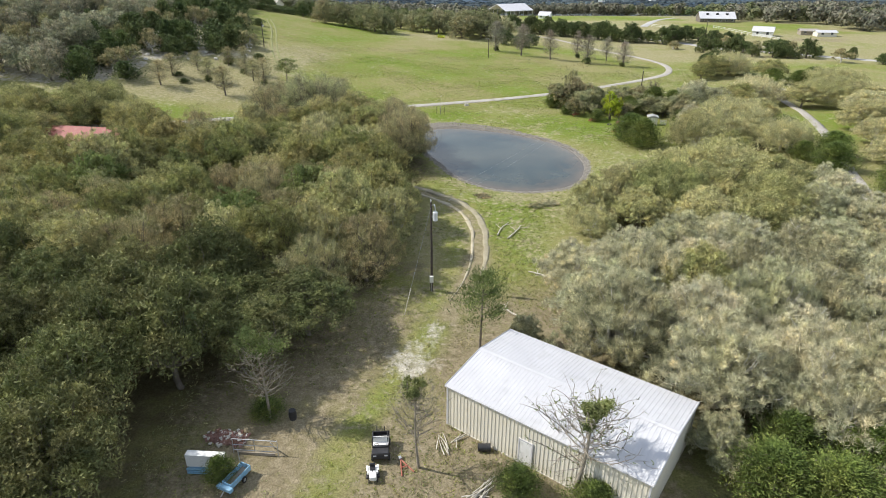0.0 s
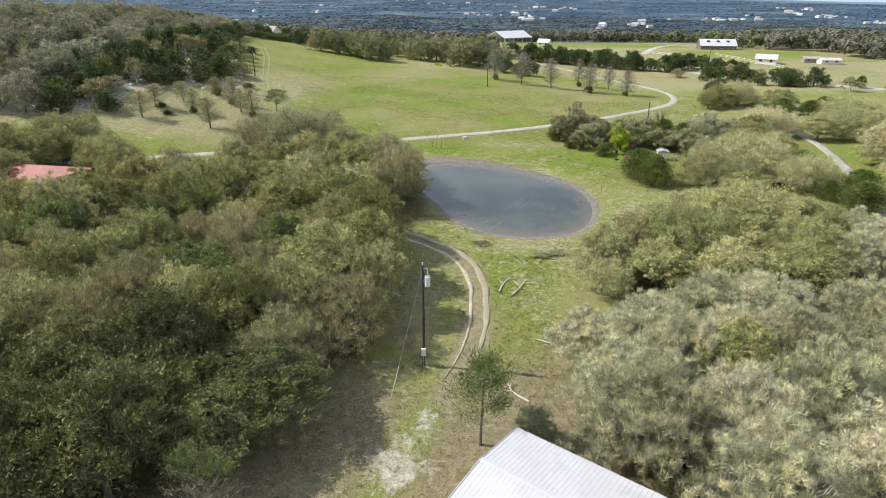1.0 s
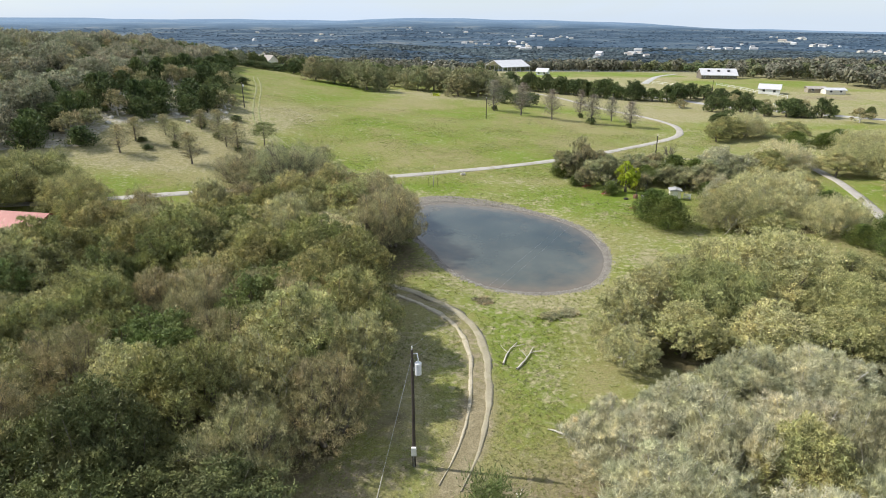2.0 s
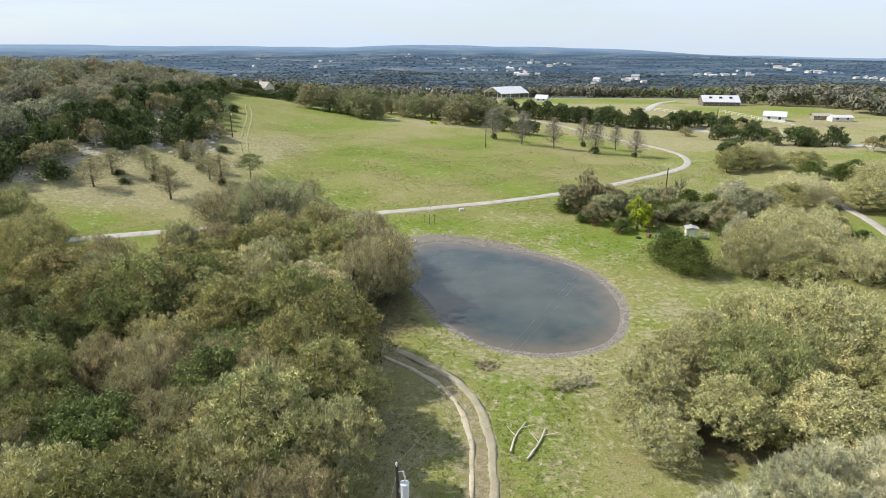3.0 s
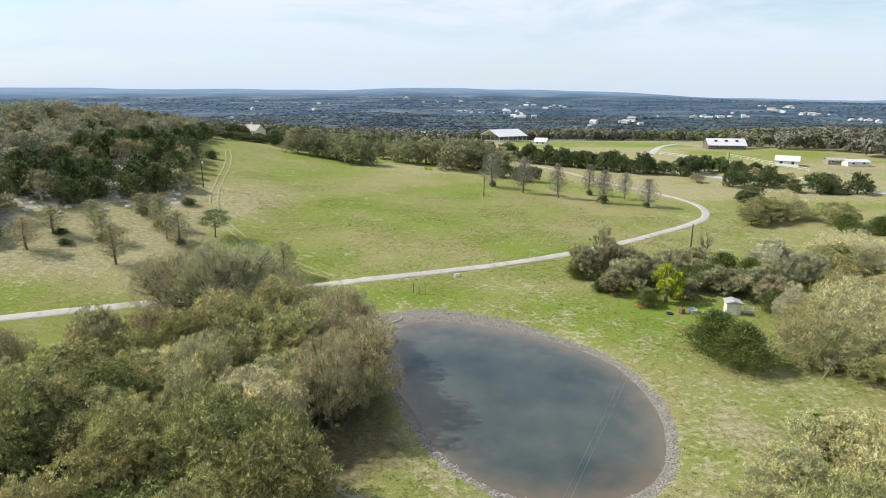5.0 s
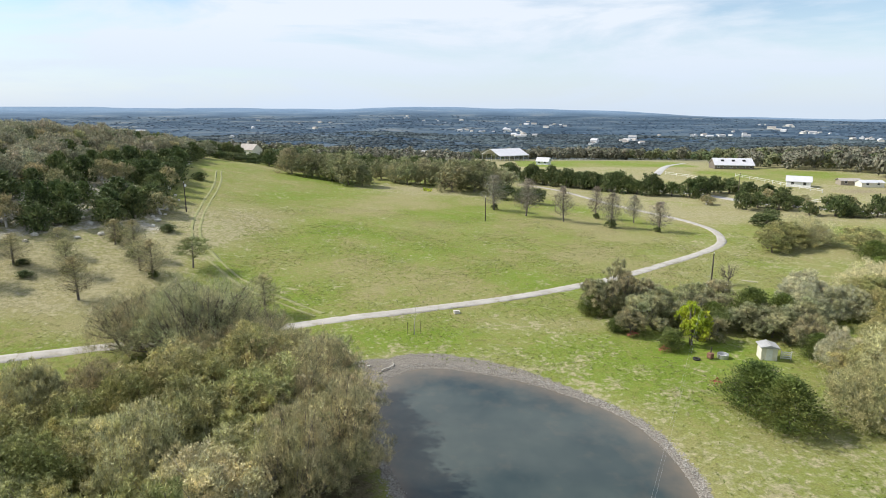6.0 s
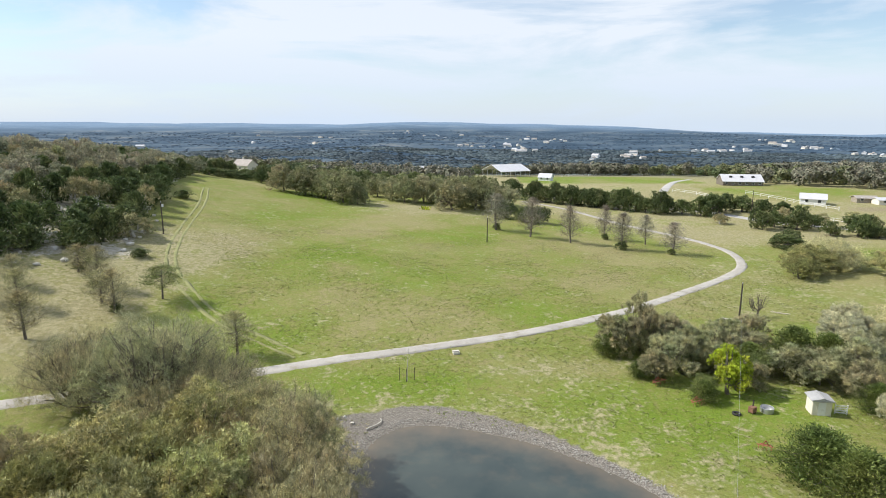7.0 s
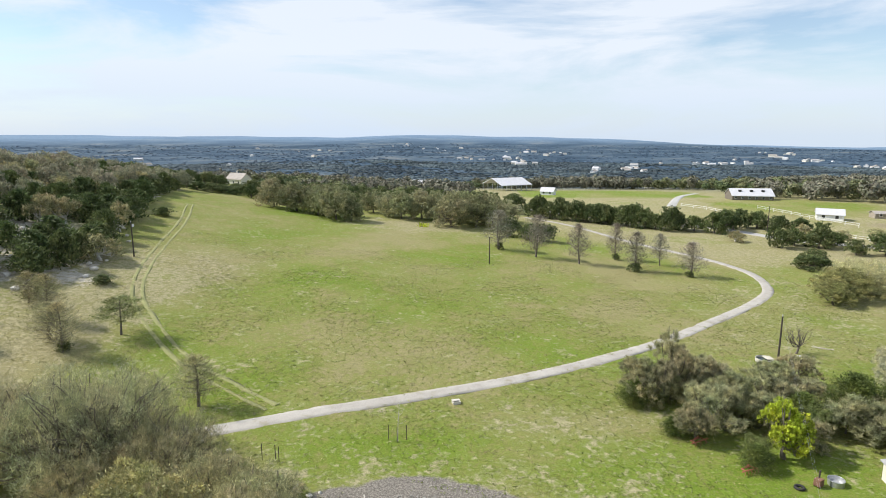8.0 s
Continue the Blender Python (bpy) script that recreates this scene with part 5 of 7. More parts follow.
def tufted_sapling(seed, height, reach, tuft):
    """An open sapling: a thin stem, bare limbs that fork into fine twigs, and one loose green tuft at its top."""
    rng = np.random.default_rng(seed)
    top = np.array([rng.normal(0, 0.15), rng.normal(0, 0.15), height * 0.9])
    stem = bent((0, 0, -0.2), top, rng, 0.03, 9)
    tubes = [tube(stem, np.linspace(0.11, 0.03, 9), 6)]
    for k in range(34):
        f = 0.34 + 0.58 * (k + rng.uniform(0, 1)) / 34
        a = stem[0] + (stem[-1] - stem[0]) * f
        ang = k * 2.399 + rng.uniform(-0.4, 0.4)
        ln = reach * (1.25 - f) * rng.uniform(0.7, 1.2)
        b = a + (math.cos(ang) * ln, math.sin(ang) * ln, ln * rng.uniform(0.45, 1.05))
        limb = bent(a, b, rng, 0.1, 6)
        tubes.append(tube(limb, np.linspace(0.026, 0.011, 6), 4))
        for m in range(10):
            c = limb[rng.integers(1, 6)]
            e = c + (unit(rng.normal(0, 1, (1, 3)))[0] * 0.8 + (math.cos(ang) * 0.5, math.sin(ang) * 0.5, 0.6)) * reach * rng.uniform(0.15, 0.36)
            tubes.append(tube(bent(c, e, rng, 0.14, 4), np.linspace(0.014, 0.007, 4), 3))
    n = 3000
    hearts = top + rng.normal(0, 1, (9, 3)) * (0.42 * tuft, 0.42 * tuft, 0.5 * tuft)
    p = hearts[rng.integers(0, 9, n)] + rng.normal(0, 1, (n, 3)) * 0.2 * tuft
    tips = np.array([t[0][-1] for t in tubes[1:]])
    strewn = rng.uniform(0, 1, n) < 0.13
    p = np.where(strewn[:, None], tips[rng.integers(0, len(tips), n)] + rng.normal(0, 0.06, (n, 3)), p)
    along = unit(rng.normal(0, 1, p.shape) + (0, 0, 0.6))
    across = unit(np.cross(along, rng.normal(0, 1, p.shape)))
    ln = 0.085 * rng.uniform(0.6, 1.4, n)
    return grown(tubes), blades(p, along, across, ln, ln * 0.3)


SAPLING = Kind("yard_sapling", lambda k: tufted_sapling(280 + k, 6.0, 2.2, (1.25, 0.6, 0.6)[k]), 3, WOOD, PINE_LEAF, 6.0, 2.2, "thin half-bare sapling with a green tuft in the barn yard")
for x, y, h, r in ((-13.5, 36.0, 7.6, 2.6), (-1.7, 31.0, 8.0, 2.2), (8.7, 28.8, 8.1, 3.8)):
    SAPLING.plant(x, y, h, r)
for x, y, h, r in ((-13.8, 36.3, 1.5, 1.4), (5.0, 28.6, 2.4, 1.6), (9.6, 27.2, 2.4, 1.9), (21.5, 28.5, 4.4, 2.8), (25.5, 27.0, 4.6, 3.0), (29, 30, 4.6, 3.0), (20, 24, 3.5, 2.6), (24.5, 32, 4.0, 2.6)):
    CEDAR.plant(x, y, h, r, label="green bushy cedar in the barn yard")
for x, y, h, r in ((19.6, 31.6, 4.2, 2.6), (7.5, 45.8, 3.4, 1.9)):
    BARE.plant(x, y, h, r, label="leafless pale shrub beside the barn")

# yards of the far buildings, kept free of trees: x, y, reach
FAR_YARDS = [(-121.9, 458.3, 9), (52.6, 496.5, 30), (-7.2, 478.0, 22), (68.3, 424.9, 9), (-651.3, 1331.6, 16), (166.7, 388.2, 15), (158.1, 310.3, 12), (182.7, 314.7, 9), (187.7, 308.6, 9)]
ico = bmesh.new()
bmesh.ops.create_icosphere(ico, subdivisions=1, radius=1.0)
ico_v = np.array([v.co[:] for v in ico.verts])
ico_f = np.array([[v.index for v in f.verts] for f in ico.faces])
ico.free()
# woods beyond the meadow and in the valley, too many to count
def woodland(name, x, y, size, tall, per_tree, blade, material, label, seed):
    """Many far trees in one mesh: every one a ragged dome of leaf sprays."""
    rng = np.random.default_rng(seed)
    n = len(x) * per_tree
    lobes = unit(rng.normal(0, 1, (len(x), 6, 3)) + (0, 0, 0.5)) * rng.uniform(0.45, 0.8, (len(x), 6, 1))
    own = np.repeat(np.arange(len(x)), per_tree)
    cen = lobes[own, rng.integers(0, 6, n)]
    d = unit(rng.normal(0, 1, (n, 3)) + (0, 0, 0.5))
    s = size[own]
    p = (cen + d * 0.48 * rng.uniform(0.7, 1.1, (n, 1))) * s[:, None] * (1, 1, tall)
    p[:, 2] = np.maximum(p[:, 2] + 0.8 * tall * s, 0.15 * s * rng.uniform(0.3, 1, n))
    p += np.stack([x[own], y[own], land(x, y)[own]], -1)
    face = unit(d + rng.normal(0, 0.3, d.shape))
    along = unit(np.cross(face, rng.normal(0, 1, d.shape)))
    ln = blade * s * rng.uniform(0.6, 1.4, n)
    v = blades(p, along, unit(np.cross(face, along)), ln, ln * 0.7)[0]
    tagged(new(name, mesh_from(name, v, np.arange(len(v)).reshape(-1, 3), material)), label, "woodland", kind="stuff")


rng = np.random.default_rng(77)
OPEN_LAND = PASTURES + [[(28, 352), (115, 358), (188, 400), (182, 520), (70, 545), (40, 480)], [(16, 318), (50, 318), (84, 512), (26, 512)], [(20, 318), (330, 250), (330, 314), (200, 326), (168, 372), (60, 400)], [(-38, 440), (24, 440), (30, 500), (-30, 470)], [(-90, 345), (-74, 345), (-110, 462), (-134, 462)]]


def wooded(x, y):
    """Where trees stand: not in pastures, glades or yards."""
    ok = np.ones(len(x), bool)
    for poly in OPEN_LAND:
        ok &= ~inside(poly, x, y)
    for bx, by, br in FAR_YARDS:
        ok &= ((x - bx) ** 2 + (y - by) ** 2 > br ** 2) & ~((np.abs(x - bx) < br * 0.9) & (y < by) & (y > by - 45))
    return ok


# the near woods, a cell of a loose grid for each tree
cx, cy = np.meshgrid(np.arange(-260, 420, 8.2), np.arange(322, 600, 8.2))
cx, cy = cx.ravel() + rng.uniform(-3.2, 3.2, cx.size), cy.ravel() + rng.uniform(-3.2, 3.2, cy.size)
glade = np.sin(cx * 0.021 + 2 * np.sin(cy * 0.013)) * np.sin(cy * 0.024 + 1.3 * np.sin(cx * 0.017)) > 0.5
ok = wooded(cx, cy) & ~(glade & (rng.uniform(0, 1, cx.size) < 0.75)) & ~((np.abs(cx + 20) < 90) & (cy < 345))
cx, cy = cx[ok], cy[ok]
stand = np.sin(cx * 0.03 + 1.5 * np.sin(cy * 0.02)) + np.sin(cy * 0.035 + cx * 0.012) + 0.35 * rise(20, 160, cx) + rng.normal(0, 0.55, len(cx))
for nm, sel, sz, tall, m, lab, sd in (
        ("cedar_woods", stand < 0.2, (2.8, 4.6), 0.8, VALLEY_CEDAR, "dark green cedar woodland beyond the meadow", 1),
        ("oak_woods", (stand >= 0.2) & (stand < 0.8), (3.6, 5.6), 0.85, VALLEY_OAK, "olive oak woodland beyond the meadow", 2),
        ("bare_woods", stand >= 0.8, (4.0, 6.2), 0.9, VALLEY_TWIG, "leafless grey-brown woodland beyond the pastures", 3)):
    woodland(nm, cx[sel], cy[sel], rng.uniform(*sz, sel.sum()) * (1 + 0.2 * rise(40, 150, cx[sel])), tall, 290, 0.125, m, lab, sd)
# the valley: rounded crowns, one for each tree, flattened and tinted blue as haze
for nm, lo, hi, n_far, sz, m, lab in (("valley_woods", 620, 1500, 33000, (2.2, 5.6), HAZED_VALLEY, "dark woodland filling the valley, tinted blue as if by haze"),
                                      ("far_woods", 1400, 3300, 7000, (3.0, 7.0), HAZED_FAR_WOOD, "hazy blue woodland of the far valley")):
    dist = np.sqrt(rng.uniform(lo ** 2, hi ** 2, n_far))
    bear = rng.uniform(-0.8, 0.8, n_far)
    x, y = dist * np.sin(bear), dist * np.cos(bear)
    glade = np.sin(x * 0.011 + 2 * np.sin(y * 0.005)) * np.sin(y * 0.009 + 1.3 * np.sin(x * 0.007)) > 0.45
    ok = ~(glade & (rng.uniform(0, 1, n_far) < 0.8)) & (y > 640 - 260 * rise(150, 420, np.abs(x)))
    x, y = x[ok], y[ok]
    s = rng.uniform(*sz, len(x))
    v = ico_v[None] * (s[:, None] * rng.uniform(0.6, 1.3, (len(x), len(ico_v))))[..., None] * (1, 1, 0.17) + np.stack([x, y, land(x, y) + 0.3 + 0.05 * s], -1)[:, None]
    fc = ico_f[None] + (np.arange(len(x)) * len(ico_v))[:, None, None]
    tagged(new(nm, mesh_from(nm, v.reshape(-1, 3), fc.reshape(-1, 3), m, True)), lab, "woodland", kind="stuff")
for x, y, h, r in ((-70, 119, 9.4, 8.6), (-80, 113, 8.6, 7.4), (-60, 114, 7.6, 5.6)):
    BIG_OAK.plant(x, y, h, r, label="spreading yellow-green oak beside the ranch house")
for x, y in fill([(-92, 96), (-70, 108), (-66, 92), (-60, 84), (-78, 62), (-110, 70)], 7.5, 19):
    OAK.plant(x, y, pick.uniform(8, 10), pick.uniform(5, 6), group=G_WEST)
for x, y, h, r in ((-54, 90.5, 7.0, 4.6), (-62, 88.5, 7.4, 4.8), (-69.5, 92, 7.2, 4.6), (-50.5, 96.5, 7.0, 4.2)):
    OAK.plant(x, y, h, r, group=G_WEST)
for x, y in fill([(-130, 318), (-60, 305), (-20, 312), (34, 318), (40, 345), (-60, 350), (-140, 350)], 6.5, 22):
    low = 0.45 if abs(x + 82) < 11 else 1.0
    HEDGE.plant(x, y, pick.uniform(6, 8.5) * low, pick.uniform(3.5, 5), label="dark green cedar in the wood beyond the meadow", group="cedars beyond the meadow")

# ---- buildings ----


def prism(bm, pts, y0, y1):
    """A closed solid: the outline pts (x, z) drawn out from y0 to y1."""
    a = [bm.verts.new((x, y0, z)) for x, z in pts]
    b = [bm.verts.new((x, y1, z)) for x, z in pts]
    n = len(pts)
    bm.faces.new(a[::-1])
    bm.faces.new(b)
    for i in range(n):
        bm.faces.new((a[i], a[(i + 1) % n], b[(i + 1) % n], b[i]))
    bmesh.ops.recalc_face_normals(bm, faces=bm.faces)
    return bm


def gable_house(name, x, y, turn, width, length, eave, ridge, wall, roof, label, category="house", windows=3, door=True, chimney=False, z=None):
    """A house with a gable roof: length along its y, width along its x."""
    root = thing(name, x, y, turn, z=z, label=label, category=category)
    w, l = width / 2, length / 2
    part("wall", prism(bmesh.new(), [(-w, -1.0), (w, -1.0), (w, eave), (0, ridge), (-w, eave)], -l, l), wall, root)
    over = 0.45
    k = (ridge - eave) / w
    for s in (-1, 1):
        pts = [(0, ridge + 0.18), (0, ridge + 0.02), (s * (w + over), eave - k * over + 0.02), (s * (w + over), eave - k * over + 0.18)]
        part("roof", prism(bmesh.new(), pts, -l - over, l + over), roof, root)
    for s in (-1, 1):
        for i in range(windows):
            yy = -l + length * (i + 0.5) / windows
            if door and s == 1 and i == windows // 2:
                part("door", box(bmesh.new(), w - 0.02, w + 0.05, yy - 0.5, yy + 0.5, 0, 2.05), WOOD, root)
                continue
            pane = part("window", box(bmesh.new(), s * w - 0.03, s * w + 0.03, yy - 0.55, yy + 0.55, 0.95, 2.1), GLASS, root)
            bm = bmesh.new()
            for a, b, c, d in ((-0.65, -0.55, 0.85, 2.2), (0.55, 0.65, 0.85, 2.2), (-0.55, 0.55, 0.85, 0.95), (-0.55, 0.55, 2.1, 2.2)):
                box(bm, s * w - 0.05, s * w + 0.05, yy + a, yy + b, c, d)
            part("window_frame", bm, WHITE_PAINT, pane)
    if chimney:
        part("chimney", box(bmesh.new(), w * 0.3, w * 0.3 + 0.9, l * 0.4, l * 0.4 + 0.9, eave, ridge + 1.2, 0.03), LIMESTONE, root)
    return root


gable_house("ranch_house", -61.5, 98.5, 80, 11, 17, 3.0, 5.2, WOOD, RED_METAL, "low ranch house with a faded red metal roof among the oaks")
gable_house("stone_house", -121.9, 458.3, 62, 9, 13, 3.4, 6.8, CREAM_PAINT, TAN_ROOF, "cream house with a steep tan roof behind dark trees", chimney=True)
# walls take dark BARK to paint the shadow under the roof and open front
stable = gable_house("stable", 166.7, 388.2, 80, 13, 20, 2.4, 5.6, BARK, WHITE_METAL, "long stable with a white metal roof beside a pasture", "stable", windows=6)
for yy in (-5.6, 0.0, 5.6):
    part("roof_vent", box(bmesh.new(), -3.4, -2.2, yy - 0.7, yy + 0.7, 4.0, 5.1, 0.05), DARK, stable, "dark louvred roof vent")
gable_house("white_cottage", 158.1, 310.3, 60, 8, 9, 2.4, 4.2, WHITE_PAINT, WHITE_METAL, "small white cottage with a white metal roof", windows=2)
gable_house("hay_shed", 68.3, 424.9, 62, 5.5, 7.5, 2.2, 4.2, WHITE_PAINT, WHITE_METAL, "small white shed at the edge of the green pasture", "shed", windows=2)
gable_house("workshop", -7.2, 478.0, 80, 12, 26, 4.0, 6.5, WHITE_PAINT, WHITE_METAL, "long white workshop beside a pale yard", "workshop", windows=5)
gable_house("hill_house", -651.3, 1331.6, 60, 12, 24, 4, 7, WHITE_PAINT, WHITE_METAL, "white house on a far wooded hill", windows=3)
gable_house("farm_store", 182.7, 314.7, 80, 5, 8, 1.9, 2.7, WOOD, TAN_ROOF, "low brown farm store on bare ground", "shed", windows=2)
gable_house("farm_store", 187.7, 308.6, 85, 5, 9, 1.9, 2.7, CREAM_PAINT, WHITE_METAL, "low cream farm store on bare ground", "shed", windows=2)


def riding_arena(x, y):
    root = thing("riding_arena", x, y, -64, label="open-sided riding arena under a wide white metal roof", category="barn")
    w, l, eave, ridge = 13.0, 12.5, 4.6, 8.8
    for s in (-1, 1):
        part("roof", prism(bmesh.new(), [(0, ridge), (0, ridge - 0.3), (s * w, eave - 0.3), (s * w, eave)], -l, l), WHITE_METAL, root)
    for s in (-1, 1):
        for i in range(7):
            yy = -l + 0.6 + (2 * l - 1.2) * i / 6
            part("post", box(bmesh.new(), s * (w - 0.5) - 0.15, s * (w - 0.5) + 0.15, yy - 0.15, yy + 0.15, -0.6, eave - 0.2), STEEL, root)
    return root


riding_arena(52.6, 496.5)

# houses scattered through the valley
vr = random.Random(31)
far_wall, far_roof = bmesh.new(), bmesh.new()
prism(far_wall, [(-5, -2), (5, -2), (5, 4.2), (0, 7), (-5, 4.2)], -8, 8)
prism(far_roof, [(-5.6, 4.0), (0, 7.1), (5.6, 4.0), (5.6, 4.4), (0, 7.6), (-5.6, 4.4)], -8.5, 8.5)
walls, roofs = [], []
for src, store, mats in ((far_wall, walls, (WHITE_PAINT, CREAM_PAINT)), (far_roof, roofs, (WHITE_METAL, GREY_ROOF, TAN_ROOF))):
    for m in mats:
        me = bpy.data.meshes.new("house")
        src.to_mesh(me)
        me.materials.append(m)
        store.append(me)
    src.free()
VILLAGES = [(105, 1600, 3), (185, 1614, 7), (350, 2230, 9), (190, 1366, 5), (295, 1130, 4), (380, 1205, 4), (545, 1365, 5), (650, 1392, 8), (956, 1780, 5), (905, 1480, 6), (-175, 3020, 4), (40, 2720, 5), (835, 1205, 5), (1150, 2100, 6)]
spots = [(vx + vr.gauss(0, 0.022 * vy), vy + vr.gauss(0, 0.03 * vy)) for vx, vy, n in VILLAGES for _ in range(n)]
for k in range(20):
    bearing, d = vr.uniform(-0.7, 0.7), vr.uniform(1000, 3000)
    spots.append((d * math.sin(bearing), d * math.cos(bearing)))
for x, y in spots:
    s = vr.uniform(0.4, 0.95)
    root = thing("valley_house", x, y, vr.uniform(0, 180), scale=(s, s * vr.uniform(0.8, 1.5), s), label="small pale house in the distant wooded valley", category="house", group="houses in the valley")
    part("wall", vr.choice(walls), None, root)
    part("roof", vr.choice(roofs), None, root)


def rail_fence(name, pts, height, material, label, rails=3, step=3.0):
    """Posts and rails along a line in plan."""
    root = thing(name, *pts[0], label=label, category="fence")
    inv = root.matrix_world.inverted()
    line = []
    for (x0, y0), (x1, y1) in zip(pts, pts[1:]):
        n = max(1, round(math.hypot(x1 - x0, y1 - y0) / step))
        line += [(x0 + (x1 - x0) * i / n, y0 + (y1 - y0) * i / n) for i in range(n)]
    line.append(pts[-1])
    post_me = None
    tops = [inv @ Vector((x, y, zl(x, y))) for x, y in line]
    for p in tops:
        if post_me is None:
            post = part("post", box(bmesh.new(), -0.07, 0.07, -0.07, 0.07, -0.4, height + 0.1), material, root)
            post_me = post.data
        else:
            post = part("post", post_me, None, root)
        post.location = p
    for k in range(rails):
        h = height * (k + 1) / rails
        for p0, p1 in zip(tops, tops[1:]):
            part("rail", rod(bmesh.new(), p0 + Vector((0, 0, h)), p1 + Vector((0, 0, h)), 0.06, sides=4), material, root)
    return root


rail_fence("pasture_fence", [(116.3, 351.9), (122.4, 339.2), (125.4, 319.9)], 1.4, WHITE_PAINT, "white rail fence round a horse pasture", 2, 6)
rail_fence("pasture_fence", [(147.1, 343.1), (150.5, 323.0), (152.4, 307.4), (156.3, 290.9)], 1.4, WHITE_PAINT, "white rail fence beside the cottage", 2, 5)
rail_fence("pasture_fence", [(136.1, 270.1), (142.0, 259.0)], 1.3, WHITE_PAINT, "white rail fence along the lane", 2, 4)
rail_fence("pasture_fence", [(85.8, 487.5), (149.2, 546.9), (183.0, 520.1)], 1.4, WHITE_PAINT, "white rail fence behind the green pasture", 2, 9)

# ---- by the pond and the meadow ----


def garden_shed(x, y):
    root = thing("garden_shed", x, y, -12, scale=(0.85, 0.85, 0.82), label="small white wooden shed with a shallow grey roof", category="shed")
    wall = part("wall", box(bmesh.new(), -1.15, 1.15, -1.0, 1.0, -0.1, 2.15, 0.01), CREAM_PAINT, root)
    for i in range(11):
        xx = -1.05 + 0.21 * i
        part("batten", box(bmesh.new(), xx - 0.02, xx + 0.02, -1.02, -1.0, 0.0, 2.12), CREAM_PAINT, wall)
    bm = bmesh.new()
    prism(bm, [(-1.4, 2.14), (1.4, 2.14), (1.4, 2.24), (0, 2.62), (-1.4, 2.24)], -1.3, 1.3)
    roof = part("roof", bm, GREY_ROOF, root, "shallow weathered grey roof")
    part("ridge_cap", box(bmesh.new(), -0.1, 0.1, -1.31, 1.31, 2.6, 2.66), GREY_ROOF, roof)
    part("door", box(bmesh.new(), -0.45, 0.45, -1.05, -1.021, 0.05, 1.95), WHITE_PAINT, root)
    part("skid", box(bmesh.new(), -1.1, -0.95, -1.0, 1.0, -0.25, -0.05), WOOD, root)
    part("skid", box(bmesh.new(), 0.95, 1.1, -1.0, 1.0, -0.25, -0.05), WOOD, root)
    return root


garden_shed(45.7, 128.8)


def slat_gate(x, y):
    root = thing("slat_gate", x, y, -15, label="short white slatted gate beside the shed", category="gate")
    for s in (-0.6, 0.6):
        part("post", box(bmesh.new(), s - 0.05, s + 0.05, -0.05, 0.05, -0.2, 1.15, 0.01), WHITE_PAINT, root)
    for i in range(4):
        part("slat", box(bmesh.new(), -0.64, 0.64, -0.085, -0.055, 0.12 + 0.27 * i, 0.27 + 0.27 * i, 0.005), WHITE_PAINT, root)
    return root


slat_gate(48.0, 128.4)


def old_implement(x, y, turn, size, label, tines=5):
    """A rusty red farm implement: toolbar, frame and tines."""
    root = thing("farm_implement", x, y, turn, label=label, category="farm tool")
    s = size
    bm = bmesh.new()
    for a, b in (((-s, 0, 0.45), (s, 0, 0.5)), ((-s * 0.6, 0.5 * s, 0.4), (s * 0.6, 0.5 * s, 0.45)), ((-s * 0.6, 0, 0.45), (-s * 0.6, 0.5 * s, 0.42)), ((s * 0.6, 0, 0.48), (s * 0.6, 0.5 * s, 0.45))):
        rod(bm, a, b, 0.06, sides=6)
    part("toolbar", bm, RED_PAINT, root)
    part("hitch", rod(rod(bmesh.new(), (-0.3 * s, 0.5 * s, 0.42), (0, 0.2 * s, 0.95), 0.045), (0.3 * s, 0.5 * s, 0.45), (0, 0.2 * s, 0.95), 0.045), RED_PAINT, root)
    for i in range(tines):
        xx = -s + 2 * s * (i + 0.5) / tines
        part("tine", mesh_from("tine", *tube([(xx, 0, 0.47), (xx, -0.22, 0.32), (xx, -0.12, 0.0)], [0.035, 0.03, 0.02], 5), RED_PAINT), None, root)
    return root


old_implement(33.0, 130.6, 20, 1.0, "rusty red farm cultivator abandoned in grass by the thicket")
old_implement(35.5, 121.0, -35, 0.75, "rusty red farm tool beside the cedar bush", 4)
old_implement(30.5, 135.9, 25, 1.1, "rusty brown plough frame lying in tall grass", 3)
old_implement(29.5, 138.5, 60, 0.6, "small rusty farm tool in the grass", 3)


def stock_tank(x, y, r, h, label, tilt=0.0):
    root = thing("stock_tank", x, y, label=label, category="tank")
    bm = bmesh.new()
    prof = [(r * 0.98, 0.0), (r, h * 0.5), (r * 1.01, h), (r * 0.96, h), (r * 0.94, h * 0.25), (0.001, h * 0.22)]
    n = 24
    rings = [[bm.verts.new((pr * math.cos(2 * math.pi * i / n), pr * math.sin(2 * math.pi * i / n), pz)) for i in range(n)] for pr, pz in prof]
    for a, b in zip(rings, rings[1:]):
        for i in range(n):
            bm.faces.new((a[i], a[(i + 1) % n], b[(i + 1) % n], b[i]))
    part("basin", bm, STEEL if r < 1 else LIMESTONE, root)
    if r > 1:
        part("water_surface", rod(bmesh.new(), (0, 0, h * 0.6), (0, 0, h * 0.62), r * 0.93, sides=24), WATER, root)
        part("lid", box(bmesh.new(), 0.0, r * 0.95, -r * 0.6, r * 0.6, h + 0.005, h + 0.06, 0.02), PALE_WOOD, root, "pale board over half the trough")
    else:
        part("rim", mesh_from("rim", *tube([(r * 1.01 * math.cos(a), r * 1.01 * math.sin(a), h) for a in np.linspace(0, 2 * math.pi, 25)], np.full(25, 0.025), 5), STEEL, True), None, root)
    return root


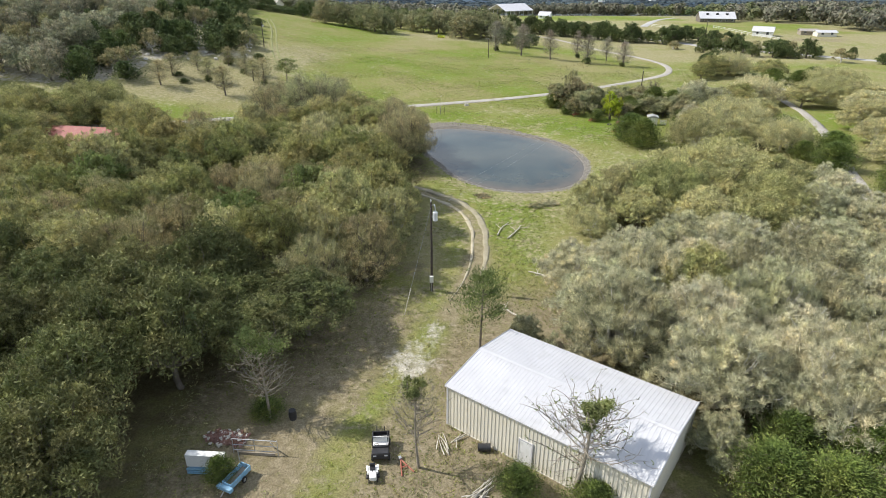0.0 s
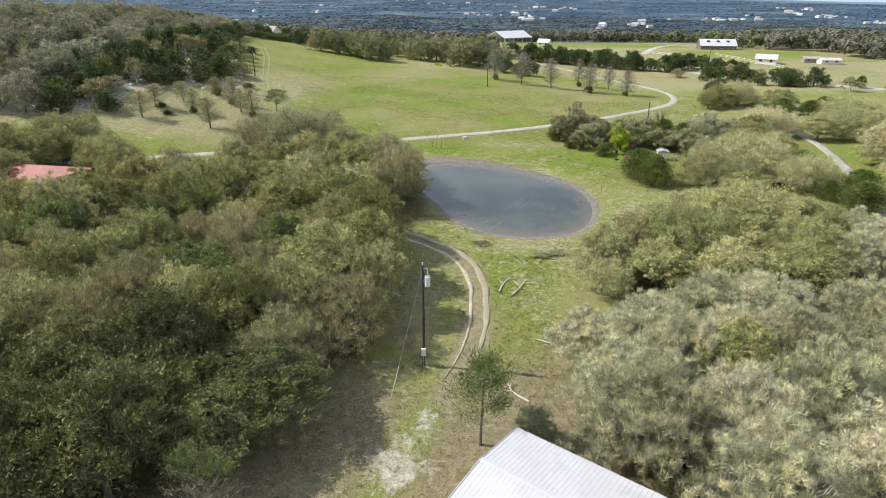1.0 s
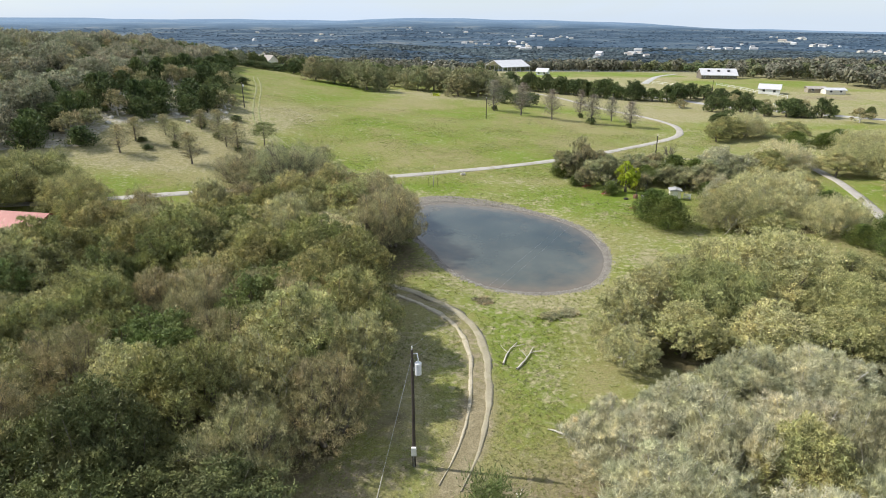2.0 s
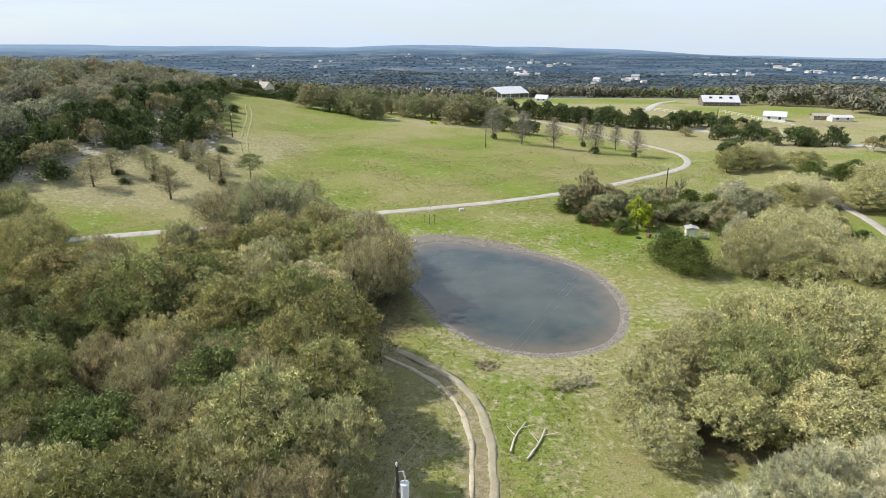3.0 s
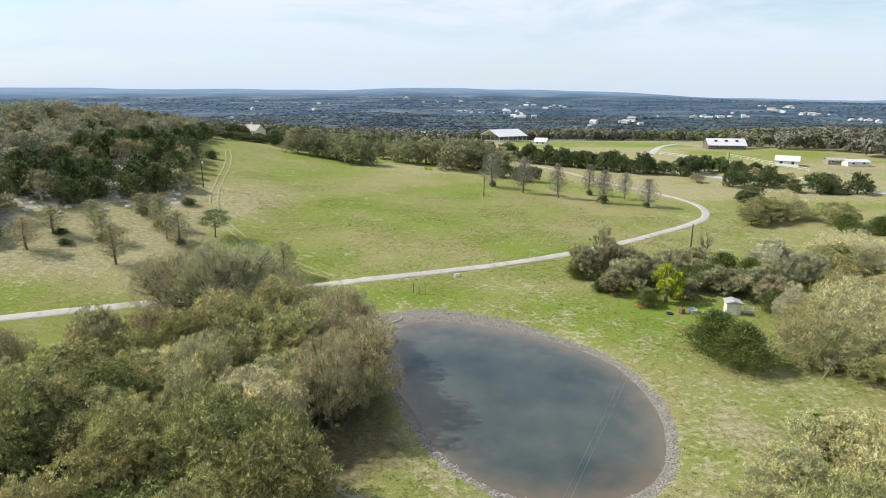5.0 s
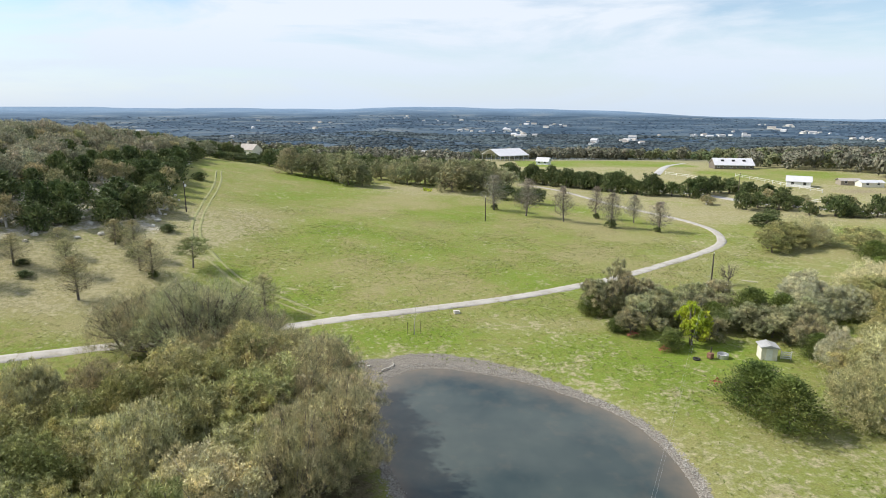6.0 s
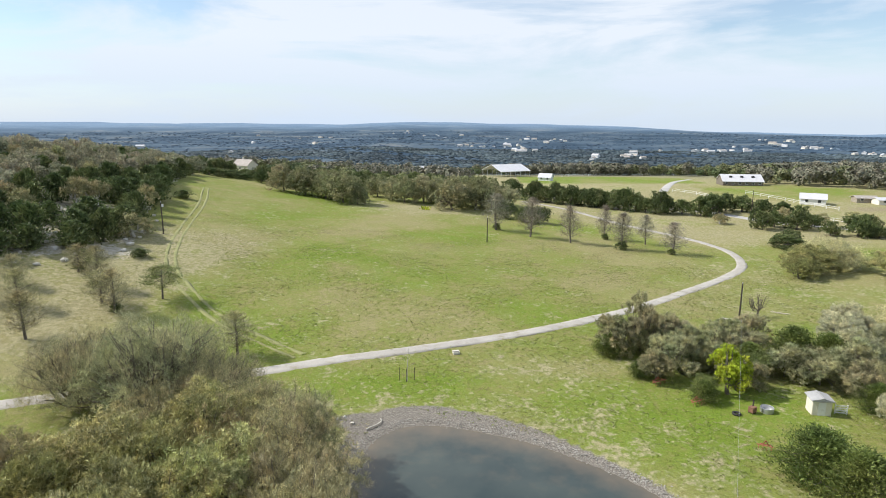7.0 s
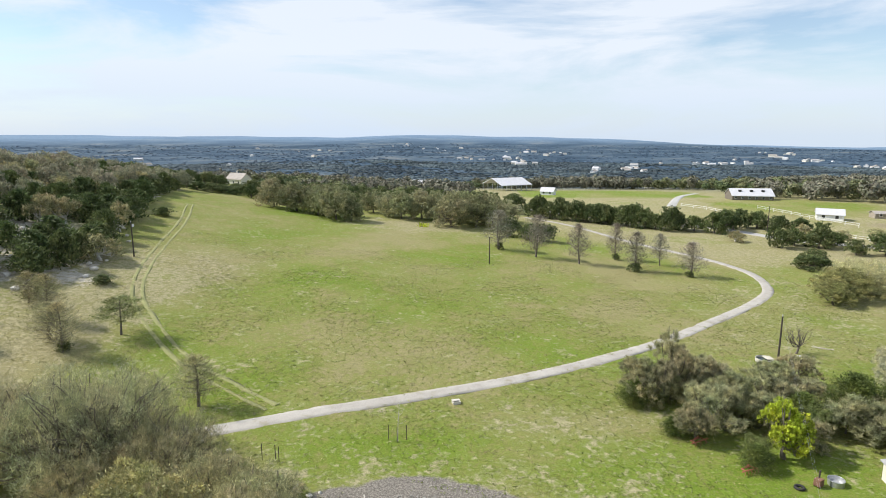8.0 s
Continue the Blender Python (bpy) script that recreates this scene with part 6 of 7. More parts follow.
stock_tank(40.0, 128.9, 0.7, 0.55, "round galvanised stock tank standing in the grass")
stock_tank(50.2, 159.7, 1.15, 0.6, "round concrete water trough at the foot of the pole")


def tyre(x, y, r, label, z=None, flat=True):
    root = thing("old_tyre", x, y, label=label, category="tyre")
    ring = [(r * math.cos(a), r * math.sin(a), 0.12) for a in np.linspace(0, 2 * math.pi, 25)]
    part("tread", mesh_from("tread", *tube(ring, np.full(25, 0.13), 8), RUBBER, True), None, root)
    return root


tyre(36.3, 128.3, 0.36, "old black tyre lying near the stock tank")


def iron_stove(x, y):
    root = thing("rusty_stove", x, y, 30, label="rusty brown iron stove with a short flue", category="stove")
    part("body", box(bmesh.new(), -0.35, 0.35, -0.3, 0.3, 0.15, 0.8, 0.04), RUST, root)
    for sx in (-0.28, 0.28):
        for sy in (-0.22, 0.22):
            part("leg", rod(bmesh.new(), (sx, sy, 0), (sx, sy, 0.16), 0.04), POLE_WOOD, root)
    part("flue", rod(bmesh.new(), (0.2, 0.1, 0.8), (0.24, 0.1, 1.5), 0.08), POLE_WOOD, root)
    return root


iron_stove(38.2, 128.6)


def pump_box(x, y):
    root = thing("pump_box", x, y, 20, label="white pump housing standing in the grass", category="pump")
    part("housing", box(bmesh.new(), -0.3, 0.3, -0.25, 0.25, 0, 1.0, 0.04), WHITE_PAINT, root)
    part("cap", box(bmesh.new(), -0.34, 0.34, -0.29, 0.29, 1.0, 1.07, 0.02), PORCELAIN, root)
    part("pipe", rod(bmesh.new(), (0.4, 0, 0), (0.4, 0, 0.6), 0.05), STEEL, root)
    return root


pump_box(55.2, 159.5)


def drain_box(x, y):
    root = thing("drain_box", x, y, 15, scale=(0.75, 0.75, 0.7), label="pale concrete drain box with a dark opening by the road", category="drain")
    bm = bmesh.new()
    for a, b, c, d in ((-0.6, 0.6, -0.5, -0.38), (-0.6, 0.6, 0.38, 0.5), (-0.6, -0.48, -0.38, 0.38), (0.48, 0.6, -0.38, 0.38)):
        box(bm, a, b, c, d, -0.3, 0.45)
    part("wall", bm, LIMESTONE, root)
    part("cover", box(bmesh.new(), -0.62, 0.62, -0.1, 0.52, 0.455, 0.54, 0.02), LIMESTONE, root)
    part("floor_slab", box(bmesh.new(), -0.48, 0.48, -0.38, 0.38, -0.3, -0.2), DARK, root)
    return root


drain_box(5.7, 144.7)


def guarded_sapling(x, y):
    root = thing("guarded_sapling", x, y, label="thin pale sapling held by three dark stakes", category="tree")
    rng = np.random.default_rng(4)
    part("stem", mesh_from("stem", *tube(bent((0, 0, -0.1), (0.25, 0, 4.4), rng, 0.02, 6), np.linspace(0.05, 0.012, 6), 6), PALE_BARK, True), None, root)
    for i in range(9):
        z = 1.9 + 0.28 * i
        a = i * 2.4
        part("twig", mesh_from("twig", *tube(bent((0.12, 0, z), (0.12 + 0.8 * math.cos(a), 0.8 * math.sin(a), z + 0.5), rng, 0.1, 4), np.linspace(0.016, 0.005, 4), 4), PALE_BARK), None, root)
    for sx, sy in ((-0.95, 0.1), (0.9, 0.15), (-0.05, -0.3)):
        part("stake", rod(bmesh.new(), (sx, sy, -0.2), (sx, sy, 1.75), 0.035, sides=5), POLE_WOOD, root)
    return root


guarded_sapling(-0.6, 136.5)


def fence_post(x, y, h, label="dark steel fence post in the grass"):
    root = thing("fence_post", x, y, label=label, category="post", group="fence posts")
    part("shaft", rod(rod(bmesh.new(), (0, 0, -0.2), (0, 0, h), 0.04, sides=5), (0, 0, h), (0, 0, h + 0.03), 0.05, sides=5), POLE_WOOD, root)
    return root


for x, y, h in ((-13.5, 132.8, 1.7), (-12.3, 133.1, 1.4), (-11.8, 132.5, 1.6), (-6.6, 85.3, 1.5), (-5.1, 85.0, 1.5), (35.6, 113.9, 1.4), (-5.0, 84.6, 1.4)):
    fence_post(x, y, h)


def fallen_log(x, y, turn, length, r, seed, label, material=PALE_WOOD, forks=2):
    root = thing("fallen_log", x, y, turn, label=label, category="log")
    rng = np.random.default_rng(seed)
    line = bent((-length / 2, 0, r * 0.8), (length / 2, 0, r * 0.9), rng, 0.07, 9)
    line[:, 2] = r * 0.85 + 0.1 * np.abs(np.sin(np.arange(9) * 1.3 + seed))
    part("trunk", mesh_from("trunk", *tube(line, np.linspace(r, r * 0.45, 9) * rng.uniform(0.85, 1.15, 9), 8), material, True), None, root)
    for i in range(forks):
        a = line[4 + 2 * i]
        b = a + (0.5 * length * 0.4, (-1) ** i * 0.25 * length, 0.15)
        part("branch", mesh_from("branch", *tube(bent(a, b, rng, 0.1, 5), np.linspace(r * 0.45, r * 0.15, 5), 6), material, True), None, root)
    return root


fallen_log(8.0, 72.2, 66, 4.6, 0.10, 1, "long bleached fallen branch lying in the grass", forks=2)
fallen_log(9.4, 71.3, 62, 4.8, 0.11, 2, "bleached fallen trunk split lengthwise in the grass", forks=2)
fallen_log(-3.7, 126.6, 60, 2.6, 0.11, 3, "pale driftwood log on the muddy shore", forks=0)
fallen_log(11.1, 59.0, 140, 3.4, 0.12, 5, "pale dead branch fallen at the edge of the oaks", forks=2)
fallen_log(7.1, 51.6, 120, 3.0, 0.10, 6, "pale broken branch lying behind the barn", forks=2)
fallen_log(62.5, 165.7, 150, 3.0, 0.08, 7, "dry fallen branch beside the bare tree", forks=2)
DEAD = Kind("dead_tree", lambda k: broad_tree(232 + k, 5.0, 2.6, 10, 260, 0.2, 0.05, 0.95, limbs=10, low=0.45, bark_r=0.13), 1, BARK, BROWN_TWIG, 5.0, 2.6, "small dead tree with a few crooked bare limbs")
DEAD.plant(56.9, 163.3, 5.2, 2.8)



def prickly_pear(x, y, seed):
    """A clump of flat cactus pads, each standing on the one below."""
    root = thing("prickly_pear", x, y, label="yellow-green prickly pear cactus clump at the meadow's edge", category="cactus")
    rng = random.Random(seed)
    for k in range(46):
        a, r, h = rng.uniform(0, 6.28), 1.9 * math.sqrt(rng.random()), rng.choice((0.22, 0.22, 0.6, 0.95))
        m = pose(r * math.cos(a), r * math.sin(a), h, rng.uniform(-35, 35), rng.uniform(-25, 25), rng.uniform(0, 180)) @ Matrix.Diagonal((0.26, 0.05, 0.32, 1))
        bm = bmesh.new()
        bmesh.ops.create_icosphere(bm, subdivisions=1, radius=1.0, matrix=m)
        part("pad", bm, LIME_LEAF, root)
    return root


prickly_pear(-1.0, 270.8, 4)


def boulder(x, y, r, seed, label, material=LIMESTONE, group="pale stones"):
    rng = np.random.default_rng(seed)
    v = ico_v * (r * rng.uniform(0.7, 1.2, (len(ico_v), 1))) * (1, 0.8, 0.6)
    ob = new("boulder", mesh_from("boulder", v, ico_f, material))
    ob.matrix_world = pose(x, y, zl(x, y) + 0.2 * r, 0, 0, seed * 47 % 360)
    return tagged(ob, label, "stone", group)


for k, (x, y, r) in enumerate(((-17.3, 134.4, 0.3), (-20.7, 136.0, 0.7), (-21.8, 136.7, 0.6), (-7.8, 127.4, 0.35), (-6.0, 126.7, 0.3), (-7.0, 127.9, 0.25), (-27.1, 135.7, 0.8), (-29.2, 136.3, 0.7), (-25.7, 136.9, 0.6))):
    boulder(x, y, r, k + 1, "pale limestone boulder on the ground")
hr = random.Random(8)
for k, (x, y) in enumerate(fill([(-66, 165), (-56, 178), (-62, 205), (-70, 225), (-90, 215), (-92, 180), (-80, 160)], 3.2, 21, 900)[:70]):
    boulder(x, y, hr.uniform(0.35, 0.9), k + 40, "pale limestone outcrop between the cedars", group="stones on the hillside")
sr = np.random.default_rng(9)
n_st = 3600
st_a = sr.uniform(0, 2 * math.pi, n_st)
st_g = sr.normal(0.25, 0.4, n_st)
st_r = pond_reach(st_a) + st_g
sx, sy = POND_C[0] + st_r * np.cos(st_a), POND_C[1] + st_r * np.sin(st_a)
ss = sr.uniform(0.03, 0.11, n_st)
sv = ico_v[None] * (ss[:, None] * sr.uniform(0.7, 1.2, (n_st, len(ico_v))))[..., None] * (1, 1, 0.6) + np.stack([sx, sy, land(sx, sy) + 0.02], -1)[:, None]
sf = ico_f[None] + (np.arange(n_st) * len(ico_v))[:, None, None]
tagged(new("shore_stones", mesh_from("shore_stones", sv.reshape(-1, 3), sf.reshape(-1, 3), SHORE)), "grey-brown stones and dry silt round the pond", "gravel", kind="stuff")

# ---- the barn yard ----


def wheel(parent, x, y, r, width):
    ring = [(x, y + r * 0.72 * math.cos(a), r + r * 0.72 * math.sin(a)) for a in np.linspace(0, 2 * math.pi, 19)]
    t = part("wheel", mesh_from("wheel", *tube(ring, np.full(19, r * 0.3), 7), RUBBER, True), None, parent)
    part("rim", rod(bmesh.new(), (x - width * 0.35, y, r), (x + width * 0.35, y, r), r * 0.5, sides=14), STEEL, t)
    return t


def utility_vehicle(x, y):
    """Front towards -y."""
    root = thing("utility_vehicle", x, y, 4, scale=(0.95, 0.78, 0.92), label="black side-by-side utility vehicle with a light seat and cargo bed", category="vehicle")
    bm = bmesh.new()
    box(bm, -0.62, 0.62, -1.35, 1.4, 0.42, 0.68, 0.05)
    box(bm, -0.55, 0.55, -0.55, 0.25, 0.35, 0.5)
    part("body", bm, DARK, root)
    hood = bmesh.new()
    prism(hood, [(-0.66, 0.68), (0.66, 0.68), (0.62, 0.98), (-0.62, 0.98)], -1.35, -0.55)
    bmesh.ops.bevel(hood, geom=list(hood.edges), offset=0.05, segments=2, affect="EDGES")
    h = part("hood", hood, DARK, root, "black moulded hood")
    for s in (-0.42, 0.42):
        part("headlight", box(bmesh.new(), s - 0.12, s + 0.12, -1.38, -1.34, 0.72, 0.84, 0.01), PORCELAIN, h)
    seat = bmesh.new()
    box(seat, -0.6, 0.6, -0.1, 0.35, 0.68, 0.85, 0.04)
    box(seat, -0.6, 0.6, 0.32, 0.46, 0.8, 1.35, 0.04)
    part("seat", seat, WHITE_PAINT, root, "light grey bench seat")
    bed = bmesh.new()
    for a, b, c, d in ((-0.66, 0.66, 0.5, 0.55), (-0.66, 0.66, 1.4, 1.45), (-0.66, -0.61, 0.55, 1.4), (0.61, 0.66, 0.55, 1.4)):
        box(bed, a, b, c, d, 0.75, 1.08)
    box(bed, -0.61, 0.61, 0.55, 1.4, 0.72, 0.77)
    part("cargo_bed", bed, DARK, root)
    cage = bmesh.new()
    for s in (-0.6, 0.6):
        for a, b in (((s, -0.55, 0.95), (s * 0.9, -0.25, 1.8)), ((s * 0.9, -0.25, 1.8), (s * 0.9, 0.4, 1.85)), ((s * 0.9, 0.4, 1.85), (s, 0.48, 0.8))):
            rod(cage, a, b, 0.028, sides=6)
    for yy, zz in ((-0.25, 1.8), (0.4, 1.85)):
        rod(cage, (-0.54, yy, zz), (0.54, yy, zz), 0.028, sides=6)
    part("roll_cage", cage, DARK, root)
    part("dashboard", box(bmesh.new(), -0.58, 0.58, -0.6, -0.42, 0.85, 1.12, 0.03), DARK, root)
    part("steering_wheel", mesh_from("steering_wheel", *tube([(-0.28 + 0.17 * math.cos(a), -0.3 - 0.08 * math.sin(a), 1.1 + 0.15 * math.sin(a)) for a in np.linspace(0, 2 * math.pi, 15)], np.full(15, 0.018), 5), DARK), None, root)
    for s in (-0.3, 0.3):
        part("rack_post", box(bmesh.new(), s - 0.03, s + 0.03, 1.36, 1.42, 1.08, 1.6), DARK, root)
    for wx in (-0.62, 0.62):
        for wy in (-0.95, 0.95):
            wheel(root, wx, wy, 0.32, 0.25)
    return root


utility_vehicle(-4.5, 32.4)


def garden_cart(x, y):
    root = thing("garden_tractor", x, y, 8, scale=(0.8, 0.74, 0.8), label="small white garden tractor with a black seat", category="vehicle")
    bm = bmesh.new()
    box(bm, -0.3, 0.3, -0.85, -0.1, 0.35, 0.75, 0.06)
    box(bm, -0.48, 0.48, -0.1, 0.8, 0.4, 0.62, 0.06)
    part("body", bm, WHITE_PAINT, root)
    seat = bmesh.new()
    box(seat, -0.24, 0.24, 0.15, 0.55, 0.64, 0.76, 0.03)
    box(seat, -0.24, 0.24, 0.5, 0.6, 0.74, 1.12, 0.03)
    part("seat", seat, DARK, root)
    part("fender", box(bmesh.new(), -0.56, -0.36, 0.15, 0.8, 0.62, 0.68, 0.02), WHITE_PAINT, root)
    part("fender", box(bmesh.new(), 0.36, 0.56, 0.15, 0.8, 0.62, 0.68, 0.02), WHITE_PAINT, root)
    part("mower_deck", box(bmesh.new(), -0.58, 0.58, -0.3, 0.3, 0.12, 0.3, 0.04), DARK, root)
    part("steering_column", rod(bmesh.new(), (0, -0.15, 0.7), (0, 0.0, 1.0), 0.03), DARK, root)
    part("steering_wheel", mesh_from("steering_wheel", *tube([(0.17 * math.cos(a), 0.02 + 0.12 * math.sin(a), 1.02 + 0.1 * math.sin(a)) for a in np.linspace(0, 2 * math.pi, 15)], np.full(15, 0.016), 5), DARK), None, root)
    for s in (-1, 1):
        wheel(root, s * 0.36, -0.65, 0.18, 0.15)
        wheel(root, s * 0.46, 0.5, 0.25, 0.22)
    return root


garden_cart(-4.85, 30.1)


def tow_frame(x, y):
    root = thing("tow_frame", x, y, 25, label="faded red A-shaped tow frame lying on the ground", category="farm tool")
    for s in (-1, 1):
        part("arm", rod(bmesh.new(), (0, 0.7, 0.12), (s * 0.45, -0.75, 0.07), 0.05, sides=6), RED_PAINT, root)
    part("crossbar", rod(bmesh.new(), (-0.24, -0.1, 0.16), (0.24, -0.1, 0.16), 0.045, sides=6), RED_PAINT, root)
    part("coupler", box(bmesh.new(), -0.1, 0.1, 0.62, 0.9, 0.05, 0.28, 0.03), STEEL, root)
    return root


tow_frame(-2.75, 31.0)


def camper_shell(x, y):
    root = thing("camper_shell", x, y, -3, scale=(0.86, 1, 1), label="old white and faded blue camper body resting on the ground", category="trailer")
    part("panel", prism(bmesh.new(), [(-1.6, 0.62), (1.5, 0.62), (1.5, 1.55), (-1.6, 1.6)], 0.0, 0.25), WHITE_PAINT, root, "white sheet panel")
    part("roof", prism(bmesh.new(), [(-1.6, 1.56), (1.5, 1.5), (1.5, 1.6), (-1.6, 1.66)], 0.0, 0.5), WHITE_PAINT, root)
    part("end_panel", box(bmesh.new(), -1.62, -1.55, 0.25, 0.5, 0.3, 1.56), WHITE_PAINT, root)
    part("base", box(bmesh.new(), -1.6, 1.5, -0.12, 0.5, 0.22, 0.35, 0.02), BLUE_PAINT, root)
    for i in range(3):
        part("slat", box(bmesh.new(), -1.6, 1.5, -0.16, -0.1, 0.1 + 0.18 * i, 0.2 + 0.18 * i), BLUE_PAINT, root)
    for i in range(6):
        xx = -1.5 + 0.58 * i
        part("stud", box(bmesh.new(), xx - 0.03, xx + 0.03, -0.1, -0.04, 0.05, 0.62), BLUE_PAINT, root)
    for xx in (-1.2, 1.1):
        part("block", box(bmesh.new(), xx - 0.2, xx + 0.2, 0.3, 0.7, -0.05, 0.22), LIMESTONE, root)
    return root


camper_shell(-16.4, 30.4)


def blue_trailer(x, y):
    root = thing("small_trailer", x, y, -24, scale=(0.8, 0.74, 0.95), label="narrow light blue open trailer with a tongue", category="trailer")
    part("floor_panel", box(bmesh.new(), -0.45, 0.45, -1.3, 1.3, 0.38, 0.45), WOOD, root)
    for s in (-1, 1):
        part("side", box(bmesh.new(), s * 0.47 - 0.03, s * 0.47 + 0.03, -1.3, 1.3, 0.38, 0.85, 0.01), BLUE_PAINT, root)
    for s in (-1, 1):
        part("end", box(bmesh.new(), -0.44, 0.44, s * 1.27 - 0.03, s * 1.27 + 0.03, 0.38, 0.85), BLUE_PAINT, root)
    part("fender", box(bmesh.new(), -0.75, 0.75, -1.75, -1.33, 0.4, 0.72, 0.06), BLUE_PAINT, root)
    part("tongue", rod(bmesh.new(), (0, -1.7, 0.4), (0, -2.2, 0.2), 0.05), STEEL, root)
    for s in (-1, 1):
        wheel(root, s * 0.62, 0.2, 0.28, 0.18)
    part("upright", rod(bmesh.new(), (-0.44, 1.1, 0.85), (-0.5, 1.15, 2.0), 0.03), STEEL, root)
    return root


blue_trailer(-14.1, 29.7)


def pipe_gate(x, y):
    root = thing("pipe_gate", x, y, -4, label="grey pipe gate panel leaning on old timber", category="gate")
    for z in (0.35, 0.8, 1.3):
        part("rail", rod(bmesh.new(), (-1.6, 0.08 * z, z), (1.7, 0.08 * z, z - 0.05), 0.03, sides=6), STEEL, root)
    for xx in (-1.6, 0, 1.7):
        part("upright", rod(bmesh.new(), (xx, 0, 0.0), (xx, 0.11, 1.32), 0.03, sides=6), STEEL, root)
    part("board", box(bmesh.new(), -1.2, 1.5, -0.12, -0.05, 0.05, 0.28), WOOD, root)
    part("prop", rod(bmesh.new(), (1.2, 0.7, 0.02), (1.2, 0.1, 1.1), 0.05), PALE_WOOD, root)
    return root


pipe_gate(-13.6, 32.2)
CEDAR.plant(-15.2, 29.7, 2.2, 1.1, label="small green shrub growing in front of the old camper")


def brick_heap(x, y):
    root = thing("brick_heap", x, y, -8, label="heap of broken red bricks and pale rubble", category="rubble")
    rng = random.Random(3)
    mound = bmesh.new()
    bmesh.ops.create_icosphere(mound, subdivisions=2, radius=1.0, matrix=Matrix.Diagonal((1.7, 0.75, 0.22, 1)))
    part("mound", mound, BRICK, root)
    meshes = []
    for m in (BRICK, LIMESTONE, RUST):
        me = bpy.data.meshes.new("brick")
        b = box(bmesh.new(), -0.11, 0.11, -0.055, 0.055, -0.035, 0.035, 0.008)
        b.to_mesh(me)
        b.free()
        me.materials.append(m)
        meshes.append(me)
    for k in range(130):
        a, r = rng.uniform(0, 6.28), rng.uniform(0, 1) ** 0.6
        bx, by = 1.9 * r * math.cos(a), 0.9 * r * math.sin(a)
        ob = part("brick", meshes[0 if rng.random() < 0.6 else 1 if rng.random() < 0.7 else 2], None, root)
        s = rng.uniform(0.9, 1.9)
        ob.matrix_local = pose(bx, by, 0.05 + 0.22 * max(0, 1 - r) + rng.uniform(0, 0.05), rng.uniform(-40, 40), rng.uniform(-40, 40), rng.uniform(0, 360)) @ Matrix.Diagonal((s, s, s, 1))
    return root


brick_heap(-16.2, 33.8)


def stick_pile(x, y, turn, n, length, seed, label, material=PALE_WOOD):
    root = thing("stick_pile", x, y, turn, label=label, category="wood")
    rng = np.random.default_rng(seed)
    for k in range(n):
        a = rng.normal(0, 0.3)
        c = np.array([rng.normal(0, 0.3), rng.normal(0, 0.22), 0.06 + 0.045 * (k % 5)])
        d = np.array([math.cos(a), math.sin(a), rng.normal(0, 0.04)]) * length * rng.uniform(0.35, 0.55)
        part("stick", mesh_from("stick", *tube(bent(c - d, c + d, rng, 0.05, 5), np.linspace(0.05, 0.02, 5), 5), material, True), None, root)
    return root


stick_pile(2.5, 28.7, 48, 18, 2.4, 1, "pile of bleached sticks and split logs")
stick_pile(0.1, 33.0, 100, 6, 1.8, 2, "few pale boards and sticks on the ground")
stick_pile(1.3, 33.6, 60, 5, 1.2, 4, "few pale boards and sticks on the ground")


def oil_drum(x, y):
    root = thing("oil_drum", x, y, label="dark oil drum lying against the barn wall", category="drum")
    bm = bmesh.new()
    rod(bm, (-0.45, 0, 0.29), (0.45, 0, 0.29), 0.29, sides=20)
    d = part("shell", bm, DARK, root)
    for xx in (-0.44, -0.15, 0.15, 0.44):
        part("hoop", mesh_from("hoop", *tube([(xx, 0.295 * math.cos(a), 0.29 + 0.295 * math.sin(a)) for a in np.linspace(0, 2 * math.pi, 21)], np.full(21, 0.015), 4), DARK), None, d)
    return root


oil_drum(3.0, 32.6)


def yard_barrel(x, y):
    root = thing("yard_barrel", x, y, label="black plastic barrel standing in the barn yard", category="barrel")
    b = part("shell", mesh_from("shell", *tube([(0, 0, 0.0), (0, 0, 0.2), (0, 0, 0.42), (0, 0, 0.64), (0, 0, 0.84)], [0.26, 0.3, 0.31, 0.3, 0.26], 18), DARK, True), None, root)
    part("lid", rod(bmesh.new(), (0, 0, 0.82), (0, 0, 0.87), 0.27, sides=18), DARK, b)
    return root


yard_barrel(-11.7, 35.9)

# grass tufts, weeds and dry stalks
tr = np.random.default_rng(12)
STRAW_BLADE = foliage("straw_blade", [(0.0, (0.228, 0.209, 0.093)), (0.45, (0.361, 0.328, 0.17)), (1.0, (0.551, 0.503, 0.315))], 0.4)
GREEN_BLADE = foliage("green_blade", [(0.0, (0.16, 0.21, 0.04)), (0.5, (0.26, 0.32, 0.07)), (1.0, (0.40, 0.43, 0.13))], 0.45)


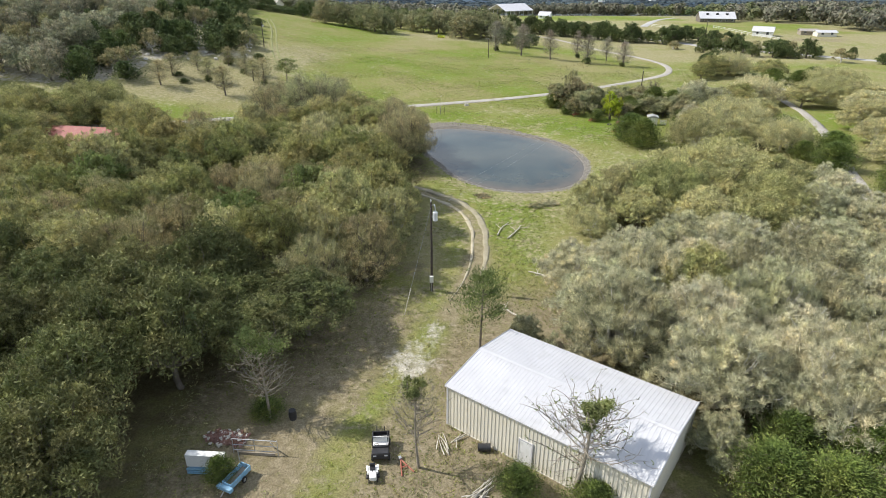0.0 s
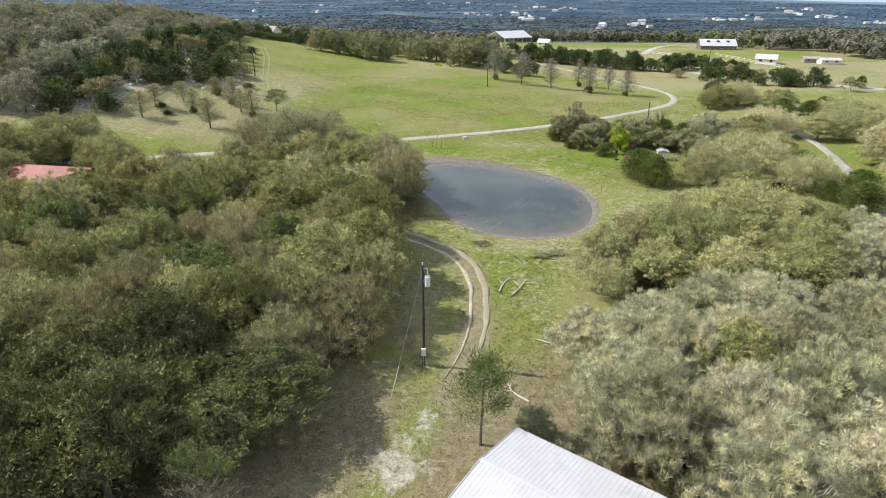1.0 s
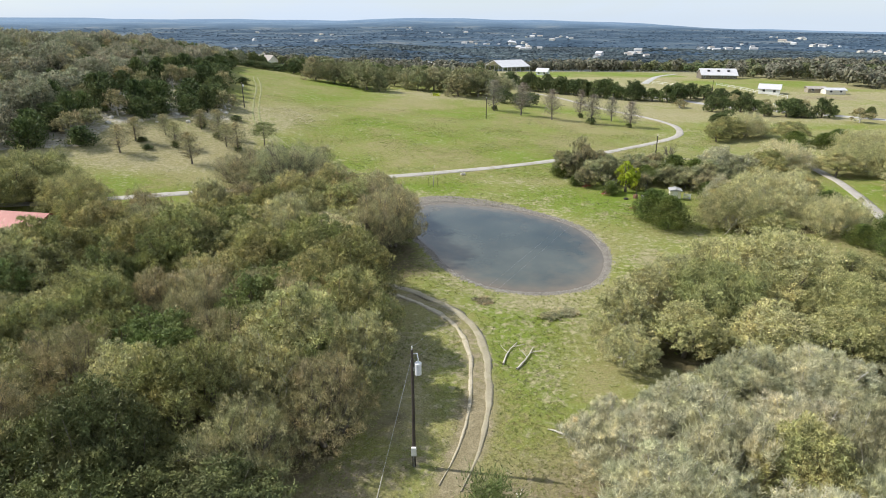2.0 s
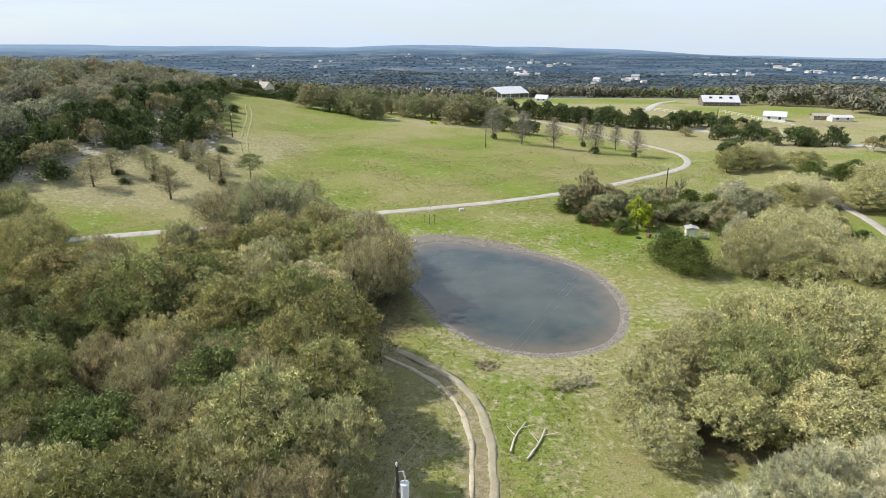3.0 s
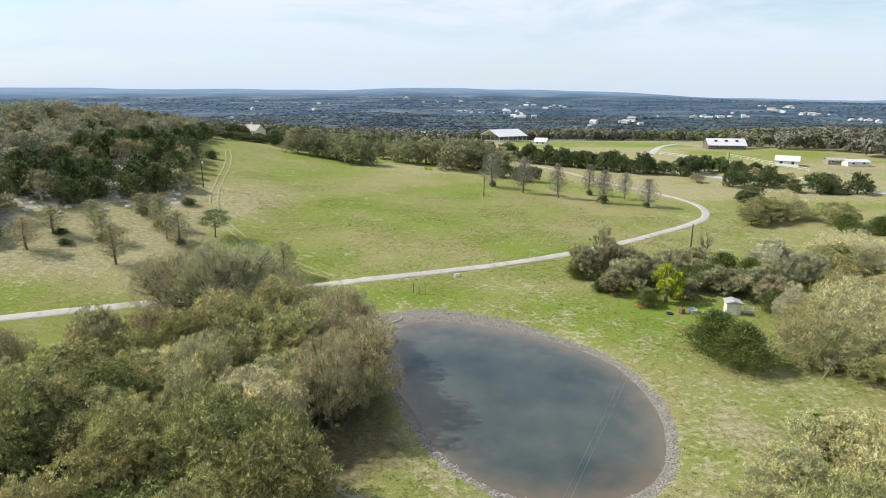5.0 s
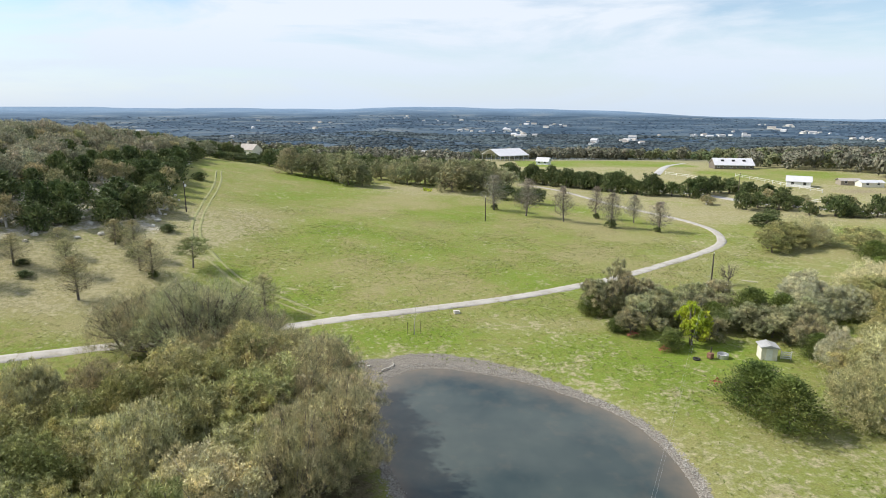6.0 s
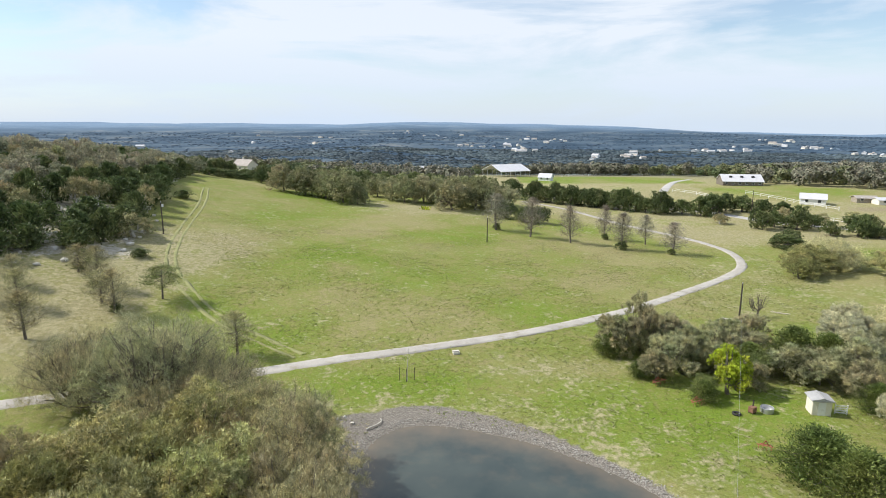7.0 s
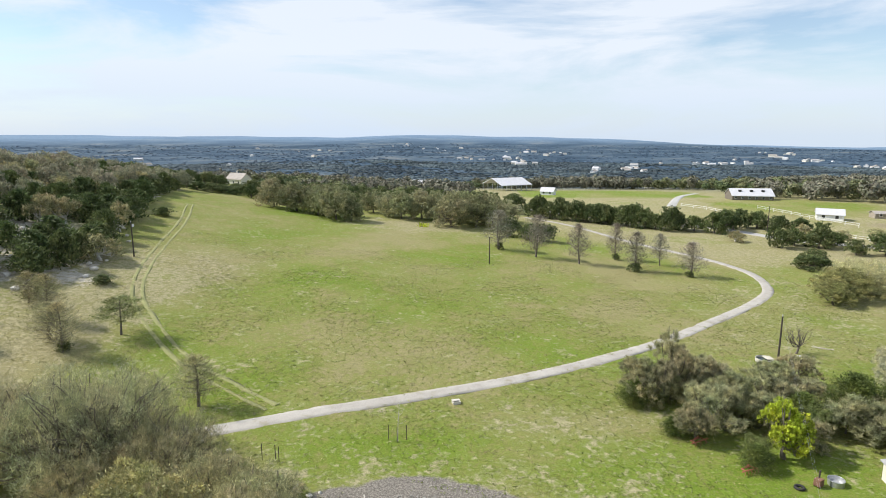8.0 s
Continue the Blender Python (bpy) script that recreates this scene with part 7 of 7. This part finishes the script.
def tufts(name, n, material, label, region, size, seed, blades_each=5, patch=0.5):
    """Short blades in clumps over a stretch of ground, thick in some places and thin in others."""
    rng = np.random.default_rng(seed)
    x0, x1, y0, y1 = region
    x, y = rng.uniform(x0, x1, 4 * n), rng.uniform(y0, y1, 4 * n)
    f = 0.5 + 0.25 * np.sin(x * 0.31 + 2.3 * np.sin(y * 0.13 + seed)) + 0.25 * np.sin(y * 0.27 + 1.9 * np.sin(x * 0.17 + seed)) + rng.normal(0, 0.16, 4 * n)
    ok = (f > patch) & (pond_gap(x, y) > 1.0)
    for line, half in ((ROAD_LINE, 1.5), (TRACK_LINE, 1.5)):
        c = spline(line, 6)
        for k in range(0, len(c)):
            ok &= (x - c[k, 0]) ** 2 + (y - c[k, 1]) ** 2 > half ** 2
    x, y = x[ok][:n], y[ok][:n]
    x, y = np.repeat(x, blades_each), np.repeat(y, blades_each)
    x, y = x + rng.normal(0, size * 0.5, len(x)), y + rng.normal(0, size * 0.5, len(x))
    p = np.stack([x, y, land(x, y) + 0.06 + size * 0.12], -1)
    along = unit(np.stack([rng.normal(0, 0.8, len(x)), rng.normal(0, 0.8, len(x)), np.ones(len(x)) * 0.35], -1))
    across = unit(np.cross(along, rng.normal(0, 1, p.shape)))
    ln = size * rng.uniform(0.4, 1.0, len(x)) * 0.6
    return tagged(new(name, mesh_from(name, *blades(p, along, across, ln, ln * 0.28), material)), label, "grass", kind="stuff")


tufts("dry_grass", 34000, STRAW_BLADE, "straw-coloured dry grass tufts over the meadow", (-75, 85, 60, 225), 0.21, 1, 5, 0.5)
tufts("green_grass", 24000, GREEN_BLADE, "fresh green grass tufts over the meadow", (-40, 80, 64, 200), 0.22, 2, 5, 0.42)
tufts("yard_weeds", 7000, STRAW_BLADE, "dry weeds and dead grass round the barn yard", (-22, 12, 22, 75), 0.2, 3, 5, 0.45)
tufts("yard_grass", 5000, GREEN_BLADE, "thin green grass in the barn yard", (-20, 14, 22, 80), 0.18, 4, 5, 0.5)
